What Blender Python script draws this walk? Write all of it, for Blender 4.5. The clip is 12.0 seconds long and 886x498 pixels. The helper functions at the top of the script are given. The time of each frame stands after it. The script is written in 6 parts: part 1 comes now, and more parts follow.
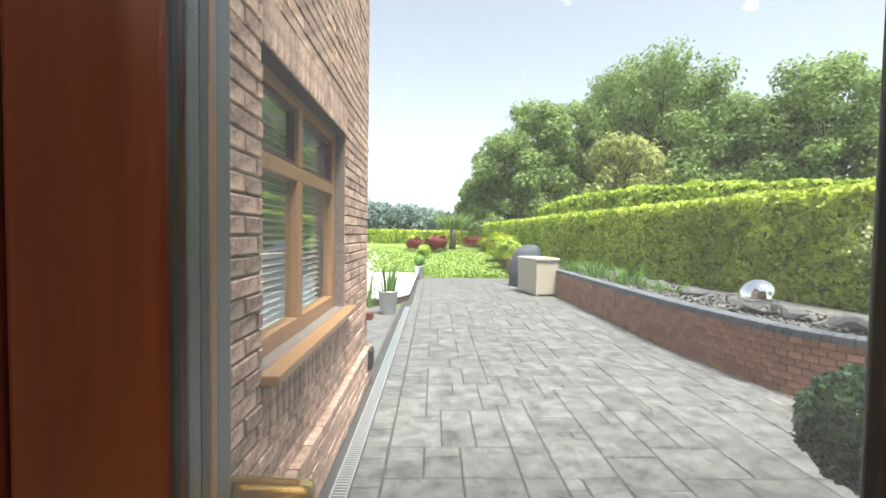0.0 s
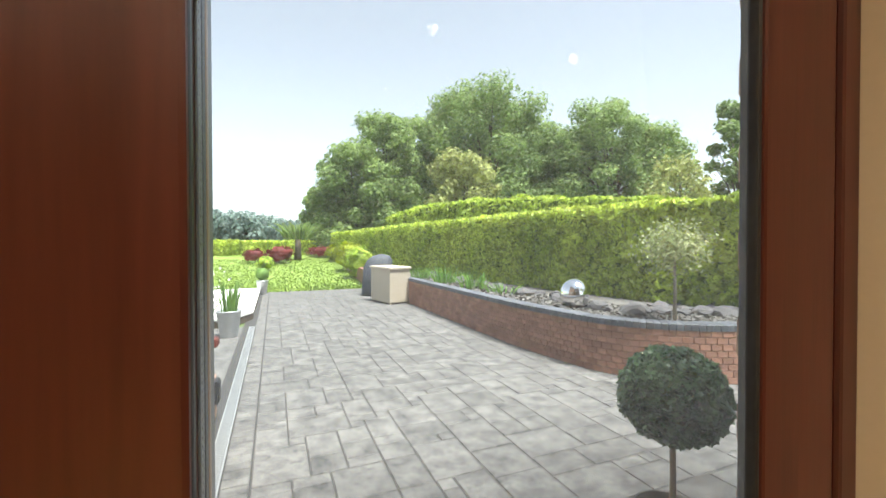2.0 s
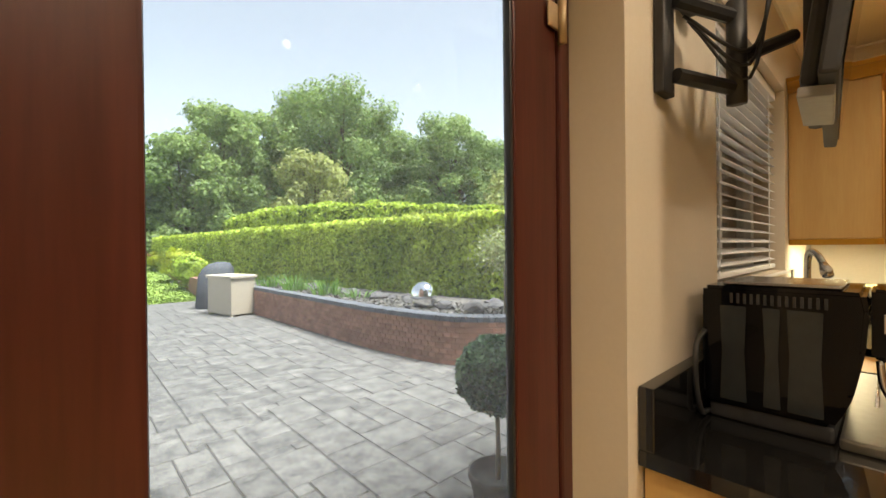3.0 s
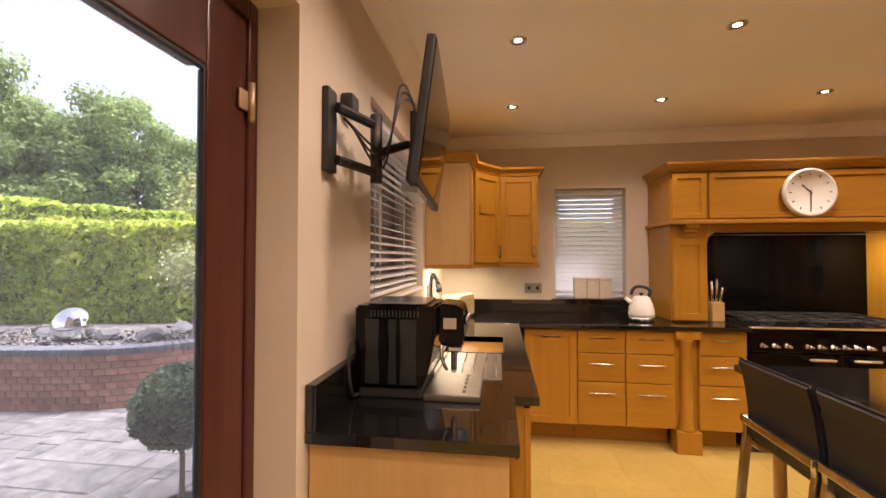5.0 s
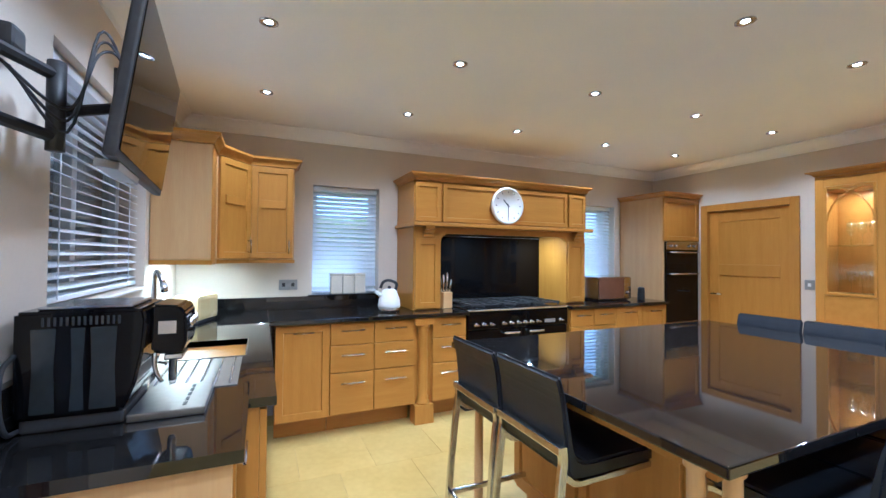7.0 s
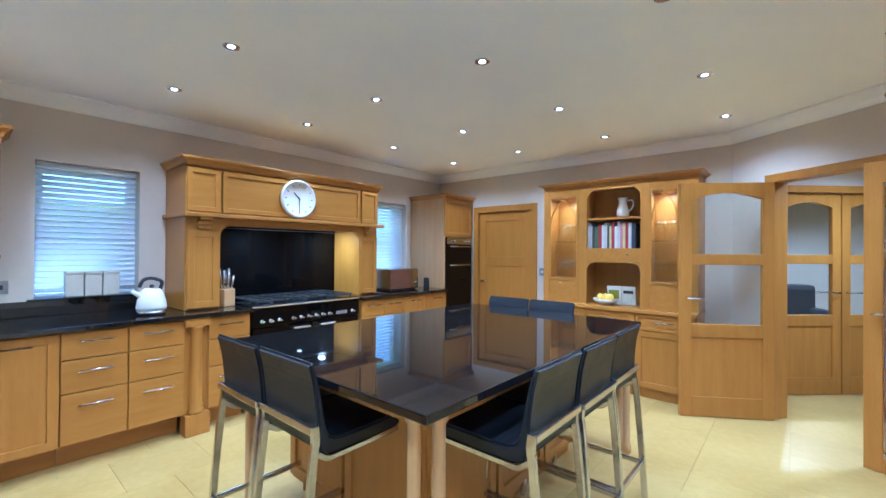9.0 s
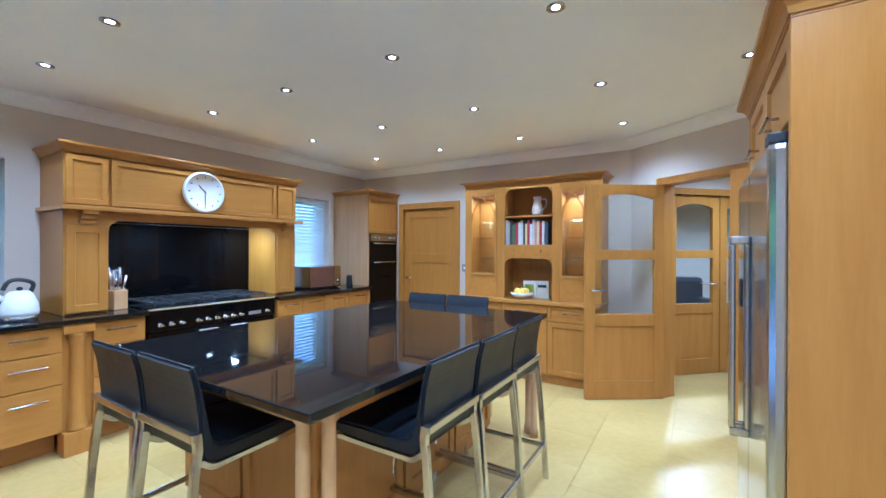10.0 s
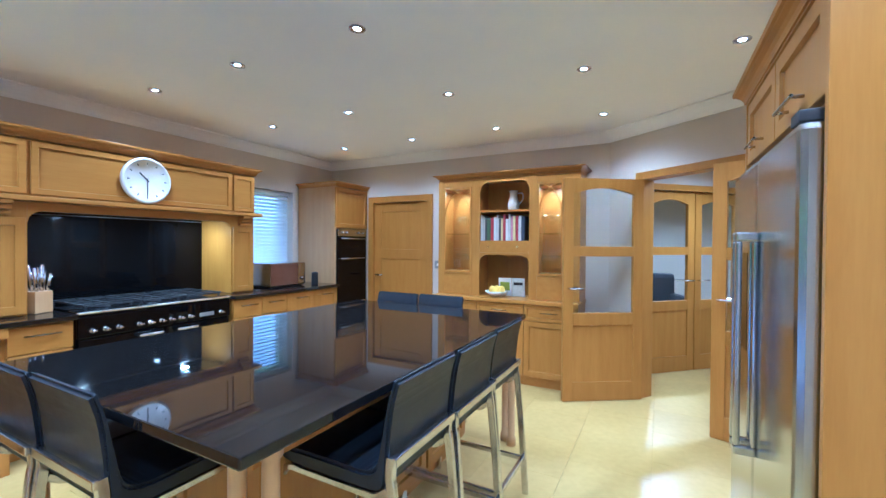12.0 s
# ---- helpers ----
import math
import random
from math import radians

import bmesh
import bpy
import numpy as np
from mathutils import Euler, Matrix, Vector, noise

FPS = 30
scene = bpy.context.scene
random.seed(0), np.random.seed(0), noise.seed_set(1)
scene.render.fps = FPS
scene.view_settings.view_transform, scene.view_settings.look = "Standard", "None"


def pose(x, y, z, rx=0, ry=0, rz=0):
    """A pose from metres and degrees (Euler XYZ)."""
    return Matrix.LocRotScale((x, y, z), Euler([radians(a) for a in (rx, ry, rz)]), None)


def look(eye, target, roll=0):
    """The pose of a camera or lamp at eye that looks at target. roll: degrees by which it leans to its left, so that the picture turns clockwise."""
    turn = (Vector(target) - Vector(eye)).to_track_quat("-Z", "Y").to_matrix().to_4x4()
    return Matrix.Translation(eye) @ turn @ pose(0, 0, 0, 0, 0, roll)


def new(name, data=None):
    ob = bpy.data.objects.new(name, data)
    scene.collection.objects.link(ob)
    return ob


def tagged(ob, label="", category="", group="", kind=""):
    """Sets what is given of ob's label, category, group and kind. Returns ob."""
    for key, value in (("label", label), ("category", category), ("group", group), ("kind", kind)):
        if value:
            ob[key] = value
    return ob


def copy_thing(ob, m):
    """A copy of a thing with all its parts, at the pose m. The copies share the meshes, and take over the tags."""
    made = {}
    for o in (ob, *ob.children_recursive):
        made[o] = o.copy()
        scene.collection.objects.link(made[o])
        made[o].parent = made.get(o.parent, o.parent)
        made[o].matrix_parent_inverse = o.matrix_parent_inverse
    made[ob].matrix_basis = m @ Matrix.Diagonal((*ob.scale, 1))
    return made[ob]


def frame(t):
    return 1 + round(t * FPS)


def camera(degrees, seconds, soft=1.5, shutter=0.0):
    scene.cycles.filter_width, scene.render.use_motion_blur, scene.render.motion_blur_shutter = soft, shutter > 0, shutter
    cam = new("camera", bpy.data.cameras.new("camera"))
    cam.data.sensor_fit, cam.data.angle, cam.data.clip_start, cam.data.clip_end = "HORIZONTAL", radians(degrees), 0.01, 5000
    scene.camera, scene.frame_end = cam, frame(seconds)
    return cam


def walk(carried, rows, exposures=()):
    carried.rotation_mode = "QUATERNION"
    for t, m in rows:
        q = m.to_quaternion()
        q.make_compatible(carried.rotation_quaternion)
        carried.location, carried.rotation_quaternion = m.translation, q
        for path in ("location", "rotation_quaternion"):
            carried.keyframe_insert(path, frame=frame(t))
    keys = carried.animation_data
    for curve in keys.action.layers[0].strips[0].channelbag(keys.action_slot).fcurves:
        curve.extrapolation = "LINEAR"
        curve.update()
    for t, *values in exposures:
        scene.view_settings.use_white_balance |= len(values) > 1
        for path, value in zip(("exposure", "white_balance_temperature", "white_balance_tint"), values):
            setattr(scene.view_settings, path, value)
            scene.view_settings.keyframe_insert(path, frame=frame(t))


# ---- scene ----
cam = camera(94.3, 12.0, soft=1.5)
PATH = [
    (0, (0.085, 0.078, 1.236), (0.129, 2.076, 1.164), 0.9),
    (0.5, (0.077, 0.148, 1.255), (0.218, 2.142, 1.199), 0.9),
    (1, (0.072, 0.183, 1.266), (0.346, 2.163, 1.226), 0.8),
    (1.5, (0.028, 0.158, 1.261), (0.511, 2.098, 1.231), 0.3),
    (2, (-0.059, 0.095, 1.271), (0.702, 1.945, 1.245), -0.1),
    (2.5, (-0.119, 0.028, 1.289), (0.949, 1.719, 1.268), -0.4),
    (3, (-0.159, -0.079, 1.296), (1.194, 1.394, 1.286), -0.6),
    (3.5, (-0.206, -0.178, 1.316), (1.381, 1.039, 1.323), -0.7),
    (3.7, (-0.234, -0.208, 1.322), (1.433, 0.896, 1.337), -0.5),
    (5.3, (-0.386, -0.263, 1.36), (1.612, -0.188, 1.416), -0.0),
    (5.5, (-0.375, -0.268, 1.349), (1.623, -0.322, 1.413), 0.0),
    (6, (-0.387, -0.285, 1.354), (1.584, -0.618, 1.408), 0.3),
    (6.5, (-0.389, -0.309, 1.348), (1.526, -0.885, 1.393), 0.3),
    (7, (-0.407, -0.335, 1.349), (1.422, -1.143, 1.385), 0.5),
    (7.5, (-0.455, -0.371, 1.345), (1.262, -1.396, 1.376), 0.5),
    (7.7, (-0.474, -0.381, 1.346), (1.195, -1.484, 1.375), 0.5),
    (9.5, (-0.681, -0.462, 1.355), (0.485, -2.086, 1.36), 0.3),
    (10, (-0.733, -0.506, 1.35), (0.318, -2.208, 1.349), 0.2),
    (10.5, (-0.736, -0.539, 1.349), (0.22, -2.296, 1.338), 0.2),
    (11, (-0.692, -0.613, 1.348), (0.207, -2.399, 1.332), 0.2),
    (11.5, (-0.649, -0.677, 1.35), (0.238, -2.47, 1.332), 0.3),
    (12, (-0.619, -0.703, 1.353), (0.316, -2.471, 1.331), 0.4),
]
EXPOSURES = [(0.0, 2.25, 6400, 10), (3.0, 2.25, 6300, 10), (3.7, 2.3, 6300, 12), (5.5, 2.6, 6050, 36), (6.2, 2.75, 5000, 16), (7.0, 3.02, 3800, 12), (7.5, 3.07, 3600, 10), (9.5, 3.03, 3460, 10), (12.0, 3.08, 3380, 10)]
walk(cam, [(t, look(eye, target, roll)) for t, eye, target, roll in PATH], EXPOSURES)

# ---- world, sun and lamps ----
world = bpy.data.worlds.new("world")
scene.world = world
world.use_nodes = True
wn = world.node_tree.nodes
sky = wn.new("ShaderNodeTexSky")
sky.sky_type = "NISHITA"
sky.sun_disc = False
sky.sun_elevation, sky.sun_rotation = radians(70), radians(150)
sky.dust_density, sky.air_density = 0.7, 1.0
pale = wn.new("ShaderNodeHueSaturation")
pale.inputs["Saturation"].default_value = 0.34
world.node_tree.links.new(sky.outputs[0], pale.inputs["Color"])
world.node_tree.links.new(pale.outputs[0], wn["Background"].inputs[0])
wn["Background"].inputs[1].default_value = 0.066
sun = new("sun", bpy.data.lights.new("sun", "SUN"))
sun.data.energy, sun.data.angle, sun.data.color = 3.3, radians(22), (1.0, 0.96, 0.9)
sun.matrix_world = look((0, 0, 0), (-0.17, 0.30, -0.94))

CEIL = 2.42
LIGHTS = [(x, y) for x in (-0.98, -0.2, 0.72, 1.63, 2.52) for y in (-0.35, -1.33, -2.31, -3.3, -4.26) if (x, y) not in ((-0.98, -4.26), (-0.98, -2.31))]
for x, y in LIGHTS:
    lamp = new("downlight_lamp", bpy.data.lights.new("downlight_lamp", "SPOT"))
    lamp.data.energy, lamp.data.spot_size, lamp.data.spot_blend = (4.2 if x > 2 or y < -4 else 6.5), radians(144), 0.8
    lamp.data.color, lamp.data.shadow_soft_size = (1.0, 0.80, 0.55), 0.03
    lamp.matrix_world = look((x, y, CEIL - 0.03), (x, y, 0))


def area_lamp(name, eye, target, w, h, energy, color):
    lamp = new(name, bpy.data.lights.new(name, "AREA"))
    lamp.data.shape, lamp.data.size, lamp.data.size_y = "RECTANGLE", w, h
    lamp.data.energy, lamp.data.color = energy, color
    lamp.matrix_world = look(eye, target)
    return lamp


area_lamp("under_cabinet_lamp", (2.75, 0.08, 1.285), (2.76, 0.12, 0.9), 0.5, 0.06, 1.5, (1.0, 0.86, 0.5))
for y in (-2.1, -2.82):
    area_lamp("hood_lamp", (3.05, y, 1.535), (3.06, y - 0.1, 0.9), 0.045, 0.045, 0.85, (1.0, 0.86, 0.55))


# ---- materials ----
def nodes_of(name):
    m = bpy.data.materials.new(name)
    m.use_nodes = True
    return m, m.node_tree.nodes, m.node_tree.links, m.node_tree.nodes["Principled BSDF"]


def surface(name, a, b, scale=6.0, rough=0.5, metal=0.0, bump=0.0, stretch=(1, 1, 1), fine=60.0, piece=0.0, coat=0.0, spec=0.5, space="Object", rvar=0.1):
    """Two colours mixed by broad and fine noise, with bump; piece: how far pieces differ in brightness."""
    m, n, l, p = nodes_of(name)
    tc = n.new("ShaderNodeTexCoord")
    mp = n.new("ShaderNodeMapping")
    mp.inputs["Scale"].default_value = stretch
    if space == "World":
        geo = n.new("ShaderNodeNewGeometry")
        l.new(geo.outputs["Position"], mp.inputs[0])
    else:
        l.new(tc.outputs["Object"], mp.inputs[0])
    n1, n2 = n.new("ShaderNodeTexNoise"), n.new("ShaderNodeTexNoise")
    n1.inputs["Scale"].default_value, n2.inputs["Scale"].default_value = scale, fine
    n1.inputs["Detail"].default_value, n2.inputs["Detail"].default_value = 5, 3
    for x in (n1, n2):
        l.new(mp.outputs[0], x.inputs[0])
    add = n.new("ShaderNodeMath")
    add.operation = "MULTIPLY_ADD"
    l.new(n2.outputs[0], add.inputs[0])
    add.inputs[1].default_value = 0.45
    l.new(n1.outputs[0], add.inputs[2])
    ramp = n.new("ShaderNodeValToRGB")
    ramp.color_ramp.elements[0].position, ramp.color_ramp.elements[1].position = 0.48, 0.98
    ramp.color_ramp.elements[0].color, ramp.color_ramp.elements[1].color = (*a, 1), (*b, 1)
    l.new(add.outputs[0], ramp.inputs[0])
    col = ramp.outputs[0]
    if piece:
        info, hsv, mr = n.new("ShaderNodeObjectInfo"), n.new("ShaderNodeHueSaturation"), n.new("ShaderNodeMapRange")
        geo2, sm = n.new("ShaderNodeNewGeometry"), n.new("ShaderNodeMath")
        l.new(info.outputs["Random"], sm.inputs[0])
        l.new(geo2.outputs["Random Per Island"], sm.inputs[1])
        fr = n.new("ShaderNodeMath")
        fr.operation = "FRACT"
        l.new(sm.outputs[0], fr.inputs[0])
        mr.inputs["To Min"].default_value, mr.inputs["To Max"].default_value = 1 - piece, 1 + piece
        l.new(fr.outputs[0], mr.inputs[0])
        l.new(mr.outputs[0], hsv.inputs["Value"])
        l.new(col, hsv.inputs["Color"])
        col = hsv.outputs[0]
    l.new(col, p.inputs["Base Color"])
    rr = n.new("ShaderNodeMapRange")
    rr.inputs["To Min"].default_value, rr.inputs["To Max"].default_value = max(0.02, rough - rvar), min(1, rough + rvar)
    l.new(n1.outputs[0], rr.inputs[0])
    l.new(rr.outputs[0], p.inputs["Roughness"])
    p.inputs["Metallic"].default_value = metal
    p.inputs["Specular IOR Level"].default_value = spec
    p.inputs["Coat Weight"].default_value = coat
    if bump:
        bp = n.new("ShaderNodeBump")
        bp.inputs["Strength"].default_value, bp.inputs["Distance"].default_value = bump, 0.01
        l.new(add.outputs[0], bp.inputs["Height"])
        l.new(bp.outputs[0], p.inputs["Normal"])
    return m


def glass_like(name, tint=(0.95, 0.98, 0.97), rough=0.0, least=0.03, most=0.85):
    m, n, l, p = nodes_of(name)
    mix, tr, gl, fr = n.new("ShaderNodeMixShader"), n.new("ShaderNodeBsdfTransparent"), n.new("ShaderNodeBsdfGlossy"), n.new("ShaderNodeMath")
    lw = n.new("ShaderNodeLayerWeight")
    fr.operation = "POWER"
    l.new(lw.outputs["Facing"], fr.inputs[0])
    tr.inputs[0].default_value, gl.inputs["Roughness"].default_value = (*tint, 1), rough
    fr.inputs[1].default_value = 3.2
    sc = n.new("ShaderNodeMath")
    sc.operation = "MULTIPLY_ADD"
    sc.inputs[1].default_value, sc.inputs[2].default_value = most, least
    l.new(fr.outputs[0], sc.inputs[0])
    l.new(sc.outputs[0], mix.inputs[0])
    l.new(tr.outputs[0], mix.inputs[1])
    l.new(gl.outputs[0], mix.inputs[2])
    l.new(mix.outputs[0], n["Material Output"].inputs[0])
    return m


def glow(name, color, strength):
    m, n, l, p = nodes_of(name)
    p.inputs["Emission Color"].default_value, p.inputs["Emission Strength"].default_value = (*color, 1), strength
    return m


def leafy(name, a, b, scale=1.2, pass_light=0.45, spec=0.25, rough=0.6, piece=0.4):
    m = surface(name, a, b, scale, rough, fine=9.0, piece=piece, space="World")
    n, l = m.node_tree.nodes, m.node_tree.links
    p = n["Principled BSDF"]
    p.inputs["Specular IOR Level"].default_value = spec
    tr, mix = n.new("ShaderNodeBsdfTranslucent"), n.new("ShaderNodeMixShader")
    l.new(p.inputs["Base Color"].links[0].from_socket, tr.inputs[0])
    mix.inputs[0].default_value = pass_light
    l.new(p.outputs[0], mix.inputs[1])
    l.new(tr.outputs[0], mix.inputs[2])
    l.new(mix.outputs[0], n["Material Output"].inputs[0])
    return m


OAK = surface("oak", (0.355, 0.166, 0.011), (0.415, 0.210, 0.018), 3.0, 0.36, bump=0.015, stretch=(7, 7, 0.6), fine=22, piece=0.06, coat=0.05, spec=0.32)
OAK_H = surface("oak_cross_grain", (0.355, 0.166, 0.011), (0.415, 0.210, 0.018), 3.0, 0.36, bump=0.015, stretch=(7, 0.6, 7), fine=22, piece=0.06, coat=0.05, spec=0.32)
# pale oak, lightened further to paint window light onto the tall cabinet's side
PALE_LIT_OAK = surface("pale_or_lit_oak", (0.50, 0.31, 0.11), (0.57, 0.38, 0.15), 3.0, 0.4, bump=0.02, stretch=(7, 7, 0.6), fine=22)
ROSEWOOD = surface("rosewood_upvc", (0.050, 0.011, 0.009), (0.090, 0.023, 0.017), 3.0, 0.32, stretch=(9, 9, 0.5), fine=18, bump=0.02)
GOLDEN = surface("golden_oak_upvc", (0.26, 0.135, 0.065), (0.38, 0.22, 0.115), 3.0, 0.35, stretch=(9, 9, 0.5), fine=18, bump=0.02)
GASKET = surface("black_rubber", (0.012, 0.014, 0.018), (0.03, 0.033, 0.04), 20, 0.45)
ALUSTRIP = surface("spacer_bar", (0.07, 0.078, 0.09), (0.11, 0.12, 0.135), 20, 0.4, metal=0.3)
SLATEGREY = surface("slate_grey_trim", (0.10, 0.115, 0.135), (0.15, 0.17, 0.195), 12, 0.4)
PLASTER = surface("cream_plaster", (0.60, 0.53, 0.43), (0.64, 0.57, 0.47), 2.0, 0.85, bump=0.02, space="World", fine=90)
CEILING = surface("white_ceiling_paint", (0.89, 0.88, 0.865), (0.93, 0.92, 0.905), 1.5, 0.9, bump=0.015, space="World", fine=90)
WHITE = surface("white_gloss_paint", (0.74, 0.74, 0.72), (0.80, 0.80, 0.78), 8, 0.35)
GRANITE = surface("black_granite", (0.003, 0.003, 0.0035), (0.013, 0.012, 0.011), 60, 0.035, fine=320, spec=0.8, space="World", rvar=0.015)
LEATHER = surface("black_leather", (0.006, 0.008, 0.012), (0.014, 0.017, 0.023), 18, 0.40, bump=0.12, fine=260, spec=0.35)
CHROME = surface("satin_chrome", (0.55, 0.55, 0.56), (0.68, 0.68, 0.69), 30, 0.22, metal=1.0)
STEEL = surface("brushed_steel", (0.46, 0.47, 0.49), (0.50, 0.51, 0.53), 3, 0.18, metal=1.0, fine=4, rvar=0.02)
DRAINSTEEL = surface("worn_satin_steel", (0.26, 0.25, 0.22), (0.33, 0.32, 0.29), 6, 0.38, metal=1.0, fine=40)
BLACKGLOSS = surface("black_gloss", (0.0026, 0.0026, 0.003), (0.0032, 0.0032, 0.0036), 3, 0.05, spec=0.20, rvar=0.01)
BLACKMATT = surface("black_plastic", (0.012, 0.012, 0.013), (0.03, 0.03, 0.032), 14, 0.5)
BRASS = surface("brass", (0.62, 0.42, 0.14), (0.75, 0.55, 0.22), 20, 0.22, metal=1.0)
DULLBRASS = surface("dull_brass", (0.42, 0.32, 0.20), (0.55, 0.43, 0.28), 20, 0.45, metal=0.6)
CREAM = surface("cream_enamel", (0.72, 0.60, 0.27), (0.78, 0.67, 0.34), 6, 0.25, coat=0.5)
LIMESTONE = surface("cream_limestone", (0.46, 0.33, 0.075), (0.585, 0.445, 0.13), 2.2, 0.32, bump=0.03, fine=24, piece=0.05, space="World")
GROUT = surface("grout", (0.42, 0.30, 0.075), (0.50, 0.37, 0.11), 30, 0.9)
BRICK = surface("rustic_brick", (0.27, 0.17, 0.13), (0.64, 0.435, 0.33), 11, 0.9, bump=1.0, fine=44, piece=0.26)
BRICK_O = surface("orange_red_brick", (0.22, 0.105, 0.07), (0.37, 0.195, 0.135), 9, 0.9, bump=0.4, fine=70, piece=0.22)
MORTAR = surface("mortar", (0.13, 0.105, 0.09), (0.22, 0.18, 0.15), 30, 0.95, bump=0.3)
BLUEBRICK = surface("blue_engineering_brick", (0.055, 0.06, 0.075), (0.12, 0.125, 0.145), 10, 0.6, bump=0.25, piece=0.25)
SLAB = surface("stamped_concrete", (0.055, 0.053, 0.053), (0.178, 0.168, 0.159), 6.5, 0.72, bump=1.0, fine=32, piece=0.13, space="World")
for m in (SLAB, BRICK):
    for node in m.node_tree.nodes:
        if node.type == "TEX_NOISE":
            node.inputs["Roughness"].default_value = 0.66
        if node.type == "VALTORGB":
            node.color_ramp.elements[0].position, node.color_ramp.elements[1].position = 0.54, 0.90
WALLMORTAR = surface("brown_mortar", (0.13, 0.082, 0.06), (0.20, 0.13, 0.095), 30, 0.95, bump=0.3)
JOINT = surface("dark_joint", (0.040, 0.037, 0.036), (0.065, 0.062, 0.06), 20, 0.9, space="World")
SOIL = surface("far_ground", (0.06, 0.10, 0.025), (0.12, 0.18, 0.05), 0.4, 0.95, fine=5, space="World")
LAWN = surface("lawn_grass", (0.145, 0.215, 0.03), (0.19, 0.265, 0.045), 0.5, 0.9, fine=30, bump=0.5, space="World")
HEDGE = leafy("hedge_leaf", (0.28, 0.39, 0.04), (0.66, 0.74, 0.13), 0.9, 0.45, 0.35, 0.5, 0.5)
HEDGE2 = leafy("bright_hedge_leaf", (0.30, 0.42, 0.05), (0.52, 0.62, 0.10), 0.9)
# core darker than the leaves, painted as the shade between them
SHADECORE = leafy("inner_shade_core", (0.08, 0.11, 0.022), (0.13, 0.17, 0.035))
TREELEAF = leafy("tree_leaf", (0.15, 0.22, 0.07), (0.28, 0.37, 0.12), 0.35)
PALELEAF = leafy("pale_tree_leaf", (0.24, 0.27, 0.09), (0.40, 0.42, 0.15), 0.5)
BOXLEAF = leafy("box_leaf", (0.05, 0.115, 0.05), (0.19, 0.32, 0.15), 9, 0.15, 0.8, 0.30, 0.6)
LIMELEAF = leafy("lime_leaf", (0.26, 0.32, 0.02), (0.45, 0.48, 0.05), 1)
REDLEAF = leafy("red_acer_leaf", (0.16, 0.03, 0.03), (0.32, 0.08, 0.07), 2)
VARLEAF = leafy("variegated_leaf", (0.22, 0.28, 0.10), (0.5, 0.5, 0.28), 4)
# grey-blue leaf colour carries the distance haze itself
HAZELEAF = leafy("haze_tinted_leaf", (0.16, 0.22, 0.19), (0.24, 0.31, 0.26), 0.1)
BARK = surface("bark", (0.06, 0.045, 0.03), (0.14, 0.11, 0.08), 6, 0.95, bump=0.6, stretch=(3, 3, 0.6))
PALEBARK = surface("pale_bark", (0.22, 0.19, 0.14), (0.36, 0.32, 0.25), 8, 0.9, bump=0.3, stretch=(3, 3, 0.6))
GRAVEL = surface("slate_chips", (0.06, 0.055, 0.052), (0.20, 0.185, 0.17), 14, 0.8, bump=0.8, piece=0.4, space="World")
ROCK = surface("grey_rock", (0.05, 0.047, 0.05), (0.13, 0.122, 0.127), 5, 0.85, bump=0.8)
MIRROR = surface("polished_steel", (0.80, 0.80, 0.81), (0.84, 0.84, 0.85), 3, 0.04, metal=1.0, rvar=0.02)
ZINC = surface("galvanised_zinc", (0.42, 0.43, 0.43), (0.56, 0.57, 0.57), 12, 0.45, metal=0.6)
DECKWHITE = surface("pale_deck_paving", (0.62, 0.60, 0.57), (0.74, 0.72, 0.69), 3, 0.8)
WICKER = surface("pale_rattan", (0.40, 0.34, 0.26), (0.55, 0.49, 0.40), 30, 0.75, bump=0.8, fine=120)
COVER = surface("grey_fabric_cover", (0.045, 0.05, 0.06), (0.08, 0.085, 0.10), 5, 0.8, bump=0.3)
GLASS = glass_like("window_glass")


def veiled(m, amount):
    """Mixes white translucency into a pane: a veil standing in for outdoor haze."""
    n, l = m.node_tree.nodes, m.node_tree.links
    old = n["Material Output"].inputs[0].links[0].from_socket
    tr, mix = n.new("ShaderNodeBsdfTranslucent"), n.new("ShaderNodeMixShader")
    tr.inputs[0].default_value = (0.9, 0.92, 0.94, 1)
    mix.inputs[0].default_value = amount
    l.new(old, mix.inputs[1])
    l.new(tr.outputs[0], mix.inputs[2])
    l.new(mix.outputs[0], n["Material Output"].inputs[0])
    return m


# white veil in the glass imitates the haze over the garden
VEILED_GLASS = veiled(glass_like("garden_door_glass", least=0.002, most=0.35), 0.085)
LAMPGLOW = glow("lamp_glow", (1.0, 0.84, 0.62), 5.0)
BLIND = surface("white_blind_slat", (0.76, 0.78, 0.82), (0.82, 0.84, 0.88), 10, 0.45)
BLIND_TR, BLIND_MIX = BLIND.node_tree.nodes.new("ShaderNodeBsdfTranslucent"), BLIND.node_tree.nodes.new("ShaderNodeMixShader")
BLIND_TR.inputs[0].default_value, BLIND_MIX.inputs[0].default_value = (0.78, 0.82, 0.88, 1), 0.14
BLIND.node_tree.links.new(BLIND.node_tree.nodes["Principled BSDF"].outputs[0], BLIND_MIX.inputs[1])
BLIND.node_tree.links.new(BLIND_TR.outputs[0], BLIND_MIX.inputs[2])
BLIND.node_tree.links.new(BLIND_MIX.outputs[0], BLIND.node_tree.nodes["Material Output"].inputs[0])
GREY = surface("grey_switch", (0.25, 0.25, 0.25), (0.35, 0.35, 0.35), 20, 0.4, metal=0.5)
REDWOOD = surface("plum_plastic", (0.10, 0.02, 0.015), (0.16, 0.04, 0.03), 10, 0.5)


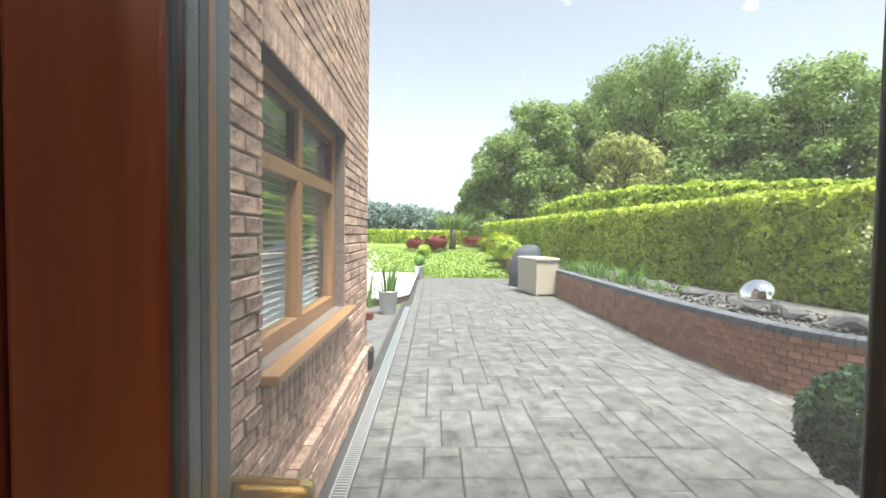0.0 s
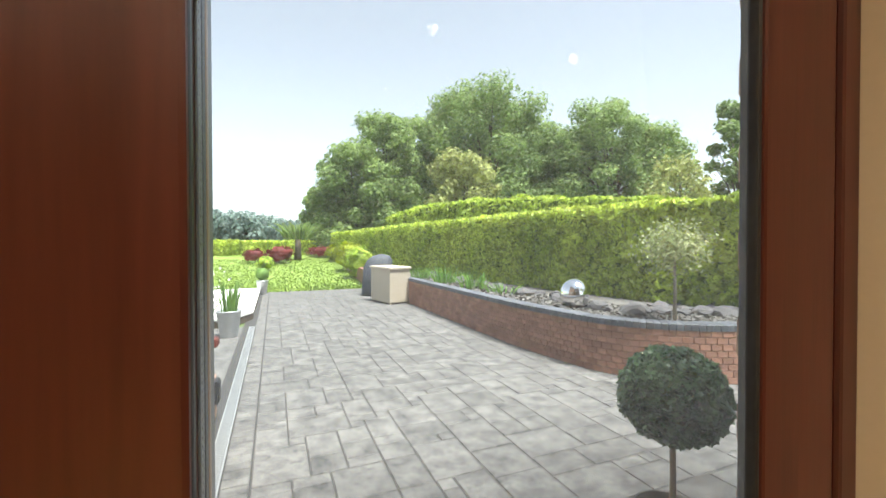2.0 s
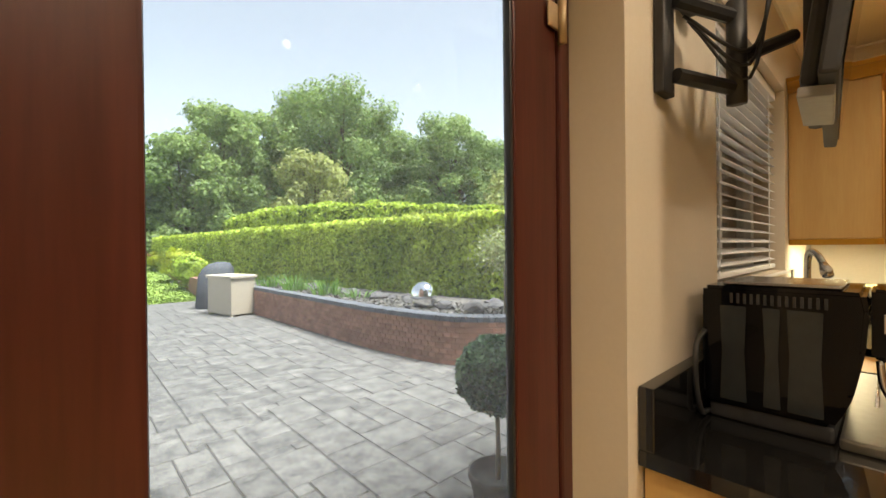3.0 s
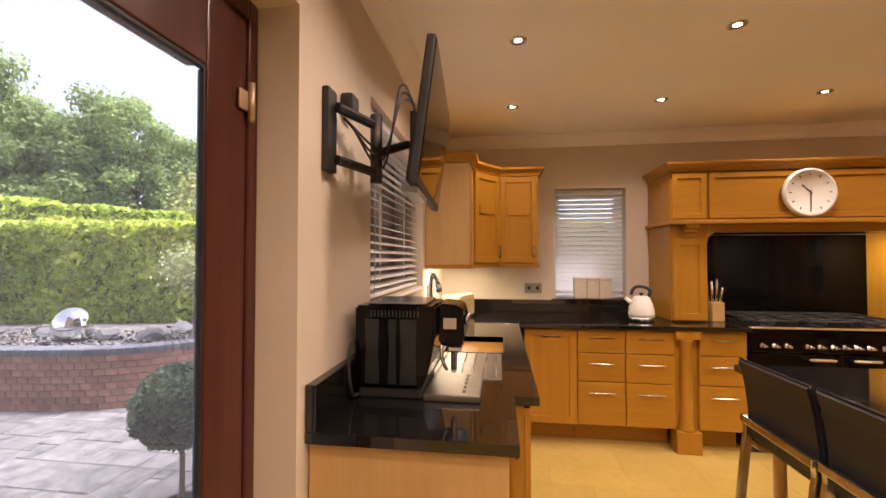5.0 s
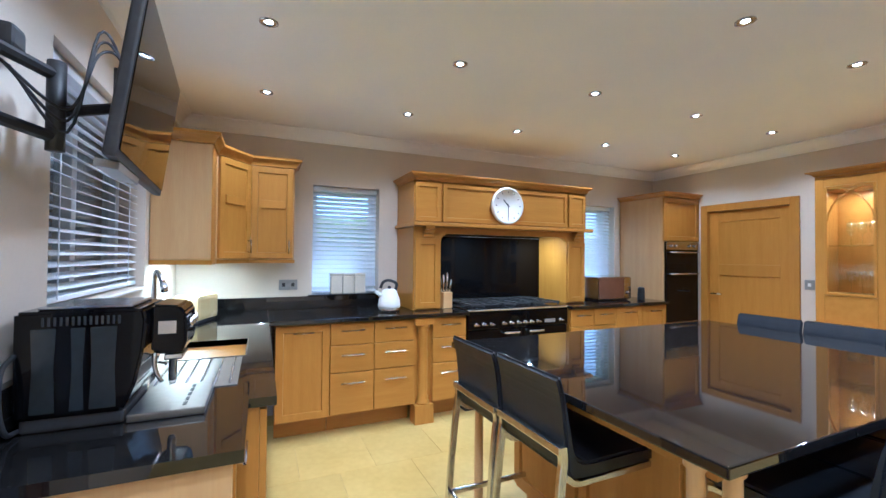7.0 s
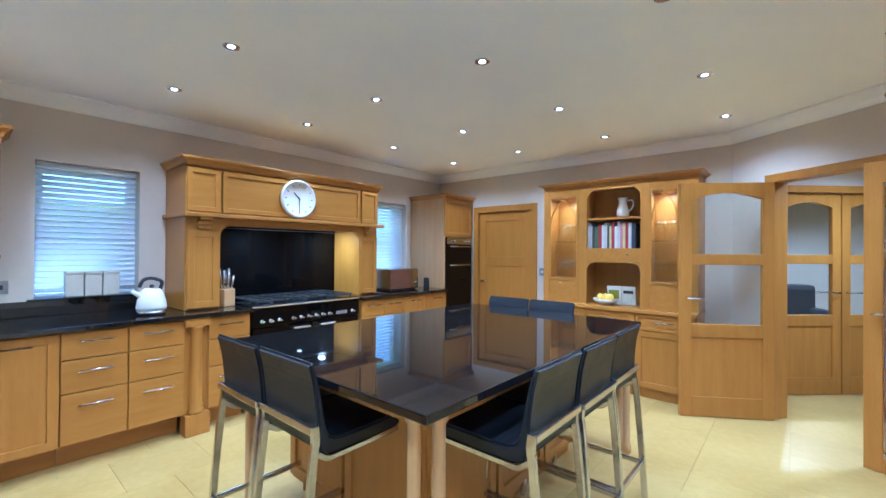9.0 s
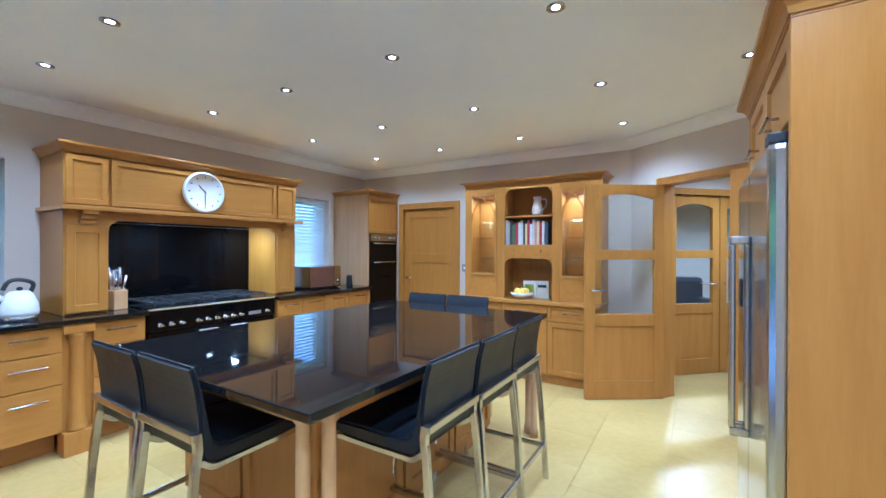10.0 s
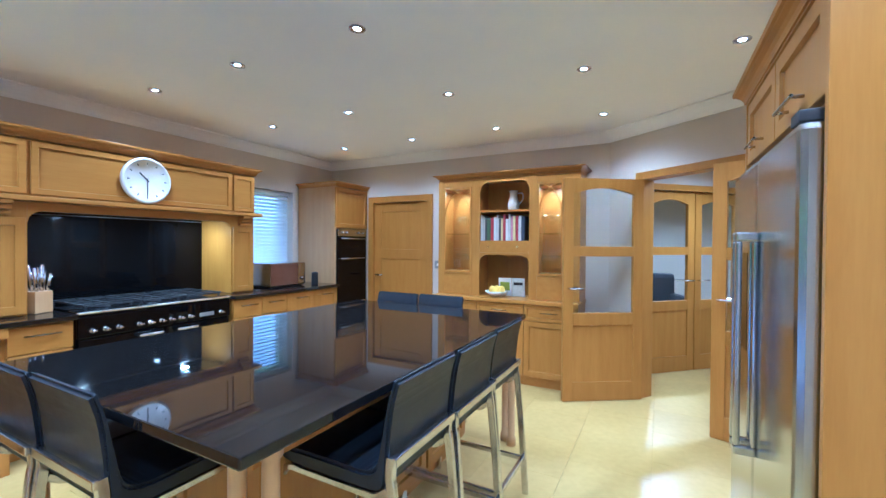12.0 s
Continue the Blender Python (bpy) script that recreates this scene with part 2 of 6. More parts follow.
# ---- mesh helpers ----
def mesh_from(name, verts, faces, material, smooth=False):
    me = bpy.data.meshes.new(name)
    me.from_pydata([tuple(v) for v in verts], [], faces)
    me.materials.append(material)
    if smooth:
        me.shade_smooth()
    me.update()
    return me


def part(name, bm, material, parent=None, label="", smooth=False):
    me = bpy.data.meshes.new(name)
    bm.to_mesh(me)
    bm.free()
    me.materials.append(material)
    if smooth:
        me.shade_smooth()
    ob = new(name, me)
    if parent is not None:
        ob.parent = parent
    return tagged(ob, label)


def thing(name, m, label, category, group="", kind=""):
    ob = new(name)
    ob.empty_display_size = 0.1
    ob.matrix_world = m
    return tagged(ob, label, category, group, kind)


def box_into(bm, lo, hi, bevel=0.0):
    c, s = [(a + b) / 2 for a, b in zip(lo, hi)], [abs(b - a) for a, b in zip(lo, hi)]
    tmp = bmesh.new()
    bmesh.ops.create_cube(tmp, size=1, matrix=Matrix.Translation(c) @ Matrix.Diagonal((*s, 1)))
    if bevel:
        bmesh.ops.bevel(tmp, geom=tmp.edges[:], offset=min(bevel, min(s) * 0.45), segments=2, affect="EDGES", profile=0.6)
    me = bpy.data.meshes.new("t")
    tmp.to_mesh(me)
    tmp.free()
    bm.from_mesh(me)
    bpy.data.meshes.remove(me)
    return bm


def block(name, lo, hi, material, parent=None, bevel=0.004, label=""):
    return part(name, box_into(bmesh.new(), lo, hi, bevel), material, parent, label)


def prism_into(bm, outline, z0, z1, bevel=0.0):
    """A flat outline of (x, y), counter-clockwise, drawn up from z0 to z1."""
    tmp = bmesh.new()
    vs = [tmp.verts.new((x, y, z0)) for x, y in outline]
    f = tmp.faces.new(vs)
    r = bmesh.ops.extrude_face_region(tmp, geom=[f])
    bmesh.ops.translate(tmp, verts=[v for v in r["geom"] if isinstance(v, bmesh.types.BMVert)], vec=(0, 0, z1 - z0))
    bmesh.ops.recalc_face_normals(tmp, faces=tmp.faces)
    if bevel:
        bmesh.ops.bevel(tmp, geom=tmp.edges[:], offset=bevel, segments=2, affect="EDGES")
    me = bpy.data.meshes.new("t")
    tmp.to_mesh(me)
    tmp.free()
    bm.from_mesh(me)
    bpy.data.meshes.remove(me)
    return bm


def lathe_into(bm, profile, segs=24, at=(0, 0, 0)):
    """Turns (radius, height) pairs round the z axis."""
    rings = []
    for r, z in profile:
        rings.append([bm.verts.new((at[0] + max(r, 1e-4) * math.cos(2 * math.pi * k / segs), at[1] + max(r, 1e-4) * math.sin(2 * math.pi * k / segs), at[2] + z)) for k in range(segs)])
    for a, b in zip(rings, rings[1:]):
        for k in range(segs):
            bm.faces.new((a[k], a[(k + 1) % segs], b[(k + 1) % segs], b[k]))
    bm.faces.new(rings[0][::-1])
    bm.faces.new(rings[-1])
    return bm


def tube_into(bm, pts, r, segs=10):
    pts = [Vector(p) for p in pts]
    rings = []
    for i, p in enumerate(pts):
        d = (pts[min(i + 1, len(pts) - 1)] - pts[max(i - 1, 0)]).normalized()
        u = d.orthogonal().normalized() if i == 0 else (u - d * u.dot(d)).normalized()
        v = d.cross(u)
        rr = r[i] if isinstance(r, (list, tuple)) else r
        rings.append([bm.verts.new(p + rr * (math.cos(2 * math.pi * k / segs) * u + math.sin(2 * math.pi * k / segs) * v)) for k in range(segs)])
    for a, b in zip(rings, rings[1:]):
        for k in range(segs):
            bm.faces.new((a[k], a[(k + 1) % segs], b[(k + 1) % segs], b[k]))
    bm.faces.new(rings[0][::-1])
    bm.faces.new(rings[-1])
    bmesh.ops.recalc_face_normals(bm, faces=bm.faces)
    return bm


def bar_into(bm, pts, wide, thick):
    """A flat bar swept along points that lie in one upright plane across x; wide: half its size along x."""
    pts = [Vector(p) for p in pts]
    rings = []
    for i, p in enumerate(pts):
        d = (pts[min(i + 1, len(pts) - 1)] - pts[max(i - 1, 0)]).normalized()
        n = Vector((0, -d.z, d.y)).normalized()
        a, c = Vector((wide, 0, 0)), 0.003
        rings.append([bm.verts.new(p + u) for u in (a + n * (thick - c), a * (1 - c / wide) + n * thick, -a * (1 - c / wide) + n * thick, -a + n * (thick - c), -a - n * (thick - c), -a * (1 - c / wide) - n * thick, a * (1 - c / wide) - n * thick, a - n * (thick - c))])
    for p, q in zip(rings, rings[1:]):
        for k in range(8):
            bm.faces.new((p[k], p[(k + 1) % 8], q[(k + 1) % 8], q[k]))
    bm.faces.new(rings[0][::-1])
    bm.faces.new(rings[-1])
    bmesh.ops.recalc_face_normals(bm, faces=bm.faces)
    return bm


def smooth_path(pts, n=6):
    """Catmull-Rom through the points."""
    p = [Vector(q) for q in pts]
    p = [p[0] * 2 - p[1], *p, p[-1] * 2 - p[-2]]
    out = []
    for a, b, c, d in zip(p, p[1:], p[2:], p[3:]):
        for k in range(n):
            t = k / n
            out.append(0.5 * (2 * b + (c - a) * t + (2 * a - 5 * b + 4 * c - d) * t * t + (3 * b - a - 3 * c + d) * t**3))
    return [*out, p[-2]]


def setting(ob, label="", category=""):
    return tagged(ob, label, category, "", "structure")


def wall_with_openings(name, axis, at, thick, u0, u1, z0, z1, holes, material, label):
    """A wall across the given axis, from at to at + thick, with rectangular holes (u0, u1, z0, z1) through it."""
    us = sorted({u0, u1, *(h[0] for h in holes), *(h[1] for h in holes)})
    zs = sorted({z0, z1, *(h[2] for h in holes), *(h[3] for h in holes)})
    us, zs = [u for u in us if u0 <= u <= u1], [z for z in zs if z0 <= z <= z1]
    verts, faces, index = [], [], {}

    def v(u, d, z):
        key = (u, d, z)
        if key not in index:
            index[key] = len(verts)
            verts.append((d, u, z) if axis == "x" else (u, d, z))
        return index[key]

    def solid(i, j):
        if not (0 <= i < len(us) - 1 and 0 <= j < len(zs) - 1):
            return False
        cu, cz = (us[i] + us[i + 1]) / 2, (zs[j] + zs[j + 1]) / 2
        return not any(a < cu < b and c < cz < d for a, b, c, d in holes)

    d0, d1 = at, at + thick
    for i in range(len(us) - 1):
        for j in range(len(zs) - 1):
            if not solid(i, j):
                continue
            a, b, c, d = us[i], us[i + 1], zs[j], zs[j + 1]
            for dd in (d0, d1):
                faces.append((v(a, dd, c), v(b, dd, c), v(b, dd, d), v(a, dd, d)))
            for (p, q), (r, s), near in (((a, c), (a, d), solid(i - 1, j)), ((b, c), (b, d), solid(i + 1, j)), ((a, c), (b, c), solid(i, j - 1)), ((a, d), (b, d), solid(i, j + 1))):
                if not near:
                    faces.append((v(p, d0, q), v(r, d0, s), v(r, d1, s), v(p, d1, q)))
    bm = bmesh.new()
    bm.from_mesh(mesh_from(name, verts, faces, material))
    bmesh.ops.recalc_face_normals(bm, faces=bm.faces)
    return setting(part(name, bm, material), label, "wall")


def scatter_leaves(name, centres, normals, size, material, parent=None, label="", seed=1, jitter=0.9, long=1.6):
    """Many small four-cornered leaves, each turned at random about its outward direction."""
    rng = np.random.default_rng(seed)
    c, nrm = np.asarray(centres, float), np.asarray(normals, float)
    k = len(c)
    nrm = nrm + jitter * rng.normal(size=(k, 3))
    nrm /= np.linalg.norm(nrm, axis=1, keepdims=True)
    u = np.cross(nrm, rng.normal(size=(k, 3)))
    u /= np.linalg.norm(u, axis=1, keepdims=True)
    w = np.cross(nrm, u)
    s = size * rng.uniform(0.6, 1.35, (k, 1))
    v = np.stack([c - u * s * long * 0.5, c - w * s * 0.42 + nrm * s * 0.1, c + u * s * long * 0.5, c + w * s * 0.42 + nrm * s * 0.1], 1).reshape(-1, 3)
    me = bpy.data.meshes.new(name)
    me.vertices.add(4 * k)
    me.vertices.foreach_set("co", v.ravel())
    me.loops.add(4 * k)
    me.loops.foreach_set("vertex_index", np.arange(4 * k))
    me.polygons.add(k)
    me.polygons.foreach_set("loop_start", np.arange(0, 4 * k, 4))
    me.update(calc_edges=True)
    me.materials.append(material)
    ob = new(name, me)
    if parent is not None:
        ob.parent = parent
    return tagged(ob, label)


# ---- the house shell ----
FLOOR, GROUND = 0.03, -0.28
XW, YN, YS, WEST = 3.284, 0.258, -4.88, -1.75
W1, W2, W3 = (1.22, 2.35, 1.17, 2.02), (-1.32, -0.735, 1.01, 1.96), (-4.22, -3.60, 1.04, 1.96)
DOOR = (-0.27, 0.62, GROUND, 2.02)
floor = setting(block("floor", (-4.2, -9.0, FLOOR - 0.2), (XW + 0.3, 0.50, FLOOR - 0.006), GROUT, None, 0), "cream limestone tiled kitchen floor", "floor")
ceiling = setting(block("ceiling", (-4.2, -9.0, CEIL), (XW + 0.3, YN + 0.3, CEIL + 0.2), CEILING, None, 0), "white painted ceiling with recessed lights", "ceiling")
wall_with_openings("wall_north", "y", YN, 0.19, WEST - 0.1, XW, GROUND, CEIL + 0.2, [W1, DOOR], PLASTER, "cream painted kitchen wall with the garden door")
wall_with_openings("wall_east", "x", XW, 0.30, YS - 4.2, YN + 0.3, GROUND, CEIL + 0.2, [W2, W3], PLASTER, "cream painted kitchen wall behind the cooker")
wall_with_openings("wall_south", "y", YS - 0.12, 0.12, -0.19, XW, 0, CEIL, [(1.79, 2.60, 0, 1.905)], PLASTER, "cream painted kitchen wall with an oak door")
wall_with_openings("wall_west", "x", WEST - 0.12, 0.12, -3.7, YN, 0, CEIL, [], PLASTER, "cream painted kitchen wall")


def angled_wall(name, p, d, length, height, thick, hole, material, label):
    """A wall from p along d; hole: (from, to, top) along it."""
    bm = bmesh.new()
    for a, b, z0, z1 in ((0, hole[0], 0, height), (hole[0], hole[1], hole[2], height), (hole[1], length, 0, height)):
        box_into(bm, (a, 0, z0), (b, thick, z1))
    ob = part(name, bm, material)
    ob.matrix_world = Matrix.Translation((p[0], p[1], 0)) @ Matrix.Rotation(math.atan2(d[1], d[0]), 4, "Z")
    return setting(ob, label, "wall")


angled_wall("wall_southwest", (-0.19, YS), (-0.8, 0.6), 1.95, CEIL, 0.12, (0.34, 1.80, 1.93), PLASTER, "cream painted angled wall with glazed double doors")
angled_wall("wall_hall", (-0.19, -5.05), (-0.72, -0.69), 3.4, CEIL, 0.1, (0.42, 1.72, 1.93), PLASTER, "cream painted hall wall with glazed double doors")
setting(block("wall_hall_side", (-0.19, -5.1, 0), (-0.09, YS - 0.121, CEIL), PLASTER, None, 0), "cream painted hall wall return", "wall")
setting(block("wall_hall_west", (-4.2, -9.0, 0), (-4.1, -3.7, CEIL), PLASTER, None, 0), "cream painted hall end wall", "wall")
setting(block("wall_hall_north", (-4.1, -3.7, 0), (WEST - 0.12, -3.6, CEIL), PLASTER, None, 0), "cream painted hall wall", "wall")
setting(block("wall_far_south", (-4.1, -9.0, 0), (XW, -8.9, CEIL), PLASTER, None, 0), "pale painted wall of the room beyond", "wall")
# added fill lamps, sources assumed, to brighten the hall and the room beyond
for x, y in ((-1.5, -5.0), (-0.6, -7.2)):
    lamp = new("downlight_lamp", bpy.data.lights.new("downlight_lamp", "SPOT"))
    lamp.data.energy, lamp.data.spot_size, lamp.data.spot_blend = (22.0 if x < -1 else 27.0), radians(150), 0.7
    lamp.data.color, lamp.data.shadow_soft_size = (1.0, 0.82, 0.6), 0.03
    lamp.matrix_world = look((x, y, CEIL - 0.03), (x, y, 0))

# cornice: a stepped cove along the walls
def cornice(name, p, q, inward):
    bm = bmesh.new()
    p, q, n = Vector((*p, 0)), Vector((*q, 0)), Vector((*inward, 0))
    prof = [(0.0, -0.095), (0.012, -0.095), (0.016, -0.08), (0.03, -0.055), (0.055, -0.03), (0.08, -0.016), (0.095, -0.012), (0.095, 0.0), (0.0, 0.0)]
    a = [bm.verts.new(p + n * d + Vector((0, 0, CEIL + h - 0.001))) for d, h in prof]
    b = [bm.verts.new(q + n * d + Vector((0, 0, CEIL + h - 0.001))) for d, h in prof]
    for i in range(len(prof)):
        j = (i + 1) % len(prof)
        bm.faces.new((a[i], a[j], b[j], b[i]))
    bm.faces.new(a), bm.faces.new(b)
    bmesh.ops.recalc_face_normals(bm, faces=bm.faces)
    setting(part(name, bm, CEILING), "white moulded ceiling cornice", "cornice")


cornice("trim_cornice_north", (WEST, YN), (XW, YN), (0, -1))
cornice("trim_cornice_east", (XW, YN), (XW, YS), (-1, 0))
cornice("trim_cornice_south", (XW, YS), (-0.19, YS), (0, 1))
cornice("trim_cornice_southwest", (-0.19, YS), (-1.75, -3.71), (0.6, 0.8))
cornice("trim_cornice_west", (WEST, -3.7), (WEST, YN), (1, 0))

# ---- garden door: rosewood-effect, glazed, closed ----
door = thing("door_1", pose(0, 0, 0), "closed rosewood-effect glazed garden door with brass handle", "door", "", "structure")
frame_bm = bmesh.new()
for lo, hi in (((-0.27, 0.372, GROUND), (-0.225, 0.45, 2.02)), ((0.578, 0.372, GROUND), (0.62, 0.44, 2.02)), ((-0.225, 0.372, 1.965), (0.578, 0.45, 2.02)), ((-0.225, 0.372, -0.03), (0.578, 0.45, 0.03))):
    box_into(frame_bm, lo, hi, 0.006)
part("door_frame", frame_bm, ROSEWOOD, door)
leaf = bmesh.new()
for lo, hi in (((-0.22, 0.375, 0.04), (-0.105, 0.425, 1.96)), ((0.433, 0.375, 0.04), (0.572, 0.391, 1.96)), ((0.49, 0.391, 0.04), (0.572, 0.425, 1.96)), ((-0.105, 0.375, 1.78), (0.433, 0.425, 1.96)), ((-0.105, 0.375, 0.04), (0.433, 0.425, 0.22))):
    box_into(leaf, lo, hi, 0.005)
part("door_leaf", leaf, ROSEWOOD, door)
bead = bmesh.new()
for lo, hi in (((-0.112, 0.378, 0.22), (-0.1045, 0.3905, 1.78)), ((0.427, 0.378, 0.22), (0.435, 0.3905, 1.78)), ((-0.101, 0.378, 1.77), (0.427, 0.3905, 1.782)), ((-0.101, 0.378, 0.22), (0.427, 0.3905, 0.232))):
    box_into(bead, lo, hi, 0.003)
part("glazing_gasket", bead, GASKET, door, "black rubber glazing gasket")
spacer = bmesh.new()
for lo, hi in (((-0.110, 0.3965, 0.22), (-0.103, 0.412, 1.78)), ((0.447, 0.3965, 0.22), (0.465, 0.41, 1.78))):
    box_into(spacer, lo, hi, 0.001)
part("spacer_bar", spacer, ALUSTRIP, door, "dark grey perforated glazing spacer bar")
perf = bmesh.new()
for k in range(260):
    for y in (0.4005, 0.4075):
        box_into(perf, (-0.1032, y, 0.226 + 0.006 * k), (-0.1026, y + 0.0012, 0.2275 + 0.006 * k))
part("perforation", perf, CHROME, door, "small bright holes in the spacer bar")["kind"] = "stuff"
outer = bmesh.new()
for lo, hi in (((-0.118, 0.4255, 0.2), (-0.102, 0.4365, 1.8)), ((0.49, 0.4255, 0.2), (0.50, 0.436, 1.8))):
    box_into(outer, lo, hi, 0.002)
part("outer_bead", outer, GOLDEN, door, "golden oak outer glazing bead")
part("outer_gasket", box_into(bmesh.new(), (-0.1125, 0.4125, 0.22), (-0.1025, 0.4252, 1.78), 0.001), GASKET, door, "black outer glazing gasket")
part("outer_trim", box_into(bmesh.new(), (-0.126, 0.4368, 0.2), (-0.103, 0.463, 1.8), 0.002), SLATEGREY, door, "slate grey outer trim")
pane = block("pane", (-0.104, 0.3915, 0.225), (0.444, 0.3955, 1.778), VEILED_GLASS, door, 0)
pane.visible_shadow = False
part("handle_plate", box_into(bmesh.new(), (-0.172, 0.363, 0.80), (-0.135, 0.374, 1.00), 0.004), BRASS, door, "brass handle plate")
part("door_handle", tube_into(bmesh.new(), smooth_path([(-0.154, 0.365, 0.93), (-0.154, 0.325, 0.93), (-0.14, 0.312, 0.93), (-0.09, 0.310, 0.93), (-0.035, 0.312, 0.928)]), 0.010), BRASS, door, "brass lever handle", True)
part("outer_handle", tube_into(bmesh.new(), smooth_path([(-0.158, 0.426, 0.985), (-0.158, 0.46, 0.985), (-0.145, 0.472, 0.985), (-0.11, 0.474, 0.985), (-0.03, 0.472, 0.983)]), 0.011), BRASS, door, "brass lever handle outside", True)
for z in (0.25, 1.70):
    hb = lathe_into(bmesh.new(), [(0.009, 0), (0.009, 0.10)], 12, (0.575, 0.362, z))
    box_into(hb, (0.535, 0.366, z + 0.025), (0.575, 0.3715, z + 0.075), 0.002)
    part("hinge", hb, DULLBRASS, door, "dull pale brass butt hinge", True)

# ---- windows with venetian blinds ----
def window(name, axis, at, u0, u1, z0, z1, out, material, bars=()):
    """A framed window whose frame lies at depth at; out: +1 or -1, the way to the outside."""
    win = thing(name, pose(0, 0, 0), "white framed kitchen window in a plastered reveal", "window", "", "structure")

    def put(u, d, z):
        return (d, u, z) if axis == "x" else (u, d, z)

    def bar(bm, a, b, c, d, e, f, bev=0.005):
        p, q = put(a, c, e), put(b, d, f)
        box_into(bm, [min(x, y) for x, y in zip(p, q)], [max(x, y) for x, y in zip(p, q)], bev)

    bm, t = bmesh.new(), 0.055
    d0, d1 = at, at + out * 0.06
    for a, b, e, f in ((u0, u0 + t, z0, z1), (u1 - t, u1, z0, z1), (u0 + t, u1 - t, z0, z0 + t), (u0 + t, u1 - t, z1 - t, z1), *bars):
        bar(bm, a, b, d0, d1, e, f)
    part("window_frame", bm, material, win)
    p = bmesh.new()
    bar(p, u0 + t, u1 - t, at + out * 0.03, at + out * 0.034, z0 + t, z1 - t, 0)
    pane = part("pane", p, GLASS, win)
    pane.visible_shadow = False
    return win


window("window_1", "y", YN + 0.12, W1[0], W1[1], W1[2], W1[3], 1, WHITE, [(1.74, 1.79, 1.17, 2.02)])
window("window_2", "x", XW + 0.16, *W2, 1, WHITE)
window("window_3", "x", XW + 0.16, *W3, 1, WHITE)


def blind(axis, at, u0, u1, z0, z1, tilt, label):
    b = thing("venetian_blind", pose(*((at, (u0 + u1) / 2, z1) if axis == "x" else ((u0 + u1) / 2, at, z1))), label, "blind", "kitchen blinds")
    w, h = (u1 - u0) - 0.02, z1 - z0
    rot = 90 if axis == "x" else 0

    def turned(bm):
        bmesh.ops.rotate(bm, verts=bm.verts, cent=(0, 0, 0), matrix=Matrix.Rotation(radians(rot), 3, "Z"))
        return bm

    part("head_rail", turned(box_into(bmesh.new(), (-w / 2, -0.028, -0.045), (w / 2, 0.028, -0.004), 0.003)), BLIND, b)
    one = bmesh.new()
    box_into(one, (-w / 2, -0.025, -0.0013), (w / 2, 0.025, 0.0013), 0.001)
    bmesh.ops.rotate(one, verts=one.verts, cent=(0, 0, 0), matrix=Matrix.Rotation(radians(tilt), 3, "X"))
    turned(one)
    me = bpy.data.meshes.new("slat")
    one.to_mesh(me)
    one.free()
    me.materials.append(BLIND)
    z = -0.07
    while z > -h + 0.045:
        s = new("slat", me)
        s.parent, s.location = b, (0, 0, z)
        z -= 0.040
    part("bottom_rail", turned(box_into(bmesh.new(), (-w / 2, -0.025, -h + 0.012), (w / 2, 0.025, -h + 0.032), 0.004)), BLIND, b)
    for k in (-0.36, 0.36):
        part("ladder_tape", turned(tube_into(bmesh.new(), [(k * w, -0.027, -0.04), (k * w, -0.027, -h + 0.02)], 0.0022, 6)), BLIND, b)
    return b


blind("y", YN + 0.06, W1[0], W1[1], W1[2], W1[3], 20, "white wooden venetian blind half open over the sink window")
blind("x", XW + 0.08, *W2[:2], *W2[2:], -48, "white wooden venetian blind nearly closed beside the mantel")
blind("x", XW + 0.08, *W3[:2], *W3[2:], -48, "white wooden venetian blind nearly closed above the microwave")

# ---- outdoors: ground, paving, lawn ----
ground = setting(block("ground", (-400, 0.62, GROUND - 0.4), (400, 900, GROUND - 0.03), SOIL, None, 0), "green ground running to the horizon", "ground")
setting(block("ground_east", (XW + 0.31, -400, GROUND - 0.4), (400, 0.62, GROUND - 0.03), SOIL, None, 0), "green ground beside the house", "ground")
setting(block("pavement_side", (-6.0, 4.34, GROUND - 0.1), (-0.60, 8.66, GROUND - 0.004), SLAB, None, 0), "plain concrete beside the terrace", "pavement")
paving = setting(block("pavement_bed", (-0.60, 0.56, GROUND - 0.1), (9.0, 14.45, GROUND - 0.007), JOINT, None, 0), "grey stamped concrete patio", "pavement")


def slope(y):
    return GROUND - 0.02 + max(0.0, y - 14.4) * 0.055


vs, fs = [], []
for i in range(41):
    for j in range(31):
        x, y = -14 + 17.9 * i / 40, 14.4 + 15 * j / 30
        vs.append((x + 0.03 * (y - 14.4) * (i / 40), y, slope(y) + 0.01 * math.sin(x * 1.7 + y)))
for i in range(40):
    for j in range(30):
        k = i * 31 + j
        fs.append((k, k + 31, k + 32, k + 1))
lawn = setting(new("lawn", mesh_from("lawn", vs, fs, LAWN, True)), "bright green mown lawn", "lawn")
rng = np.random.default_rng(4)
gx, gy = rng.uniform(-6, 4, 16000), 14.4 + 12 * rng.random(16000) ** 1.6
scatter_leaves("grass_blades", np.stack([gx, gy, GROUND - 0.02 + (gy - 14.4) * 0.055 + 0.02], 1), np.tile((0.6, 0.6, 0.5), (16000, 1)), 0.05, LAWN, None, "short mown grass blades", 4)["kind"] = "stuff"
tagged(bpy.data.objects["grass_blades"], "", "grass")
DECK = [(-6.0, 8.7), (-0.80, 8.7), (-0.46, 9.42), (-0.46, 14.3), (-6.0, 14.3)]
setting(part("deck", prism_into(bmesh.new(), DECK, GROUND + 0.121, GROUND + 0.16, 0.006), DECKWHITE), "raised pale patio terrace with a chamfered corner", "terrace")
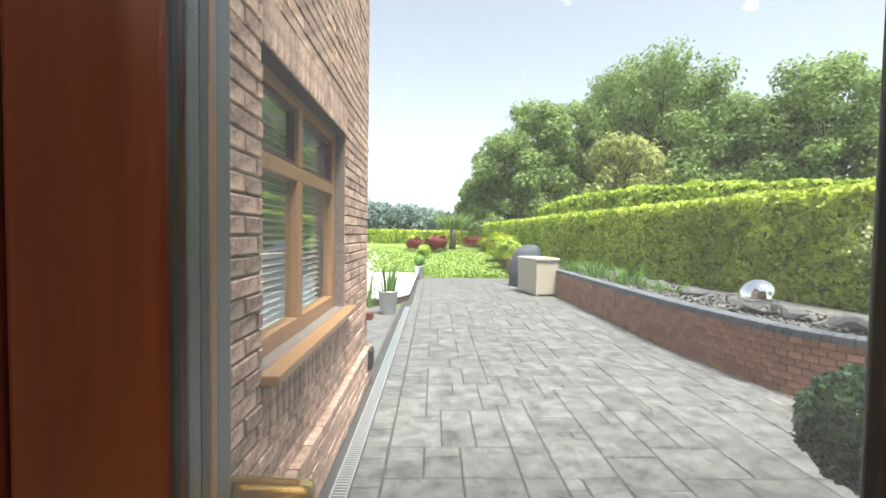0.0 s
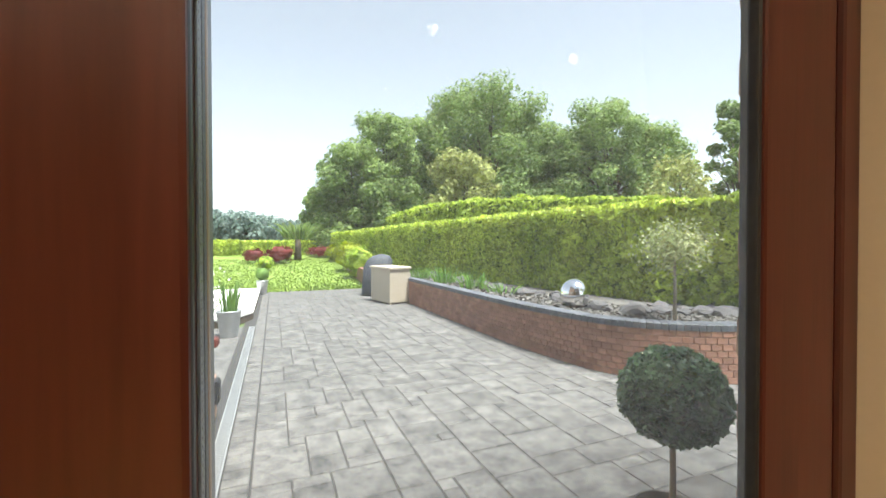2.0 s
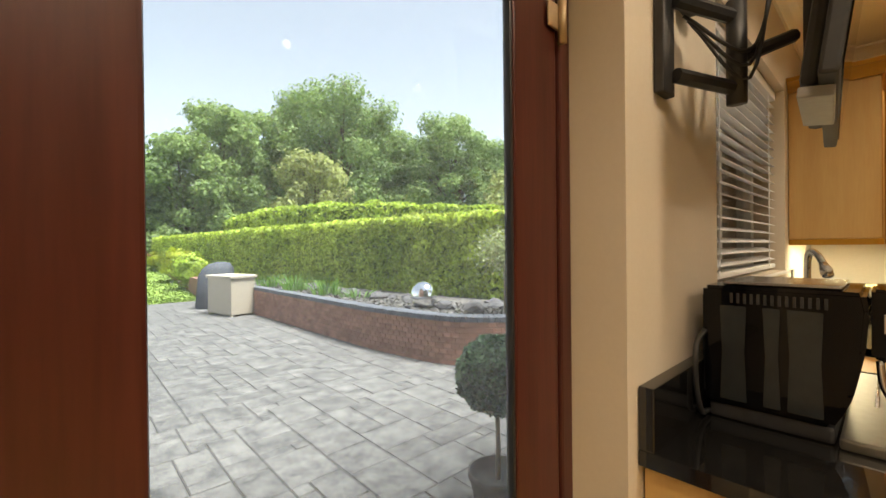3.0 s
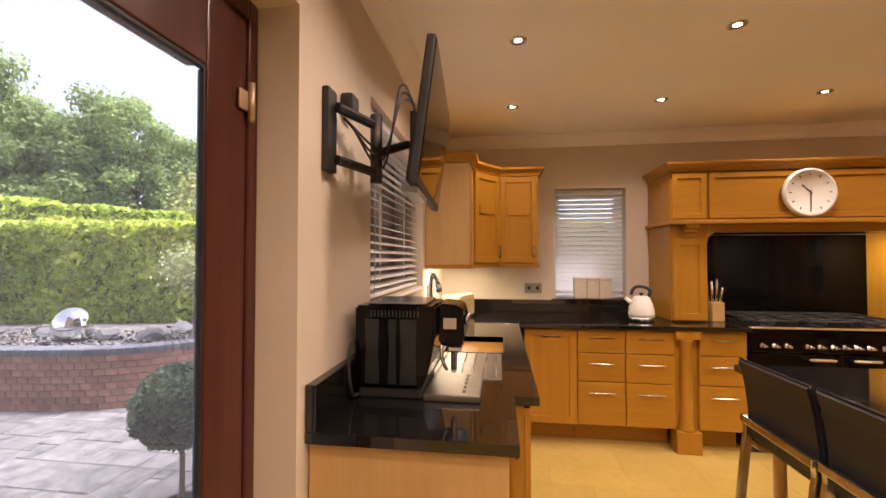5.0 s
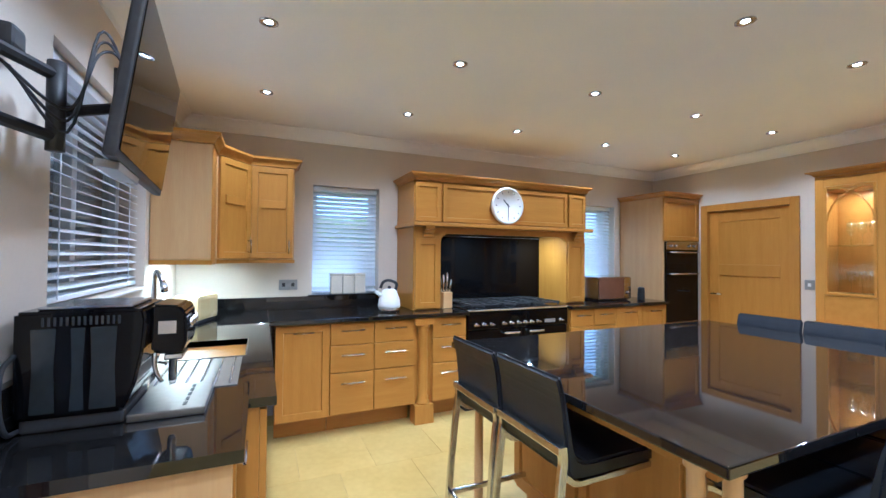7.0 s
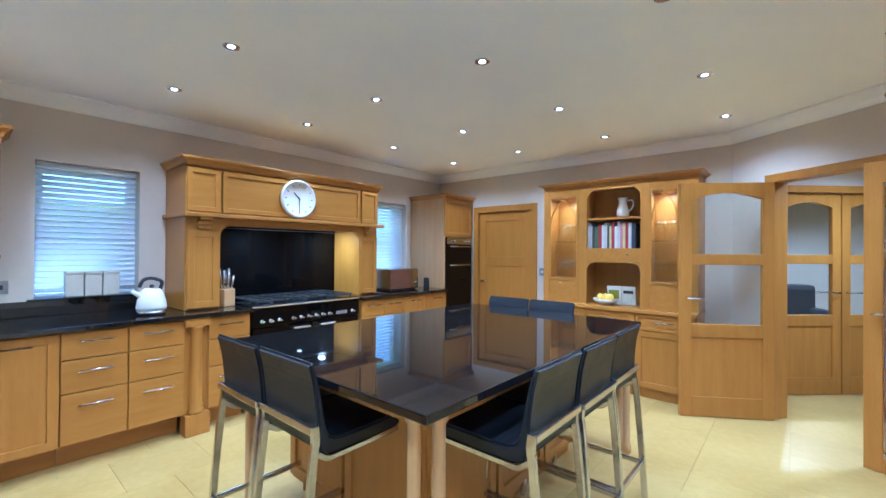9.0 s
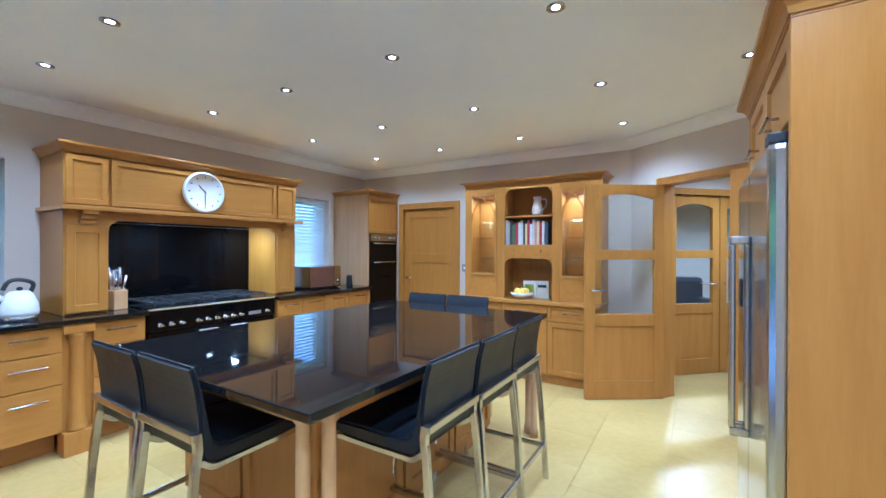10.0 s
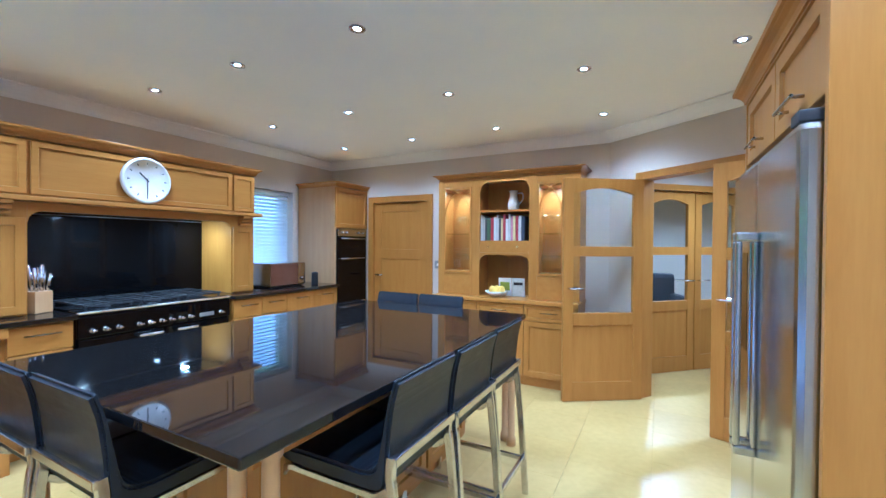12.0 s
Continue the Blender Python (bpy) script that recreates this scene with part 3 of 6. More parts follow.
setting(part("deck_riser", prism_into(bmesh.new(), [(-6.0, 8.72), (-0.81, 8.72), (-0.475, 9.43), (-0.475, 14.28), (-6.0, 14.28)], GROUND - 0.02, GROUND + 0.12), BARK), "brown riser of the terrace", "terrace")

# ---- garden retaining wall, curved, with a gravel bed ----
CURVE = smooth_path([(3.05, 14.6, 0), (3.19, 10.5, 0), (3.25, 8.0, 0), (3.29, 6.1, 0), (3.37, 5.0, 0), (3.58, 3.95, 0), (4.05, 3.35, 0), (4.75, 2.98, 0), (5.8, 2.75, 0), (7.5, 2.6, 0)], 24)
LEN = [0.0]
for a, b in zip(CURVE, CURVE[1:]):
    LEN.append(LEN[-1] + (b - a).length)


def along(s):
    s = min(max(s, 0), LEN[-1] - 1e-4)
    i = next(k for k in range(len(LEN) - 1) if LEN[k + 1] > s)
    f = (s - LEN[i]) / (LEN[i + 1] - LEN[i])
    p = CURVE[i].lerp(CURVE[i + 1], f)
    return p, (CURVE[i + 1] - CURVE[i]).normalized()


BED = 0.30
verts, faces = [], []
for k in range(100):
    p, d = along(LEN[-1] * k / 99)
    n = Vector((-d.y, d.x, 0))
    for off, z in ((0.004, GROUND), (0.004, 0.30), (0.205, 0.30), (0.205, GROUND)):
        verts.append(p + n * off + Vector((0, 0, z)))
    if k:
        for j in range(4):
            a, b = 4 * (k - 1) + j, 4 * (k - 1) + (j + 1) % 4
            faces.append((a, b, b + 4, a + 4))
garden_wall = setting(new("garden_wall", mesh_from("garden_wall", verts, faces, WALLMORTAR)), "low curved red brick retaining wall with blue brick coping", "wall")
bed_v = []
for k in range(60):
    p, d = along(LEN[-1] * k / 59)
    n = Vector((-d.y, d.x, 0))
    bed_v += [p + n * 0.2 + Vector((0, 0, BED - 0.02)), p + n * 1.4 + Vector((0.3, 0, BED + 0.04)), Vector((p.x + 6.0, p.y + 1.5, BED + 0.04))]
bed = new("gravel_bed", mesh_from("gravel_bed", bed_v, [f for k in range(59) for f in ((3 * k, 3 * k + 1, 3 * k + 4, 3 * k + 3), (3 * k + 1, 3 * k + 2, 3 * k + 5, 3 * k + 4))], GRAVEL))
setting(bed, "raised bed of slate chippings behind the wall", "gravel bed")

# ---- hedges and trees ----
def hedge(name, line, base, top, depth, count, size, material, label, seed, wobble=0.06):
    """A clipped hedge along a line of (x, y): a core coloured as inner shade, and leaves on its face, top and back."""
    h = thing(name, pose(line[0][0], line[0][1], base), label, "hedge")
    path = smooth_path([(x, y, 0) for x, y in line], 10)
    cs, ns, vs, fs = [], [], [], []
    r = np.random.default_rng(seed)
    lens = [(b - a).length for a, b in zip(path, path[1:])]
    o = Vector((line[0][0], line[0][1], base))
    for i, (a, b) in enumerate(zip(path, path[1:])):
        d = (b - a).normalized()
        n = Vector((-d.y, d.x, 0))
        near = 1.0 / (0.35 + 0.1 * (a + b).length / 2)
        k = int(count * lens[i] / sum(lens) * near * 2.2)
        for _ in range(k):
            p = a.lerp(b, r.random())
            bump = wobble * noise.noise(Vector((p.x * 1.3, p.y * 1.3, seed))) + 0.03 * noise.noise(Vector((p.x * 6, p.y * 6, seed)))
            if r.random() < 0.78:
                z = r.random() * (top - base)
                q = p - n * (0.02 + bump + wobble * noise.noise(Vector((p.x * 2, p.y * 2, z * 2.5 + seed))) + 0.05 * r.random()) + Vector((0, 0, z))
                m = -n + Vector((0, 0, 0.25))
            else:
                q = p + n * (r.random() * depth) + Vector((0, 0, top - base + bump + 0.03 * r.random()))
                m = Vector((0, 0, 1)) - 0.2 * n
            cs.append(q + Vector((0, 0, base)) - o), ns.append(m)
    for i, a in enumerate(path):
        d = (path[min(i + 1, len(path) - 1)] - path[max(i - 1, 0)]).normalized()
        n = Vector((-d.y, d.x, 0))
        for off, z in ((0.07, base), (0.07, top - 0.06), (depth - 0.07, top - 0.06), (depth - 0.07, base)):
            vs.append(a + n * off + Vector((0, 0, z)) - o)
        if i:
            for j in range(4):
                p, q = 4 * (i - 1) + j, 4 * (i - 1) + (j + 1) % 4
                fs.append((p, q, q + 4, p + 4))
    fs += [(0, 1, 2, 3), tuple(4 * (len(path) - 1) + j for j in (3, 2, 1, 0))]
    core = new("core", mesh_from("core", vs, fs, SHADECORE))
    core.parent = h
    scatter_leaves("foliage", [tuple(c) for c in cs], [tuple(m) for m in ns], size, material, h, "", seed, 1.0)
    return h


hedge("clipped_hedge", [(3.2, 26.0), (4.0, 17.0), (4.72, 10.4), (5.25, 6.2), (5.75, 4.0), (6.3, 1.6), (6.6, -2.0)], BED, 1.92, 0.9, 26000, 0.085, HEDGE, "long clipped green hedge behind the gravel bed", 3)
hedge("far_clipped_hedge", [(7.0, 28.0), (6.4, 20.0), (7.2, 15.0), (10.5, 12.5), (14.5, 11.0)], GROUND, 3.0, 1.2, 14000, 0.13, HEDGE2, "taller bright green clipped hedge beyond", 5, 0.15)
hedge("garden_end_hedge", [(-14.0, 29.2), (-4.0, 29.4), (3.5, 29.2)], 0.3, 1.45, 0.9, 14000, 0.14, HEDGE, "low clipped hedge at the end of the lawn", 6)


def tree(name, x, y, height, spread, trunk, seed, leaf_mat, label, count=9000, size=0.24, low=0.25, bark=BARK, base=GROUND, squash=1.0):
    """Trunk, limbs, and a crown made of leafy clumps of unequal size round the ends of the limbs."""
    r = np.random.default_rng(seed)
    t = thing(name, pose(x, y, base), label, "tree")
    wood = bmesh.new()
    fork = Vector((0.1 * spread * r.normal() * 0.3, 0, height * 0.45))
    tube_into(wood, [(0, 0, 0), fork * 0.5 + Vector((0.05, 0.03, 0)), fork, fork + Vector((0, 0, height * 0.3))], [trunk, trunk * 0.8, trunk * 0.6, trunk * 0.25], 8)
    clumps = []
    n_l = 36
    for k in range(n_l):
        a = 2.4 * k + r.random()
        f = low + (1 - low) * ((k + 0.5) / n_l)
        w = spread * math.sqrt(max(0.05, 1 - ((f - 0.52) / 0.56) ** 2)) * (0.55 + 0.4 * r.random())
        end = Vector((math.cos(a) * w, math.sin(a) * w * squash, height * min(0.93, f * 0.93)))
        start = fork * (0.6 + 0.4 * r.random())
        tube_into(wood, [start, start.lerp(end, 0.5) + Vector((0, 0, 0.05 * height)), end], [trunk * 0.32, trunk * 0.2, trunk * 0.06], 5)
        clumps.append((end, spread * (0.20 + 0.2 * r.random())))
    clumps.append((Vector((0, 0, height * 0.9)), spread * 0.34))
    clumps.append((Vector((0, 0, height * 0.6)), spread * 0.5))
    part("trunk", wood, bark, t)
    cs, ns = [], []
    tot = sum(c[1] ** 2 for c in clumps)
    for c, rad in clumps:
        k = int(count * rad**2 / tot)
        v = r.normal(size=(k, 3))
        v /= np.linalg.norm(v, axis=1, keepdims=True)
        wob = np.array([1 + 0.35 * noise.noise(Vector(q) * 2.2 + c) for q in v])
        rr = rad * (0.3 + 0.8 * r.random(k) ** 0.6) * wob
        cs.append(np.array(c) + v * rr[:, None] * (1, 1, 0.8))
        ns.append(v + (0, 0, 0.5))
    scatter_leaves("crown", np.concatenate(cs), np.concatenate(ns), size, leaf_mat, t, "", seed, 0.6)
    return t


def polar(az, d, cx=0.07, cy=0.18):
    return cx + d * math.sin(radians(az)), cy + d * math.cos(radians(az))


TREES = [(10.0, 30, 8.6, 3.0, 11), (14.0, 31, 11.6, 3.4, 12), (18.5, 34, 12.4, 3.5, 13), (24.0, 33, 13.9, 3.8, 14), (29.0, 31, 13.9, 4.0, 15), (33.5, 33, 12.6, 3.6, 16), (39.5, 34, 11.0, 3.4, 17), (44.5, 31, 11.8, 3.6, 18), (49.0, 33, 10.2, 3.3, 19), (6.6, 31, 5.6, 2.3, 20), (22.0, 38, 9.5, 3.5, 24), (37.0, 38, 10.0, 3.5, 25)]
for az, d, h, sp, seed in TREES:
    tree("tree", *polar(az, d), h, sp, 0.28, seed, TREELEAF, "large broadleaf tree in full summer leaf", 24000, 0.165, 0.12)
tree("small_tree", *polar(25.2, 22), 6.5, 2.1, 0.13, 31, PALELEAF, "smaller pale olive-green leaved tree", 8000, 0.16, 0.2)
tree("small_tree", *polar(52.2, 20), 5.4, 1.5, 0.1, 32, PALELEAF, "airy pale green young tree", 3500, 0.13, 0.2)
tree("conifer", *polar(58.3, 17), 6.6, 1.0, 0.12, 33, TREELEAF, "tall narrow green conifer", 5000, 0.14, 0.05)
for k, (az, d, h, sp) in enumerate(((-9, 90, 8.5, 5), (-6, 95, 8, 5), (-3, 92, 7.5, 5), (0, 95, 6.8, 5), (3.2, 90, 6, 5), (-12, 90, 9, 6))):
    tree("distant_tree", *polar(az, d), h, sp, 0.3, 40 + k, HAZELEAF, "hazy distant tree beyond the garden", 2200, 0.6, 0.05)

# ---- kitchen ----
def shaker(name, lo, hi, face, parent, material=OAK, rail=0.07, label=""):
    """A framed panel door or drawer front in one piece, its face looking along face ('-x', '+y', '-y')."""
    bm = box_into(bmesh.new(), lo, hi)
    ax = 0 if face[1] == "x" else 1
    s = -1 if face[0] == "-" else 1
    r = min(rail, (hi[2] - lo[2]) * 0.3, (hi[1 - ax] - lo[1 - ax]) * 0.3)
    bm.normal_update()
    front = [f for f in bm.faces if f.normal[ax] * s > 0.9]
    bmesh.ops.inset_region(bm, faces=front, thickness=0.003, depth=0.0)
    bmesh.ops.inset_region(bm, faces=front, thickness=r - 0.003, depth=0.0)
    bmesh.ops.inset_region(bm, faces=front, thickness=0.006, depth=-abs(hi[ax] - lo[ax]) * 0.55)
    rim = [v for v in bm.verts if sum(abs(v.co[k] - lo[k]) < 1e-6 or abs(v.co[k] - hi[k]) < 1e-6 for k in range(3)) == 3 and (v.co[ax] - (lo[ax] + hi[ax]) / 2) * s > 0]
    for v in rim:
        v.co[ax] -= s * 0.003
    return part(name, bm, material, parent, label)


def bar_handle(parent, a, b, out, material=CHROME):
    a, b, out = Vector(a), Vector(b), Vector(out)
    d = (b - a) * 0.1
    bm = tube_into(bmesh.new(), [a + d, a + d + out, a + out, b + out, b - d + out, b - d], 0.005, 8)
    return part("handle", bm, material, parent, "satin bow handle", True)


def moulding(name, outline, z0, z1, flare, material, parent, label=""):
    """A flared cornice in one piece; outline: (x0, x1, y0, y1) and which of those sides flare."""
    (x0, x1, y0, y1), (fx0, fx1, fy0, fy1) = outline
    bm, rings = bmesh.new(), []
    for h, w in ((0, 0), (0.10, 0.0), (0.12, 0.12), (0.22, 0.14), (0.38, 0.22), (0.55, 0.40), (0.68, 0.66), (0.74, 0.72), (0.76, 0.92), (0.95, 1.0), (1.0, 0.96)):
        f, z = flare * w, z0 + (z1 - z0) * h
        a, b, c, d = x0 - f * fx0, x1 + f * fx1, y0 - f * fy0, y1 + f * fy1
        rings.append([bm.verts.new(p) for p in ((a, c, z), (b, c, z), (b, d, z), (a, d, z))])
    for p, q in zip(rings, rings[1:]):
        for k in range(4):
            bm.faces.new((p[k], p[(k + 1) % 4], q[(k + 1) % 4], q[k]))
    bm.faces.new(rings[0][::-1]), bm.faces.new(rings[-1])
    return part(name, bm, material, parent, label)


BX = 2.65  # front of the base units under the east worktop
# base units along the east wall
def drawer_unit(y0, y1, columns, rows, label):
    u = thing("base_cabinet", pose(BX, y0, FLOOR), label, "cabinet", "oak base cabinets")
    w = y1 - y0
    block("body", (0.022, 0.002, 0.15), (0.60, w - 0.002, 0.833), OAK, u, 0.002)
    block("plinth", (0.15, 0.002, 0.0), (0.17, w - 0.002, 0.149), OAK_H, u, 0.002)
    cw = w / columns
    for c in range(columns):
        z = 0.826
        for h in rows:
            f = block("drawer_front", (0, c * cw + 0.003, z - h + 0.003), (0.021, (c + 1) * cw - 0.003, z - 0.003), OAK_H, u, 0.005)
            m = c * cw + cw / 2
            bar_handle(f, (0, m - 0.085, z - min(0.075, h * 0.35)), (0, m + 0.085, z - min(0.075, h * 0.35)), (-0.028, 0, 0))
            z -= h
    return u


def door_unit(y0, y1, label, doors=1):
    u = thing("base_cabinet", pose(BX, y0, FLOOR), label, "cabinet", "oak base cabinets")
    w = y1 - y0
    block("body", (0.022, 0.002, 0.15), (0.60, w - 0.002, 0.833), OAK, u, 0.002)
    block("plinth", (0.15, 0.002, 0.0), (0.17, w - 0.002, 0.149), OAK_H, u, 0.002)
    for k in range(doors):
        a, b = k * w / doors, (k + 1) * w / doors
        d = shaker("door", (0, a + 0.003, 0.155), (0.021, b - 0.003, 0.823), "-x", u)
        bar_handle(d, (0, (a + b) / 2 - 0.07, 0.77), (0, (a + b) / 2 + 0.07, 0.77), (-0.028, 0, 0))
    return u


door_unit(-0.80, -0.43, "oak base cabinet with a panelled door in the corner")
drawer_unit(-1.45, -0.80, 2, (0.165, 0.20, 0.305), "oak base cabinet with six drawers and bow handles")
drawer_unit(-1.905, -1.60, 1, (0.165, 0.20, 0.305), "narrow oak drawer cabinet beside the range cooker")
drawer_unit(-3.58, -3.005, 2, (0.165, 0.20, 0.305), "oak drawer cabinet between the range and tall oven unit")
door_unit(-4.30, -3.58, "oak base cabinet with two panelled doors", 2)


def fluted_pilaster(y, label):
    p = thing("pilaster", pose(BX - 0.03, y, FLOOR), label, "pilaster")
    block("base_block", (0, -0.08, 0), (0.12, 0.08, 0.15), OAK, p, 0.006)
    block("cap_block", (0, -0.08, 0.775), (0.12, 0.08, 0.834), OAK, p, 0.006)
    block("backing", (0.06, -0.08, 0.15), (0.12, 0.08, 0.775), OAK, p, 0.002)
    prof = [(0.055, 0.15), (0.055, 0.17), (0.045, 0.18), (0.05, 0.20), (0.04, 0.22), (0.042, 0.45), (0.038, 0.70), (0.046, 0.72), (0.04, 0.735), (0.055, 0.755), (0.055, 0.775)]
    part("column", lathe_into(bmesh.new(), prof, 20, (0.055, 0, 0)), OAK, p, "turned oak half column", True)
    return p


fluted_pilaster(-1.525, "turned oak column between the base cabinets")

# base units under the north worktop
def north_unit(x0, x1, front, label, doors):
    u = thing("base_cabinet", pose(x0, front, FLOOR), label, "cabinet", "oak base cabinets")
    w, d = x1 - x0, YN - 0.005 - front
    block("body", (0.002, 0.022, 0.12), (w - 0.002, d, 0.833), OAK, u, 0.002)
    block("plinth", (0.002, 0.06, 0.0), (w - 0.002, 0.08, 0.119), OAK_H, u, 0.002)
    for k in range(doors):
        a, b = k * w / doors, (k + 1) * w / doors
        f = shaker("door", (a + 0.003, 0, 0.125), (b - 0.003, 0.021, 0.823), "-y", u)
        bar_handle(f, ((a + b) / 2 - 0.07, 0, 0.77), ((a + b) / 2 + 0.07, 0, 0.77), (0, -0.028, 0))
    return u


north_unit(0.71, 1.03, -0.275, "slim oak end cabinet below the coffee machine", 1)
north_unit(1.04, 2.62, -0.36, "oak sink base cabinet with panelled doors", 3)
block("end_panel", (0.685, -0.28, FLOOR), (0.708, YN - 0.004, 0.863), PALE_LIT_OAK, None, 0.003)
tagged(bpy.data.objects["end_panel"], "pale oak end panel of the sink run", "panel")

# worktops
SINK = (1.66, 2.07, -0.275, 0.02)
top = wall_with_openings("worktop", "y", 0.865, 0.03, 0.663, XW - 0.002, -0.388, YN - 0.002, [SINK, (0.6, 1.03, -0.5, -0.306)], GRANITE, "")
for v in top.data.vertices:
    v.co = (v.co.x, v.co.z, v.co.y)
top.data.flip_normals()
tagged(top, "polished black granite worktop of the sink run", "worktop")
del top["kind"]
tagged(block("worktop", (2.61, -1.915, 0.865), (XW - 0.002, -0.39, 0.895), GRANITE, None, 0.004), "polished black granite worktop beside the range cooker", "worktop")
tagged(block("worktop", (2.61, -4.30, 0.865), (XW - 0.002, -2.992, 0.895), GRANITE, None, 0.004), "polished black granite worktop beside the tall oven", "worktop")
tagged(block("upstand", (0.663, YN - 0.032, 0.896), (XW - 0.004, YN - 0.002, 1.02), GRANITE, None, 0.003), "black granite upstand below the sink window", "upstand")
tagged(block("upstand", (XW - 0.028, -1.47, 0.896), (XW - 0.002, YN - 0.035, 1.0), GRANITE, None, 0.003), "black granite upstand along the cooker wall", "upstand")
tagged(block("window_ledge", (XW - 0.05, -1.36, 1.0005), (XW + 0.155, -0.70, 1.012), GRANITE, None, 0.003), "black granite window ledge beside the mantel", "ledge")
tagged(block("window_ledge", (W1[0], YN - 0.02, 1.158), (W1[1], YN + 0.12, 1.169), WHITE, None, 0.003), "white window ledge behind the tap", "ledge")

# sink, drainer and tap
sink = thing("sink", pose(0, 0, 0), "stainless steel undermounted sink bowl", "sink")
sb = bmesh.new()
x0, x1, y0, y1 = SINK
for lo, hi in (((x0 - 0.008, y0 - 0.008, 0.68), (x0, y1 + 0.008, 0.897)), ((x1, y0 - 0.008, 0.68), (x1 + 0.008, y1 + 0.008, 0.897)), ((x0, y0 - 0.008, 0.68), (x1, y0, 0.897)), ((x0, y1, 0.68), (x1, y1 + 0.008, 0.897)), ((x0, y0, 0.68), (x1, y1, 0.686))):
    box_into(sb, lo, hi, 0.001)
part("bowl", sb, STEEL, sink)
part("waste", lathe_into(bmesh.new(), [(0.045, 0.686), (0.045, 0.69), (0.02, 0.691)], 20, (1.865, -0.12, 0)), CHROME, sink, "", True)
drainer = thing("drainer", pose(0, 0, 0.896), "steel draining bars set in the granite", "drainer")
part("tray", box_into(bmesh.new(), (1.20, -0.265, 0), (1.625, 0.01, 0.003), 0.001), DRAINSTEEL, drainer)
for k in range(6):
    part("drainer_bar", tube_into(bmesh.new(), [(1.22, -0.24 + 0.046 * k, 0.006), (1.60, -0.24 + 0.046 * k, 0.006)], 0.004, 8), CHROME, drainer, "", True)
tap = thing("kitchen_tap", pose(2.02, 0.145, 0.895, 0, 0, -66), "chrome tall spring-neck kitchen tap", "tap")
part("base", lathe_into(bmesh.new(), [(0.028, 0), (0.028, 0.01), (0.02, 0.02), (0.018, 0.12), (0.014, 0.13)], 18), CHROME, tap, "", True)
part("spout", tube_into(bmesh.new(), smooth_path([(0, 0, 0.12), (0, 0, 0.30), (0, -0.012, 0.352), (0, -0.045, 0.368), (0, -0.10, 0.352), (0, -0.15, 0.315)]), 0.012), CHROME, tap, "", True)
part("spray_head", tube_into(bmesh.new(), [(0, -0.14, 0.322), (0, -0.165, 0.300), (0, -0.178, 0.283)], [0.014, 0.019, 0.017], 14), CHROME, tap, "", True)
part("lever", tube_into(bmesh.new(), [(0.015, 0, 0.08), (0.05, 0, 0.09), (0.08, 0, 0.12)], 0.006), CHROME, tap, "", True)

# corner wall cabinet
cc = thing("wall_cabinet", pose(0, 0, 0), "oak corner wall cabinet with panelled doors and cornice", "cabinet")
foot = [(2.43, YN - 0.003), (2.43, -0.055), (2.70, -0.055), (2.97, -0.25), (2.97, -0.565), (XW - 0.003, -0.565), (XW - 0.003, YN - 0.003)]
part("body", prism_into(bmesh.new(), foot, 1.315, 2.018, 0.003), PALE_LIT_OAK, cc)
bm, rings = bmesh.new(), []
for h, f in ((2.0185, 0.0), (2.0185, 0.012), (2.028, 0.013), (2.042, 0.020), (2.055, 0.034), (2.062, 0.040), (2.064, 0.048), (2.082, 0.050), (2.084, 0.046)):
    rings.append([bm.verts.new(p) for p in ((2.43 - f, YN - 0.003, h), (2.43 - f, -0.055 - f, h), (2.70 - f * 0.4, -0.055 - f, h), (2.97 - f, -0.25 - f * 0.5, h), (2.97 - f, -0.565 - f, h), (XW - 0.003, -0.565 - f, h), (XW - 0.003, YN - 0.003, h))])
for p, q in zip(rings, rings[1:]):
    for k in range(7):
        bm.faces.new((p[k], p[(k + 1) % 7], q[(k + 1) % 7], q[k]))
bm.faces.new(rings[0][::-1]), bm.faces.new(rings[-1])
part("cornice", bm, OAK_H, cc)
part("light_rail", prism_into(bmesh.new(), [(2.425, YN - 0.003), (2.425, -0.062), (2.703, -0.062), (2.962, -0.25), (2.962, -0.57), (2.985, -0.57), (2.985, -0.24), (2.71, -0.042), (2.445, -0.042), (2.445, YN - 0.003)], 1.287, 1.314, 0.002), OAK, cc)
block("filler", (2.432, -0.058, 1.318), (2.66, -0.0555, 2.016), OAK, cc, 0.001)
for (ax, ay), (bx, by), n in (((2.70, -0.055), (2.97, -0.25), 1), ((2.97, -0.25), (2.97, -0.565), 1)):
    w = math.hypot(bx - ax, by - ay)
    d = shaker("door", (0.012, -0.023, 1.322), (w - 0.012, -0.002, 2.010), "-y", cc, OAK, 0.06)
    midrail = block("mid_rail", (0.07, -0.021, 1.70), (w - 0.07, -0.006, 1.76), OAK, d, 0.003)
    d.matrix_local = Matrix.Translation((ax, ay, 0)) @ Matrix.Rotation(math.atan2(by - ay, bx - ax), 4, "Z")
    bar_handle(d, (w - 0.04, -0.022, 1.36), (w - 0.04, -0.022, 1.46), (0, -0.025, 0))

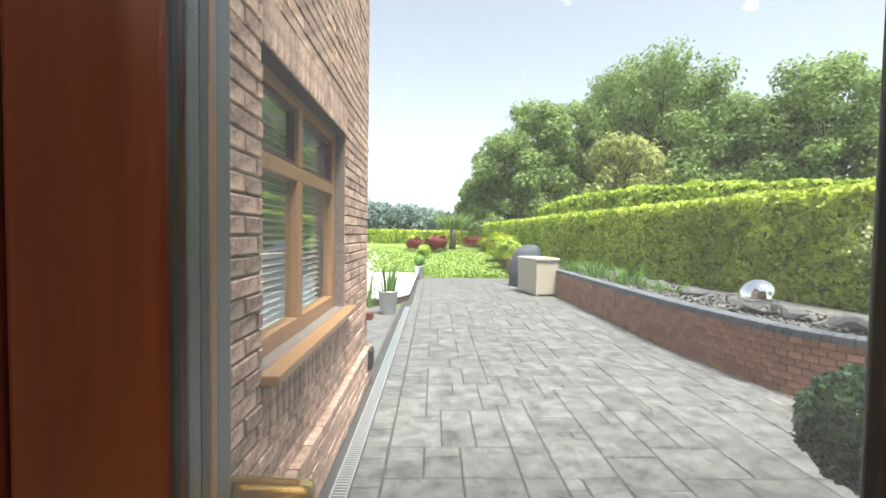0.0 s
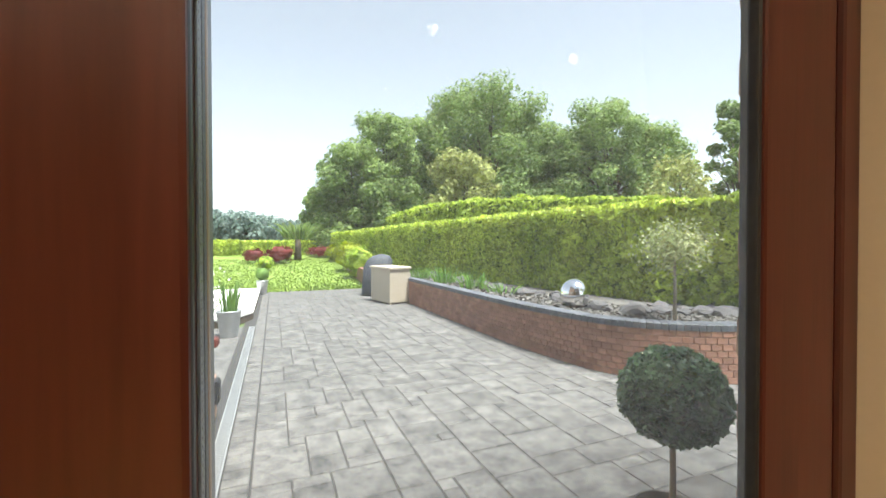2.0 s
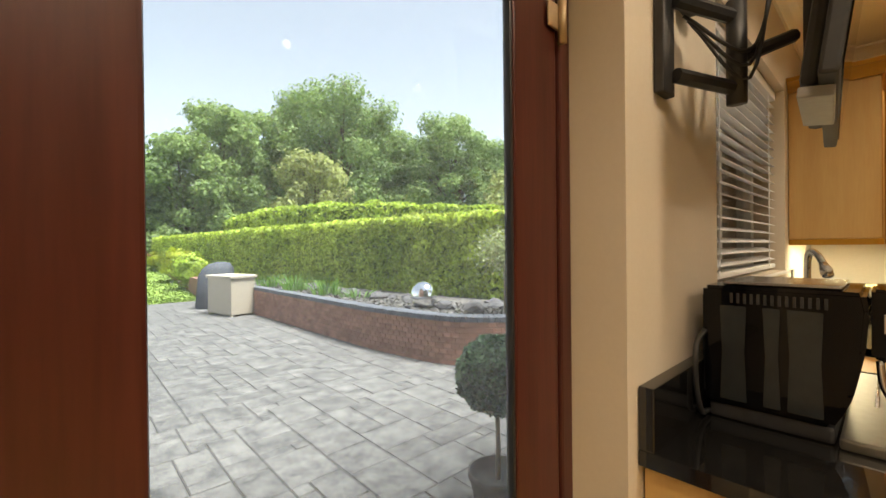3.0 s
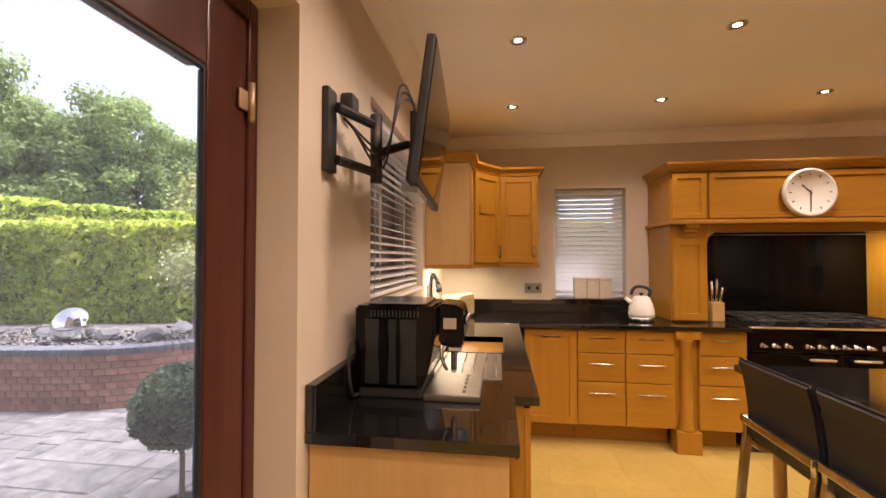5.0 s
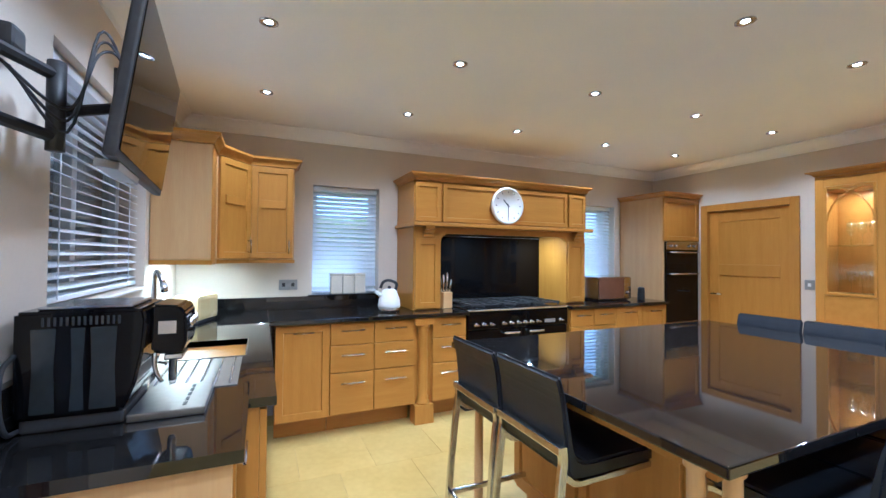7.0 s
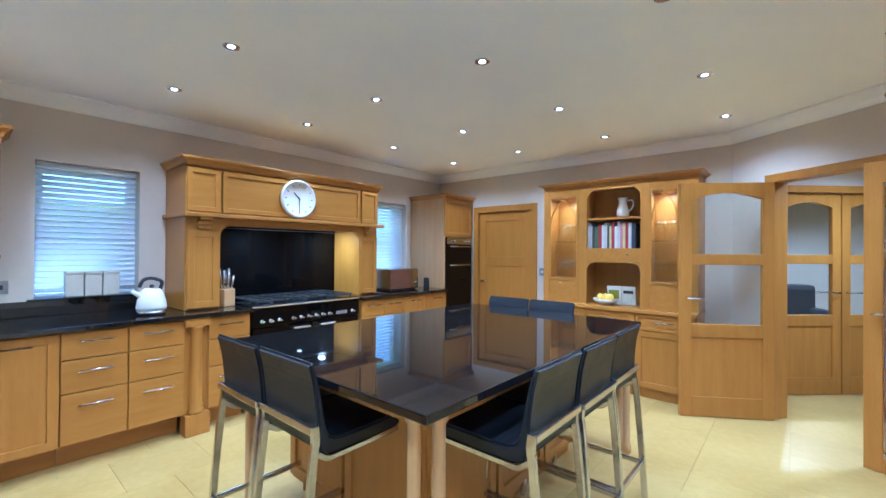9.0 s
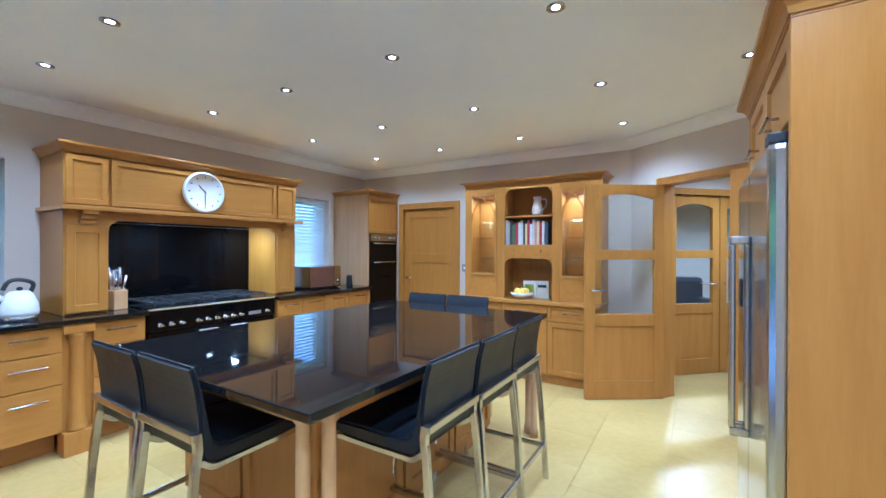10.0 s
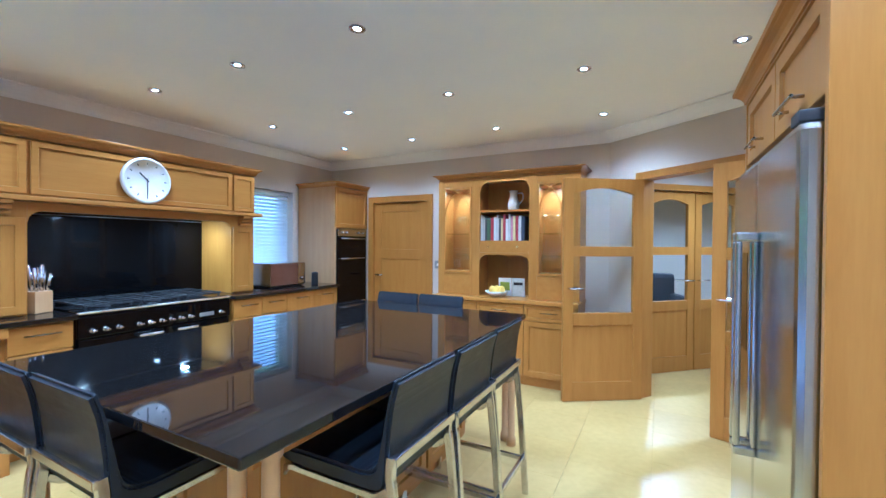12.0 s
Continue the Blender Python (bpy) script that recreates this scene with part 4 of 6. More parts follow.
# mantel over the range
man = thing("cooker_mantel", pose(0, 0, 0), "oak mantel surround over the range with shelf and cornice", "mantel")
for a, b in ((-1.745, -1.495), (-3.335, -3.105)):
    block("pilaster", (2.83, a, 0.896), (XW - 0.003, b, 1.60), OAK, man, 0.004)
    shaker("panel", (2.81, a + 0.012, 0.91), (2.8295, b - 0.012, 1.50), "-x", man)
    for k, (o, h) in enumerate(((0.03, 0.025), (0.05, 0.03), (0.075, 0.03))):
        block("corbel", (2.83 - o, (a + b) / 2 - 0.045, 1.515 + 0.03 * k), (2.829, (a + b) / 2 + 0.045, 1.513 + 0.03 * k + h), OAK, man, 0.004)
arch = [(-3.105, 1.60), (-3.105, 1.47)]
arch += [(-3.105 + 0.075 * (1 - math.cos(t)), 1.47 + 0.075 * math.sin(t)) for t in (0.4, 0.8, 1.2, 1.57)]
arch += [(-1.745 - 0.075 * (1 - math.cos(t)), 1.47 + 0.075 * math.sin(t)) for t in (1.57, 1.2, 0.8, 0.4)]
arch += [(-1.745, 1.47), (-1.745, 1.60)]
ab = prism_into(bmesh.new(), [(y, z) for y, z in arch], 2.83, 2.87)
for v in ab.verts:
    v.co = (v.co.z, v.co.x, v.co.y)
bmesh.ops.recalc_face_normals(ab, faces=ab.faces)
part("arch_board", ab, OAK_H, man)
block("shelf", (2.745, -3.375, 1.601), (XW - 0.003, -1.468, 1.632), OAK_H, man, 0.008)
block("frieze", (2.825, -3.335, 1.633), (XW - 0.003, -1.495, 1.985), OAK_H, man, 0.003)
for a, b in ((-3.327, -3.115), (-3.095, -1.755), (-1.735, -1.503)):
    shaker("panel", (2.803, a, 1.645), (2.8245, b, 1.975), "-x", man, OAK_H, 0.05)
moulding("cornice", ((2.80, XW - 0.003, -3.335, -1.495), (1, 0, 1, 1)), 1.986, 2.05, 0.045, OAK_H, man)
block("hood_soffit", (2.871, -3.16, 1.548), (XW - 0.02, -1.70, 1.56), STEEL, man, 0.002, "steel extractor underside")
GOLD = surface("mustard_glass", (0.70, 0.545, 0.008), (0.75, 0.59, 0.012), 5, 0.35, spec=0.25)
tagged(block("splashback", (XW - 0.016, -3.15, 0.90), (XW - 0.004, -1.70, 1.545), BLACKGLOSS, None, 0.002), "black gloss glass splashback behind the range", "splashback")
tagged(block("side_splashback", (2.875, -3.16, 0.897), (XW - 0.018, -3.15, 1.545), GOLD, None, 0.001), "mustard coloured side splashback in the mantel", "splashback")
tagged(block("side_splashback", (2.875, -1.70, 0.897), (XW - 0.018, -1.69, 1.545), GOLD, None, 0.001), "mustard coloured side splashback in the mantel", "splashback")

# wall clock
clk = thing("wall_clock", pose(2.80, -2.39, 1.815, 0, -90, 0), "round white wall clock with dark hands", "clock")
part("case", lathe_into(bmesh.new(), [(0.17, 0.001), (0.172, 0.012), (0.165, 0.026), (0.152, 0.030), (0.150, 0.022), (0.0, 0.022)], 48), WHITE, clk, "white clock case", True)
PRINT = surface("grey_print", (0.05, 0.05, 0.06), (0.09, 0.09, 0.1), 10, 0.6)
for k in range(12):
    a = 2 * math.pi * k / 12
    bm = box_into(bmesh.new(), (0.118, -0.004, 0.0222), (0.134, 0.004, 0.0232))
    bmesh.ops.rotate(bm, verts=bm.verts, cent=(0, 0, 0), matrix=Matrix.Rotation(a, 3, "Z"))
    part("hour_mark", bm, PRINT, clk)
for ang, ln, w in ((45, 0.075, 0.005), (180, 0.115, 0.004)):
    bm = box_into(bmesh.new(), (-0.015, -w, 0.0235), (ln, w, 0.0255), 0.0005)
    bmesh.ops.rotate(bm, verts=bm.verts, cent=(0, 0, 0), matrix=Matrix.Rotation(radians(ang), 3, "Z"))
    part("clock_hand", bm, PRINT, clk)

# range cooker
rc = thing("range_cooker", pose(2.665, -2.985, FLOOR), "black range cooker with chrome knobs, rails and gas hob", "cooker")
RW = 1.062
block("body", (0.03, 0, 0.09), (0.60, RW, 0.852), BLACKGLOSS, rc, 0.006)
block("plinth", (0.07, 0.02, 0), (0.58, RW - 0.02, 0.09), BLACKMATT, rc, 0.003)
block("hob", (0.015, 0.003, 0.853), (0.60, RW - 0.003, 0.873), BLACKGLOSS, rc, 0.005)
block("front_rail", (-0.010, 0.0, 0.853), (0.014, RW, 0.870), CHROME, rc, 0.008, "chrome front rail")
block("control_panel", (0.0, 0.004, 0.695), (0.029, RW - 0.004, 0.843), BLACKGLOSS, rc, 0.008)
for k, y in enumerate((0.09, 0.345, 0.418, 0.487, 0.556, 0.632, 0.705, 0.83, 0.905, 0.98)):
    bm = lathe_into(bmesh.new(), [(0.018, 0), (0.018, 0.005), (0.012, 0.008), (0.010, 0.030), (0.008, 0.033)], 16)
    box_into(bm, (-0.004, -0.014, 0.03), (0.004, 0.014, 0.042), 0.001)
    bmesh.ops.transform(bm, matrix=Matrix.Translation((0.001, y, 0.742)) @ Matrix.Rotation(radians(-90), 4, "Y"), verts=bm.verts)
    part("knob", bm, CHROME, rc, "chrome control knob", True)
block("clock_display", (-0.002, 0.15, 0.725), (0.0, 0.27, 0.755), GREY, rc, 0.0005)
for a, b, z0, z1 in ((0.01, 0.525, 0.33, 0.69), (0.535, 1.052, 0.11, 0.69), (0.01, 0.525, 0.11, 0.32)):
    d = block("oven_door", (0.004, a, z0), (0.0295, b, z1), BLACKGLOSS, rc, 0.008)
    m = 0.375 if a < 0.1 else 0.635
    part("handle", tube_into(bmesh.new(), [(0.004, m - 0.075, z1 - 0.03), (-0.035, m - 0.075, z1 - 0.028), (-0.042, m - 0.06, z1 - 0.028), (-0.042, m + 0.06, z1 - 0.028), (-0.035, m + 0.075, z1 - 0.028), (0.004, m + 0.075, z1 - 0.03)], 0.010), CHROME, d, "chrome oven door handle", True)
for k in range(3):
    for j in range(2):
        c = (0.17 + 0.27 * j, 0.20 + 0.33 * k)
        part("burner", lathe_into(bmesh.new(), [(0.05, 0.873), (0.05, 0.88), (0.035, 0.885), (0.035, 0.892), (0.01, 0.894)], 18, (*c, 0)), BLACKMATT, rc, "", True)
    y = 0.20 + 0.33 * k
    ps = part("pan_support", box_into(box_into(bmesh.new(), (0.05, y - 0.146, 0.895), (0.55, y - 0.134, 0.908), 0.003), (0.05, y + 0.134, 0.895), (0.55, y + 0.146, 0.908), 0.003), BLACKMATT, rc, "cast iron pan support")
    block("grid_bar", (0.05, y - 0.006, 0.8955), (0.55, y + 0.006, 0.9085), BLACKMATT, ps, 0.003)
    for xx in (0.05, 0.17, 0.30, 0.44, 0.55):
        block("grid_bar", (xx - 0.006, y - 0.133, 0.893), (xx + 0.006, y + 0.133, 0.905), BLACKMATT, ps, 0.003)
    for xx in (0.06, 0.54):
        for yy in (y - 0.13, y + 0.13):
            block("foot", (xx - 0.006, yy - 0.006, 0.8731), (xx + 0.006, yy + 0.006, 0.8945), BLACKMATT, ps, 0.002)
bg = bmesh.new()
ys = [0.05 + 0.962 * t / 12 for t in range(13)]
prof = [(y, 0.972 + 0.06 * math.sin(math.pi * (y - 0.05) / 0.962) ** 0.5) for y in ys]
prism_into(bg, [(0.05, 0.874), (1.012, 0.874), *[(y, z) for y, z in prof[::-1]]], 0.56, 0.585)
for v in bg.verts:
    v.co = (v.co.z, v.co.x, v.co.y)
bmesh.ops.recalc_face_normals(bg, faces=bg.faces)
part("splash_rail", bg, BLACKGLOSS, rc)

# tall oven housing
tall = thing("tall_oven_cabinet", pose(2.68, -4.877, FLOOR), "tall oak cabinet housing a black double oven", "cabinet")
# window light on the side is put into this paler colour
block("body", (0.022, 0, 0.1), (0.60, 0.572, 1.985), PALE_LIT_OAK, tall, 0.003)
block("plinth", (0.07, 0.01, 0), (0.58, 0.562, 0.1), OAK_H, tall, 0.002)
shaker("upper_door", (0, 0.003, 1.51), (0.0215, 0.569, 1.98), "-x", tall)
shaker("lower_door", (0, 0.003, 0.105), (0.0215, 0.569, 0.62), "-x", tall)
oven = block("double_oven", (-0.006, 0.03, 0.625), (0.0215, 0.545, 1.50), BLACKGLOSS, tall, 0.004, "black glass double oven")
block("control_strip", (-0.01, 0.03, 1.415), (-0.0062, 0.545, 1.50), STEEL, oven, 0.001)
for z in (1.385, 1.15):
    part("oven_handle", tube_into(bmesh.new(), [(-0.006, 0.07, z), (-0.04, 0.07, z), (-0.04, 0.51, z), (-0.006, 0.51, z)], 0.008), CHROME, oven, "", True)
for y in (0.10, 0.18, 0.40, 0.47):
    bm = lathe_into(bmesh.new(), [(0.014, 0), (0.012, 0.02)], 14)
    bmesh.ops.transform(bm, matrix=Matrix.Translation((-0.0101, y, 1.455)) @ Matrix.Rotation(radians(-90), 4, "Y"), verts=bm.verts)
    part("oven_knob", bm, CHROME, oven, "", True)
moulding("cornice", ((0, 0.60, 0, 0.572), (1, 0, 0, 1)), 1.986, 2.04, 0.045, OAK_H, tall)

# oak internal door in the south wall
od = thing("door_2", pose(0, 0, 0), "closed panelled oak internal door in an oak frame", "door", "", "structure")
ob_ = bmesh.new()
for lo, hi in (((2.58, YS - 0.12, FLOOR), (2.655, YS + 0.018, 1.94)), ((1.725, YS - 0.12, FLOOR), (1.80, YS + 0.018, 1.94)), ((1.80, YS - 0.12, 1.865), (2.58, YS + 0.018, 1.94))):
    box_into(ob_, lo, hi, 0.004)
part("door_frame", ob_, OAK, od)
dl = bmesh.new()
for a, b, c, d in ((1.802, 1.90, 0.035, 1.862), (2.48, 2.578, 0.035, 1.862), (1.90, 2.48, 0.035, 0.22), (1.90, 2.48, 1.17, 1.29), (1.90, 2.48, 1.75, 1.862)):
    box_into(dl, (a, YS - 0.06, c), (b, YS - 0.02, d), 0.004)
for c, d in ((0.22, 1.17), (1.29, 1.75)):
    box_into(dl, (1.90, YS - 0.05, c), (2.48, YS - 0.03, d), 0)
part("door_leaf", dl, OAK, od)
part("door_handle", tube_into(bmesh.new(), [(2.53, YS - 0.02, 0.97), (2.53, YS + 0.03, 0.97), (2.42, YS + 0.032, 0.97)], 0.009), CHROME, od, "satin lever handle", True)


def switch_plate(p, n, w, h, label):
    s = thing("socket_plate" if w > 0.1 else "switch_plate", Matrix.Translation(p) @ Matrix.Rotation(n, 4, "Z"), label, "socket" if w > 0.1 else "switch")
    block("plate", (-w / 2, -0.008, -h / 2), (w / 2, 0, h / 2), GREY, s, 0.002)
    for k in ((-0.25, 0.25) if w > 0.1 else (0,)):
        block("rocker", (k * w - 0.012, -0.012, -0.015), (k * w + 0.012, -0.0081, 0.015), BLACKMATT if w > 0.1 else WHITE, s, 0.002)


switch_plate((XW - 0.001, -0.545, 1.10), radians(-90), 0.146, 0.086, "brushed steel double wall socket above the worktop")
switch_plate((1.655, YS + 0.001, 1.12), radians(180), 0.075, 0.09, "brushed steel light switch beside the oak door")
switch_plate((2.55, YN - 0.001, 1.12), 0, 0.075, 0.09, "steel switch below the corner cabinet")

# dresser
dr = thing("dresser", pose(0, 0, 0), "oak dresser with arched niches and lit glazed cupboards", "dresser")
DX0, DX1, DY = 0.02, 1.47, -4.55
block("base_body", (DX0, YS + 0.002, FLOOR + 0.08), (1.47, -4.475, 0.80), OAK, dr, 0.003)
block("plinth", (DX0 + 0.02, YS + 0.002, FLOOR), (1.45, -4.50, FLOOR + 0.08), OAK_H, dr, 0.002)
for k in range(3):
    a, b = 0.03 + 0.478 * k, 0.03 + 0.478 * (k + 1)
    f = shaker("drawer_front", (a + 0.003, -4.4745, 0.65), (b - 0.003, -4.453, 0.795), "+y", dr, OAK_H, 0.04)
    bar_handle(f, ((a + b) / 2 - 0.08, -4.453, 0.73), ((a + b) / 2 + 0.08, -4.453, 0.73), (0, 0.025, 0))
    shaker("door", (a + 0.003, -4.4745, 0.13), (b - 0.003, -4.453, 0.644), "+y", dr)
block("worktop", (DX0 - 0.01, YS + 0.002, 0.801), (1.49, -4.43, 0.835), OAK_H, dr, 0.006)
for a, b in ((DX0, 0.165), (0.415, 0.49), (1.0, 1.09), (1.41, DX1)):
    block("upright", (a, DY - 0.03, 0.836), (b, DY, 2.01), OAK, dr, 0.003)
for x in (DX0, 0.44, 1.03, DX1 - 0.02):
    block("side", (x, YS + 0.012, 0.836), (x + 0.02, DY - 0.0305, 2.01), OAK, dr, 0.002)
block("back", (DX0, YS + 0.002, 0.836), (DX1, YS + 0.0115, 2.01), OAK, dr, 0.001)
block("top_board", (DX0, YS + 0.002, 2.011), (DX1, DY, 2.03), OAK_H, dr, 0.002)
for a, b, z0, z1 in ((0.165, 0.415, 0.836, 1.06), (1.09, 1.41, 0.836, 1.06), (0.165, 0.415, 1.945, 2.01), (1.09, 1.41, 1.945, 2.01), (0.49, 1.0, 1.275, 1.395)):
    block("rail", (a + 0.0005, DY - 0.028, z0), (b - 0.0005, DY - 0.003, z1), OAK_H, dr, 0.003)
for x in (0.6, 0.9):
    knob = part("drawer_knob", lathe_into(bmesh.new(), [(0.008, 0), (0.012, 0.02)], 12, (x, 0, 0)), BRASS, dr)
    knob.matrix_local = Matrix.Translation((0, DY - 0.003, 1.335)) @ Matrix.Rotation(radians(-90), 4, "X")
block("shelf", (0.461, YS + 0.012, 1.68), (1.029, DY - 0.035, 1.70), OAK_H, dr, 0.003)
block("shelf", (0.461, YS + 0.012, 1.375), (1.029, DY - 0.031, 1.395), OAK_H, dr, 0.003)
for x0, x1 in ((DX0 + 0.021, 0.439), (1.051, DX1 - 0.021)):
    for z in (1.06, 1.92):
        block("shelf", (x0, YS + 0.012, z), (x1, DY - 0.035, z + 0.018), OAK_H, dr, 0.002)
    gs = block("glass_shelf", (x0, YS + 0.013, 1.46), (x1, DY - 0.04, 1.466), GLASS, dr, 0)
    gs.visible_shadow = False


def arch_front(x0, x1, z_spring, z_top, rise):
    """The two spandrels and head of an arch cut in a board."""
    n, pts = 14, []
    for k in range(n + 1):
        t = math.pi * k / n
        r = min(0.09, (x1 - x0) / 2)
        if t <= math.pi / 2:
            pts.append((x1 - r + r * math.cos(t), z_spring + rise * math.sin(t)))
        else:
            pts.append((x0 + r + r * math.cos(t), z_spring + rise * math.sin(t)))
    bm = prism_into(bmesh.new(), [(x0, z_top), (x0, z_spring), *pts[::-1], (x1, z_spring), (x1, z_top)][::-1], 0, 0.024)
    for v in bm.verts:
        v.co = (v.co.x, DY - 0.028 + v.co.z, v.co.y)
    bmesh.ops.remove_doubles(bm, verts=bm.verts, dist=1e-5)
    bmesh.ops.recalc_face_normals(bm, faces=bm.faces)
    part("arch_board", bm, OAK_H, dr)


arch_front(0.4905, 0.9995, 1.88, 2.009, 0.10)
arch_front(0.4905, 0.9995, 1.17, 1.2745, 0.085)
for x0, x1 in ((0.166, 0.414), (1.091, 1.409)):
    g = bmesh.new()
    for a, b, c, d in ((x0, x0 + 0.02, 1.062, 1.943), (x1 - 0.02, x1, 1.062, 1.943), (x0 + 0.02, x1 - 0.02, 1.062, 1.085), (x0 + 0.02, x1 - 0.02, 1.925, 1.943)):
        box_into(g, (a, DY - 0.022, c), (b, DY + 0.004, d), 0.003)
    w = x1 - x0 - 0.04
    for s in (1, -1):
        pts = [((x0 + x1) / 2 + s * (w / 2 - w * math.cos(t)), DY - 0.004, 1.66 + 0.27 * math.sin(t)) for t in (0, 0.25, 0.5, 0.75, 1.0, 1.2, 1.38)]
        tube_into(g, pts, 0.008, 6)
    gd = part("glazed_door", g, OAK, dr)
    pn = block("pane", (x0 + 0.019, DY - 0.014, 1.084), (x1 - 0.019, DY - 0.011, 1.926), GLASS, gd, 0)
    pn.visible_shadow = False
    area_lamp("cabinet_lamp", ((x0 + x1) / 2, -4.72, 1.91), ((x0 + x1) / 2, -4.72, 1.0), 0.12, 0.08, 0.6, (1.0, 0.72, 0.40))
moulding("cornice", ((DX0, DX1, YS + 0.002, DY), (1, 1, 0, 1)), 2.031, 2.075, 0.05, OAK_H, dr)

# things on the dresser
jug = thing("jug", pose(0.70, -4.72, 1.70), "white china jug on the dresser shelf", "jug")
part("body", lathe_into(bmesh.new(), [(0.04, 0), (0.055, 0.02), (0.058, 0.07), (0.04, 0.13), (0.036, 0.17), (0.046, 0.20), (0.043, 0.20), (0.034, 0.17)], 24), WHITE, jug, "", True)
part("handle", tube_into(bmesh.new(), smooth_path([(-0.04, 0, 0.17), (-0.09, 0, 0.17), (-0.095, 0, 0.11), (-0.055, 0, 0.06)]), 0.007, 8), WHITE, jug, "", True)
BOOKS = [((0.72, 0.72, 0.70), "white"), ((0.10, 0.16, 0.08), "green"), ((0.70, 0.62, 0.25), "yellow"), ((0.62, 0.62, 0.60), "grey"), ((0.05, 0.06, 0.09), "navy"), ((0.35, 0.04, 0.05), "red"), ((0.08, 0.08, 0.08), "black"), ((0.55, 0.25, 0.35), "pink")]
bx, rb = 1.015, random.Random(8)
for k in range(17):
    c, nm = BOOKS[(k * 3 + k // 4) % 8]
    w, h = rb.uniform(0.02, 0.038), rb.uniform(0.21, 0.265)
    if bx - w < 0.475:
        break
    bk = thing("book", pose(bx - w / 2, -4.70, 1.395), f"{nm} upright cookery book on the dresser", "book", "cookery books")
    block("cover", (-w / 2 + 0.001, -0.08, 0), (w / 2 - 0.001, 0.085, h), surface("book_" + nm, tuple(0.85 * v for v in c), c, 20, 0.5), bk, 0.003)
    block("pages", (-w / 2 + 0.003, -0.083, 0.004), (w / 2 - 0.003, -0.0801, h - 0.004), WHITE, bk, 0)
    bx -= w + 0.001
pic = thing("recipe_book", pose(0.70, -4.70, 0.836, 14, 0, 188), "open recipe book leaning in the dresser niche", "book")
block("page", (-0.13, -0.006, 0), (-0.002, 0.006, 0.19), WHITE, pic, 0.003)
block("printed_picture", (-0.115, -0.0075, 0.06), (-0.02, -0.0062, 0.15), LIMELEAF, pic, 0.0003, "green food picture")
block("printed_bar", (0.02, -0.0075, 0.12), (0.11, -0.0062, 0.15), BLACKMATT, pic, 0.0003)
block("page", (0.002, -0.006, 0), (0.13, 0.006, 0.19), surface("printed_page", (0.5, 0.55, 0.45), (0.72, 0.74, 0.7), 14, 0.5), pic, 0.003)
bowl = thing("fruit_bowl", pose(0.82, -4.58, 0.836), "shallow glass bowl of yellow fruit", "bowl")
part("dish", lathe_into(bmesh.new(), [(0.05, 0), (0.09, 0.03), (0.12, 0.06), (0.115, 0.06), (0.085, 0.034), (0.0, 0.012)], 28), WHITE, bowl, "", True)
LEMON = surface("lemon_peel", (0.70, 0.48, 0.03), (0.80, 0.58, 0.06), 20, 0.45)
for k in range(5):
    a = 2 * math.pi * k / 5
    part("fruit", lathe_into(bmesh.new(), [(0.004, -0.045), (0.022, -0.034), (0.035, 0), (0.022, 0.034), (0.004, 0.045)], 14, (0.05 * math.cos(a), 0.05 * math.sin(a), 0.065)), LEMON, bowl, "", True)
for x0 in (0.24, 1.16):
    for j, z in enumerate((1.078, 1.466)):
        for k in range(3):
            gl = thing("wine_glass", pose(x0 + 0.07 * k, -4.70, z), "clear stemmed glass in the lit cupboard", "glass", "glasses in the dresser")
            part("bowl", lathe_into(bmesh.new(), [(0.028, 0), (0.027, 0.004), (0.004, 0.01), (0.004, 0.08), (0.026, 0.11), (0.03, 0.15), (0.026, 0.18), (0.024, 0.178), (0.026, 0.15)], 16), GLASS, gl, "", True)

# glazed oak double doors
def glazed_leaf(name, m, width, label, flip=1):
    d = thing(name, m, label, "door", "glazed double doors")
    H = 1.885
    bm = bmesh.new()
    for a, b, c, e in ((0, 0.085, 0, H), (width - 0.085, width, 0, H), (0.085, width - 0.085, 0, 0.16), (0.085, width - 0.085, 0.64, 0.745), (0.085, width - 0.085, 1.225, 1.31)):
        box_into(bm, (a, -0.02, c), (b, 0.02, e), 0.004)
    box_into(bm, (0.085, -0.008, 0.16), (width - 0.085, 0.008, 0.64), 0)
    n = 12
    arc = [(0.085 + (width - 0.17) * k / n, 1.755 + 0.05 * math.sin(math.pi * k / n)) for k in range(n + 1)]
    tmp = prism_into(bmesh.new(), [*arc, (width - 0.085, H), (0.085, H)], -0.02, 0.02)
    for v in tmp.verts:
        v.co = (v.co.x, v.co.z, v.co.y)
    bmesh.ops.recalc_face_normals(tmp, faces=tmp.faces)
    me = bpy.data.meshes.new("t")
    tmp.to_mesh(me)
    bm.from_mesh(me)
    part("stile_frame", bm, OAK, d)
    for c, e in ((0.74, 1.23), (1.305, 1.80)):
        p = block("pane", (0.083, -0.003, c), (width - 0.083, 0.003, e), GLASS, d, 0)
        p.visible_shadow = False
    x = width - 0.045
    for s in (1, -1):
        part("door_handle", tube_into(bmesh.new(), [(x, 0.02 * s, 0.955), (x, 0.06 * s, 0.955), (x - 0.11, 0.062 * s, 0.955)], 0.008), CHROME, d, "satin lever handle", True)
    return d


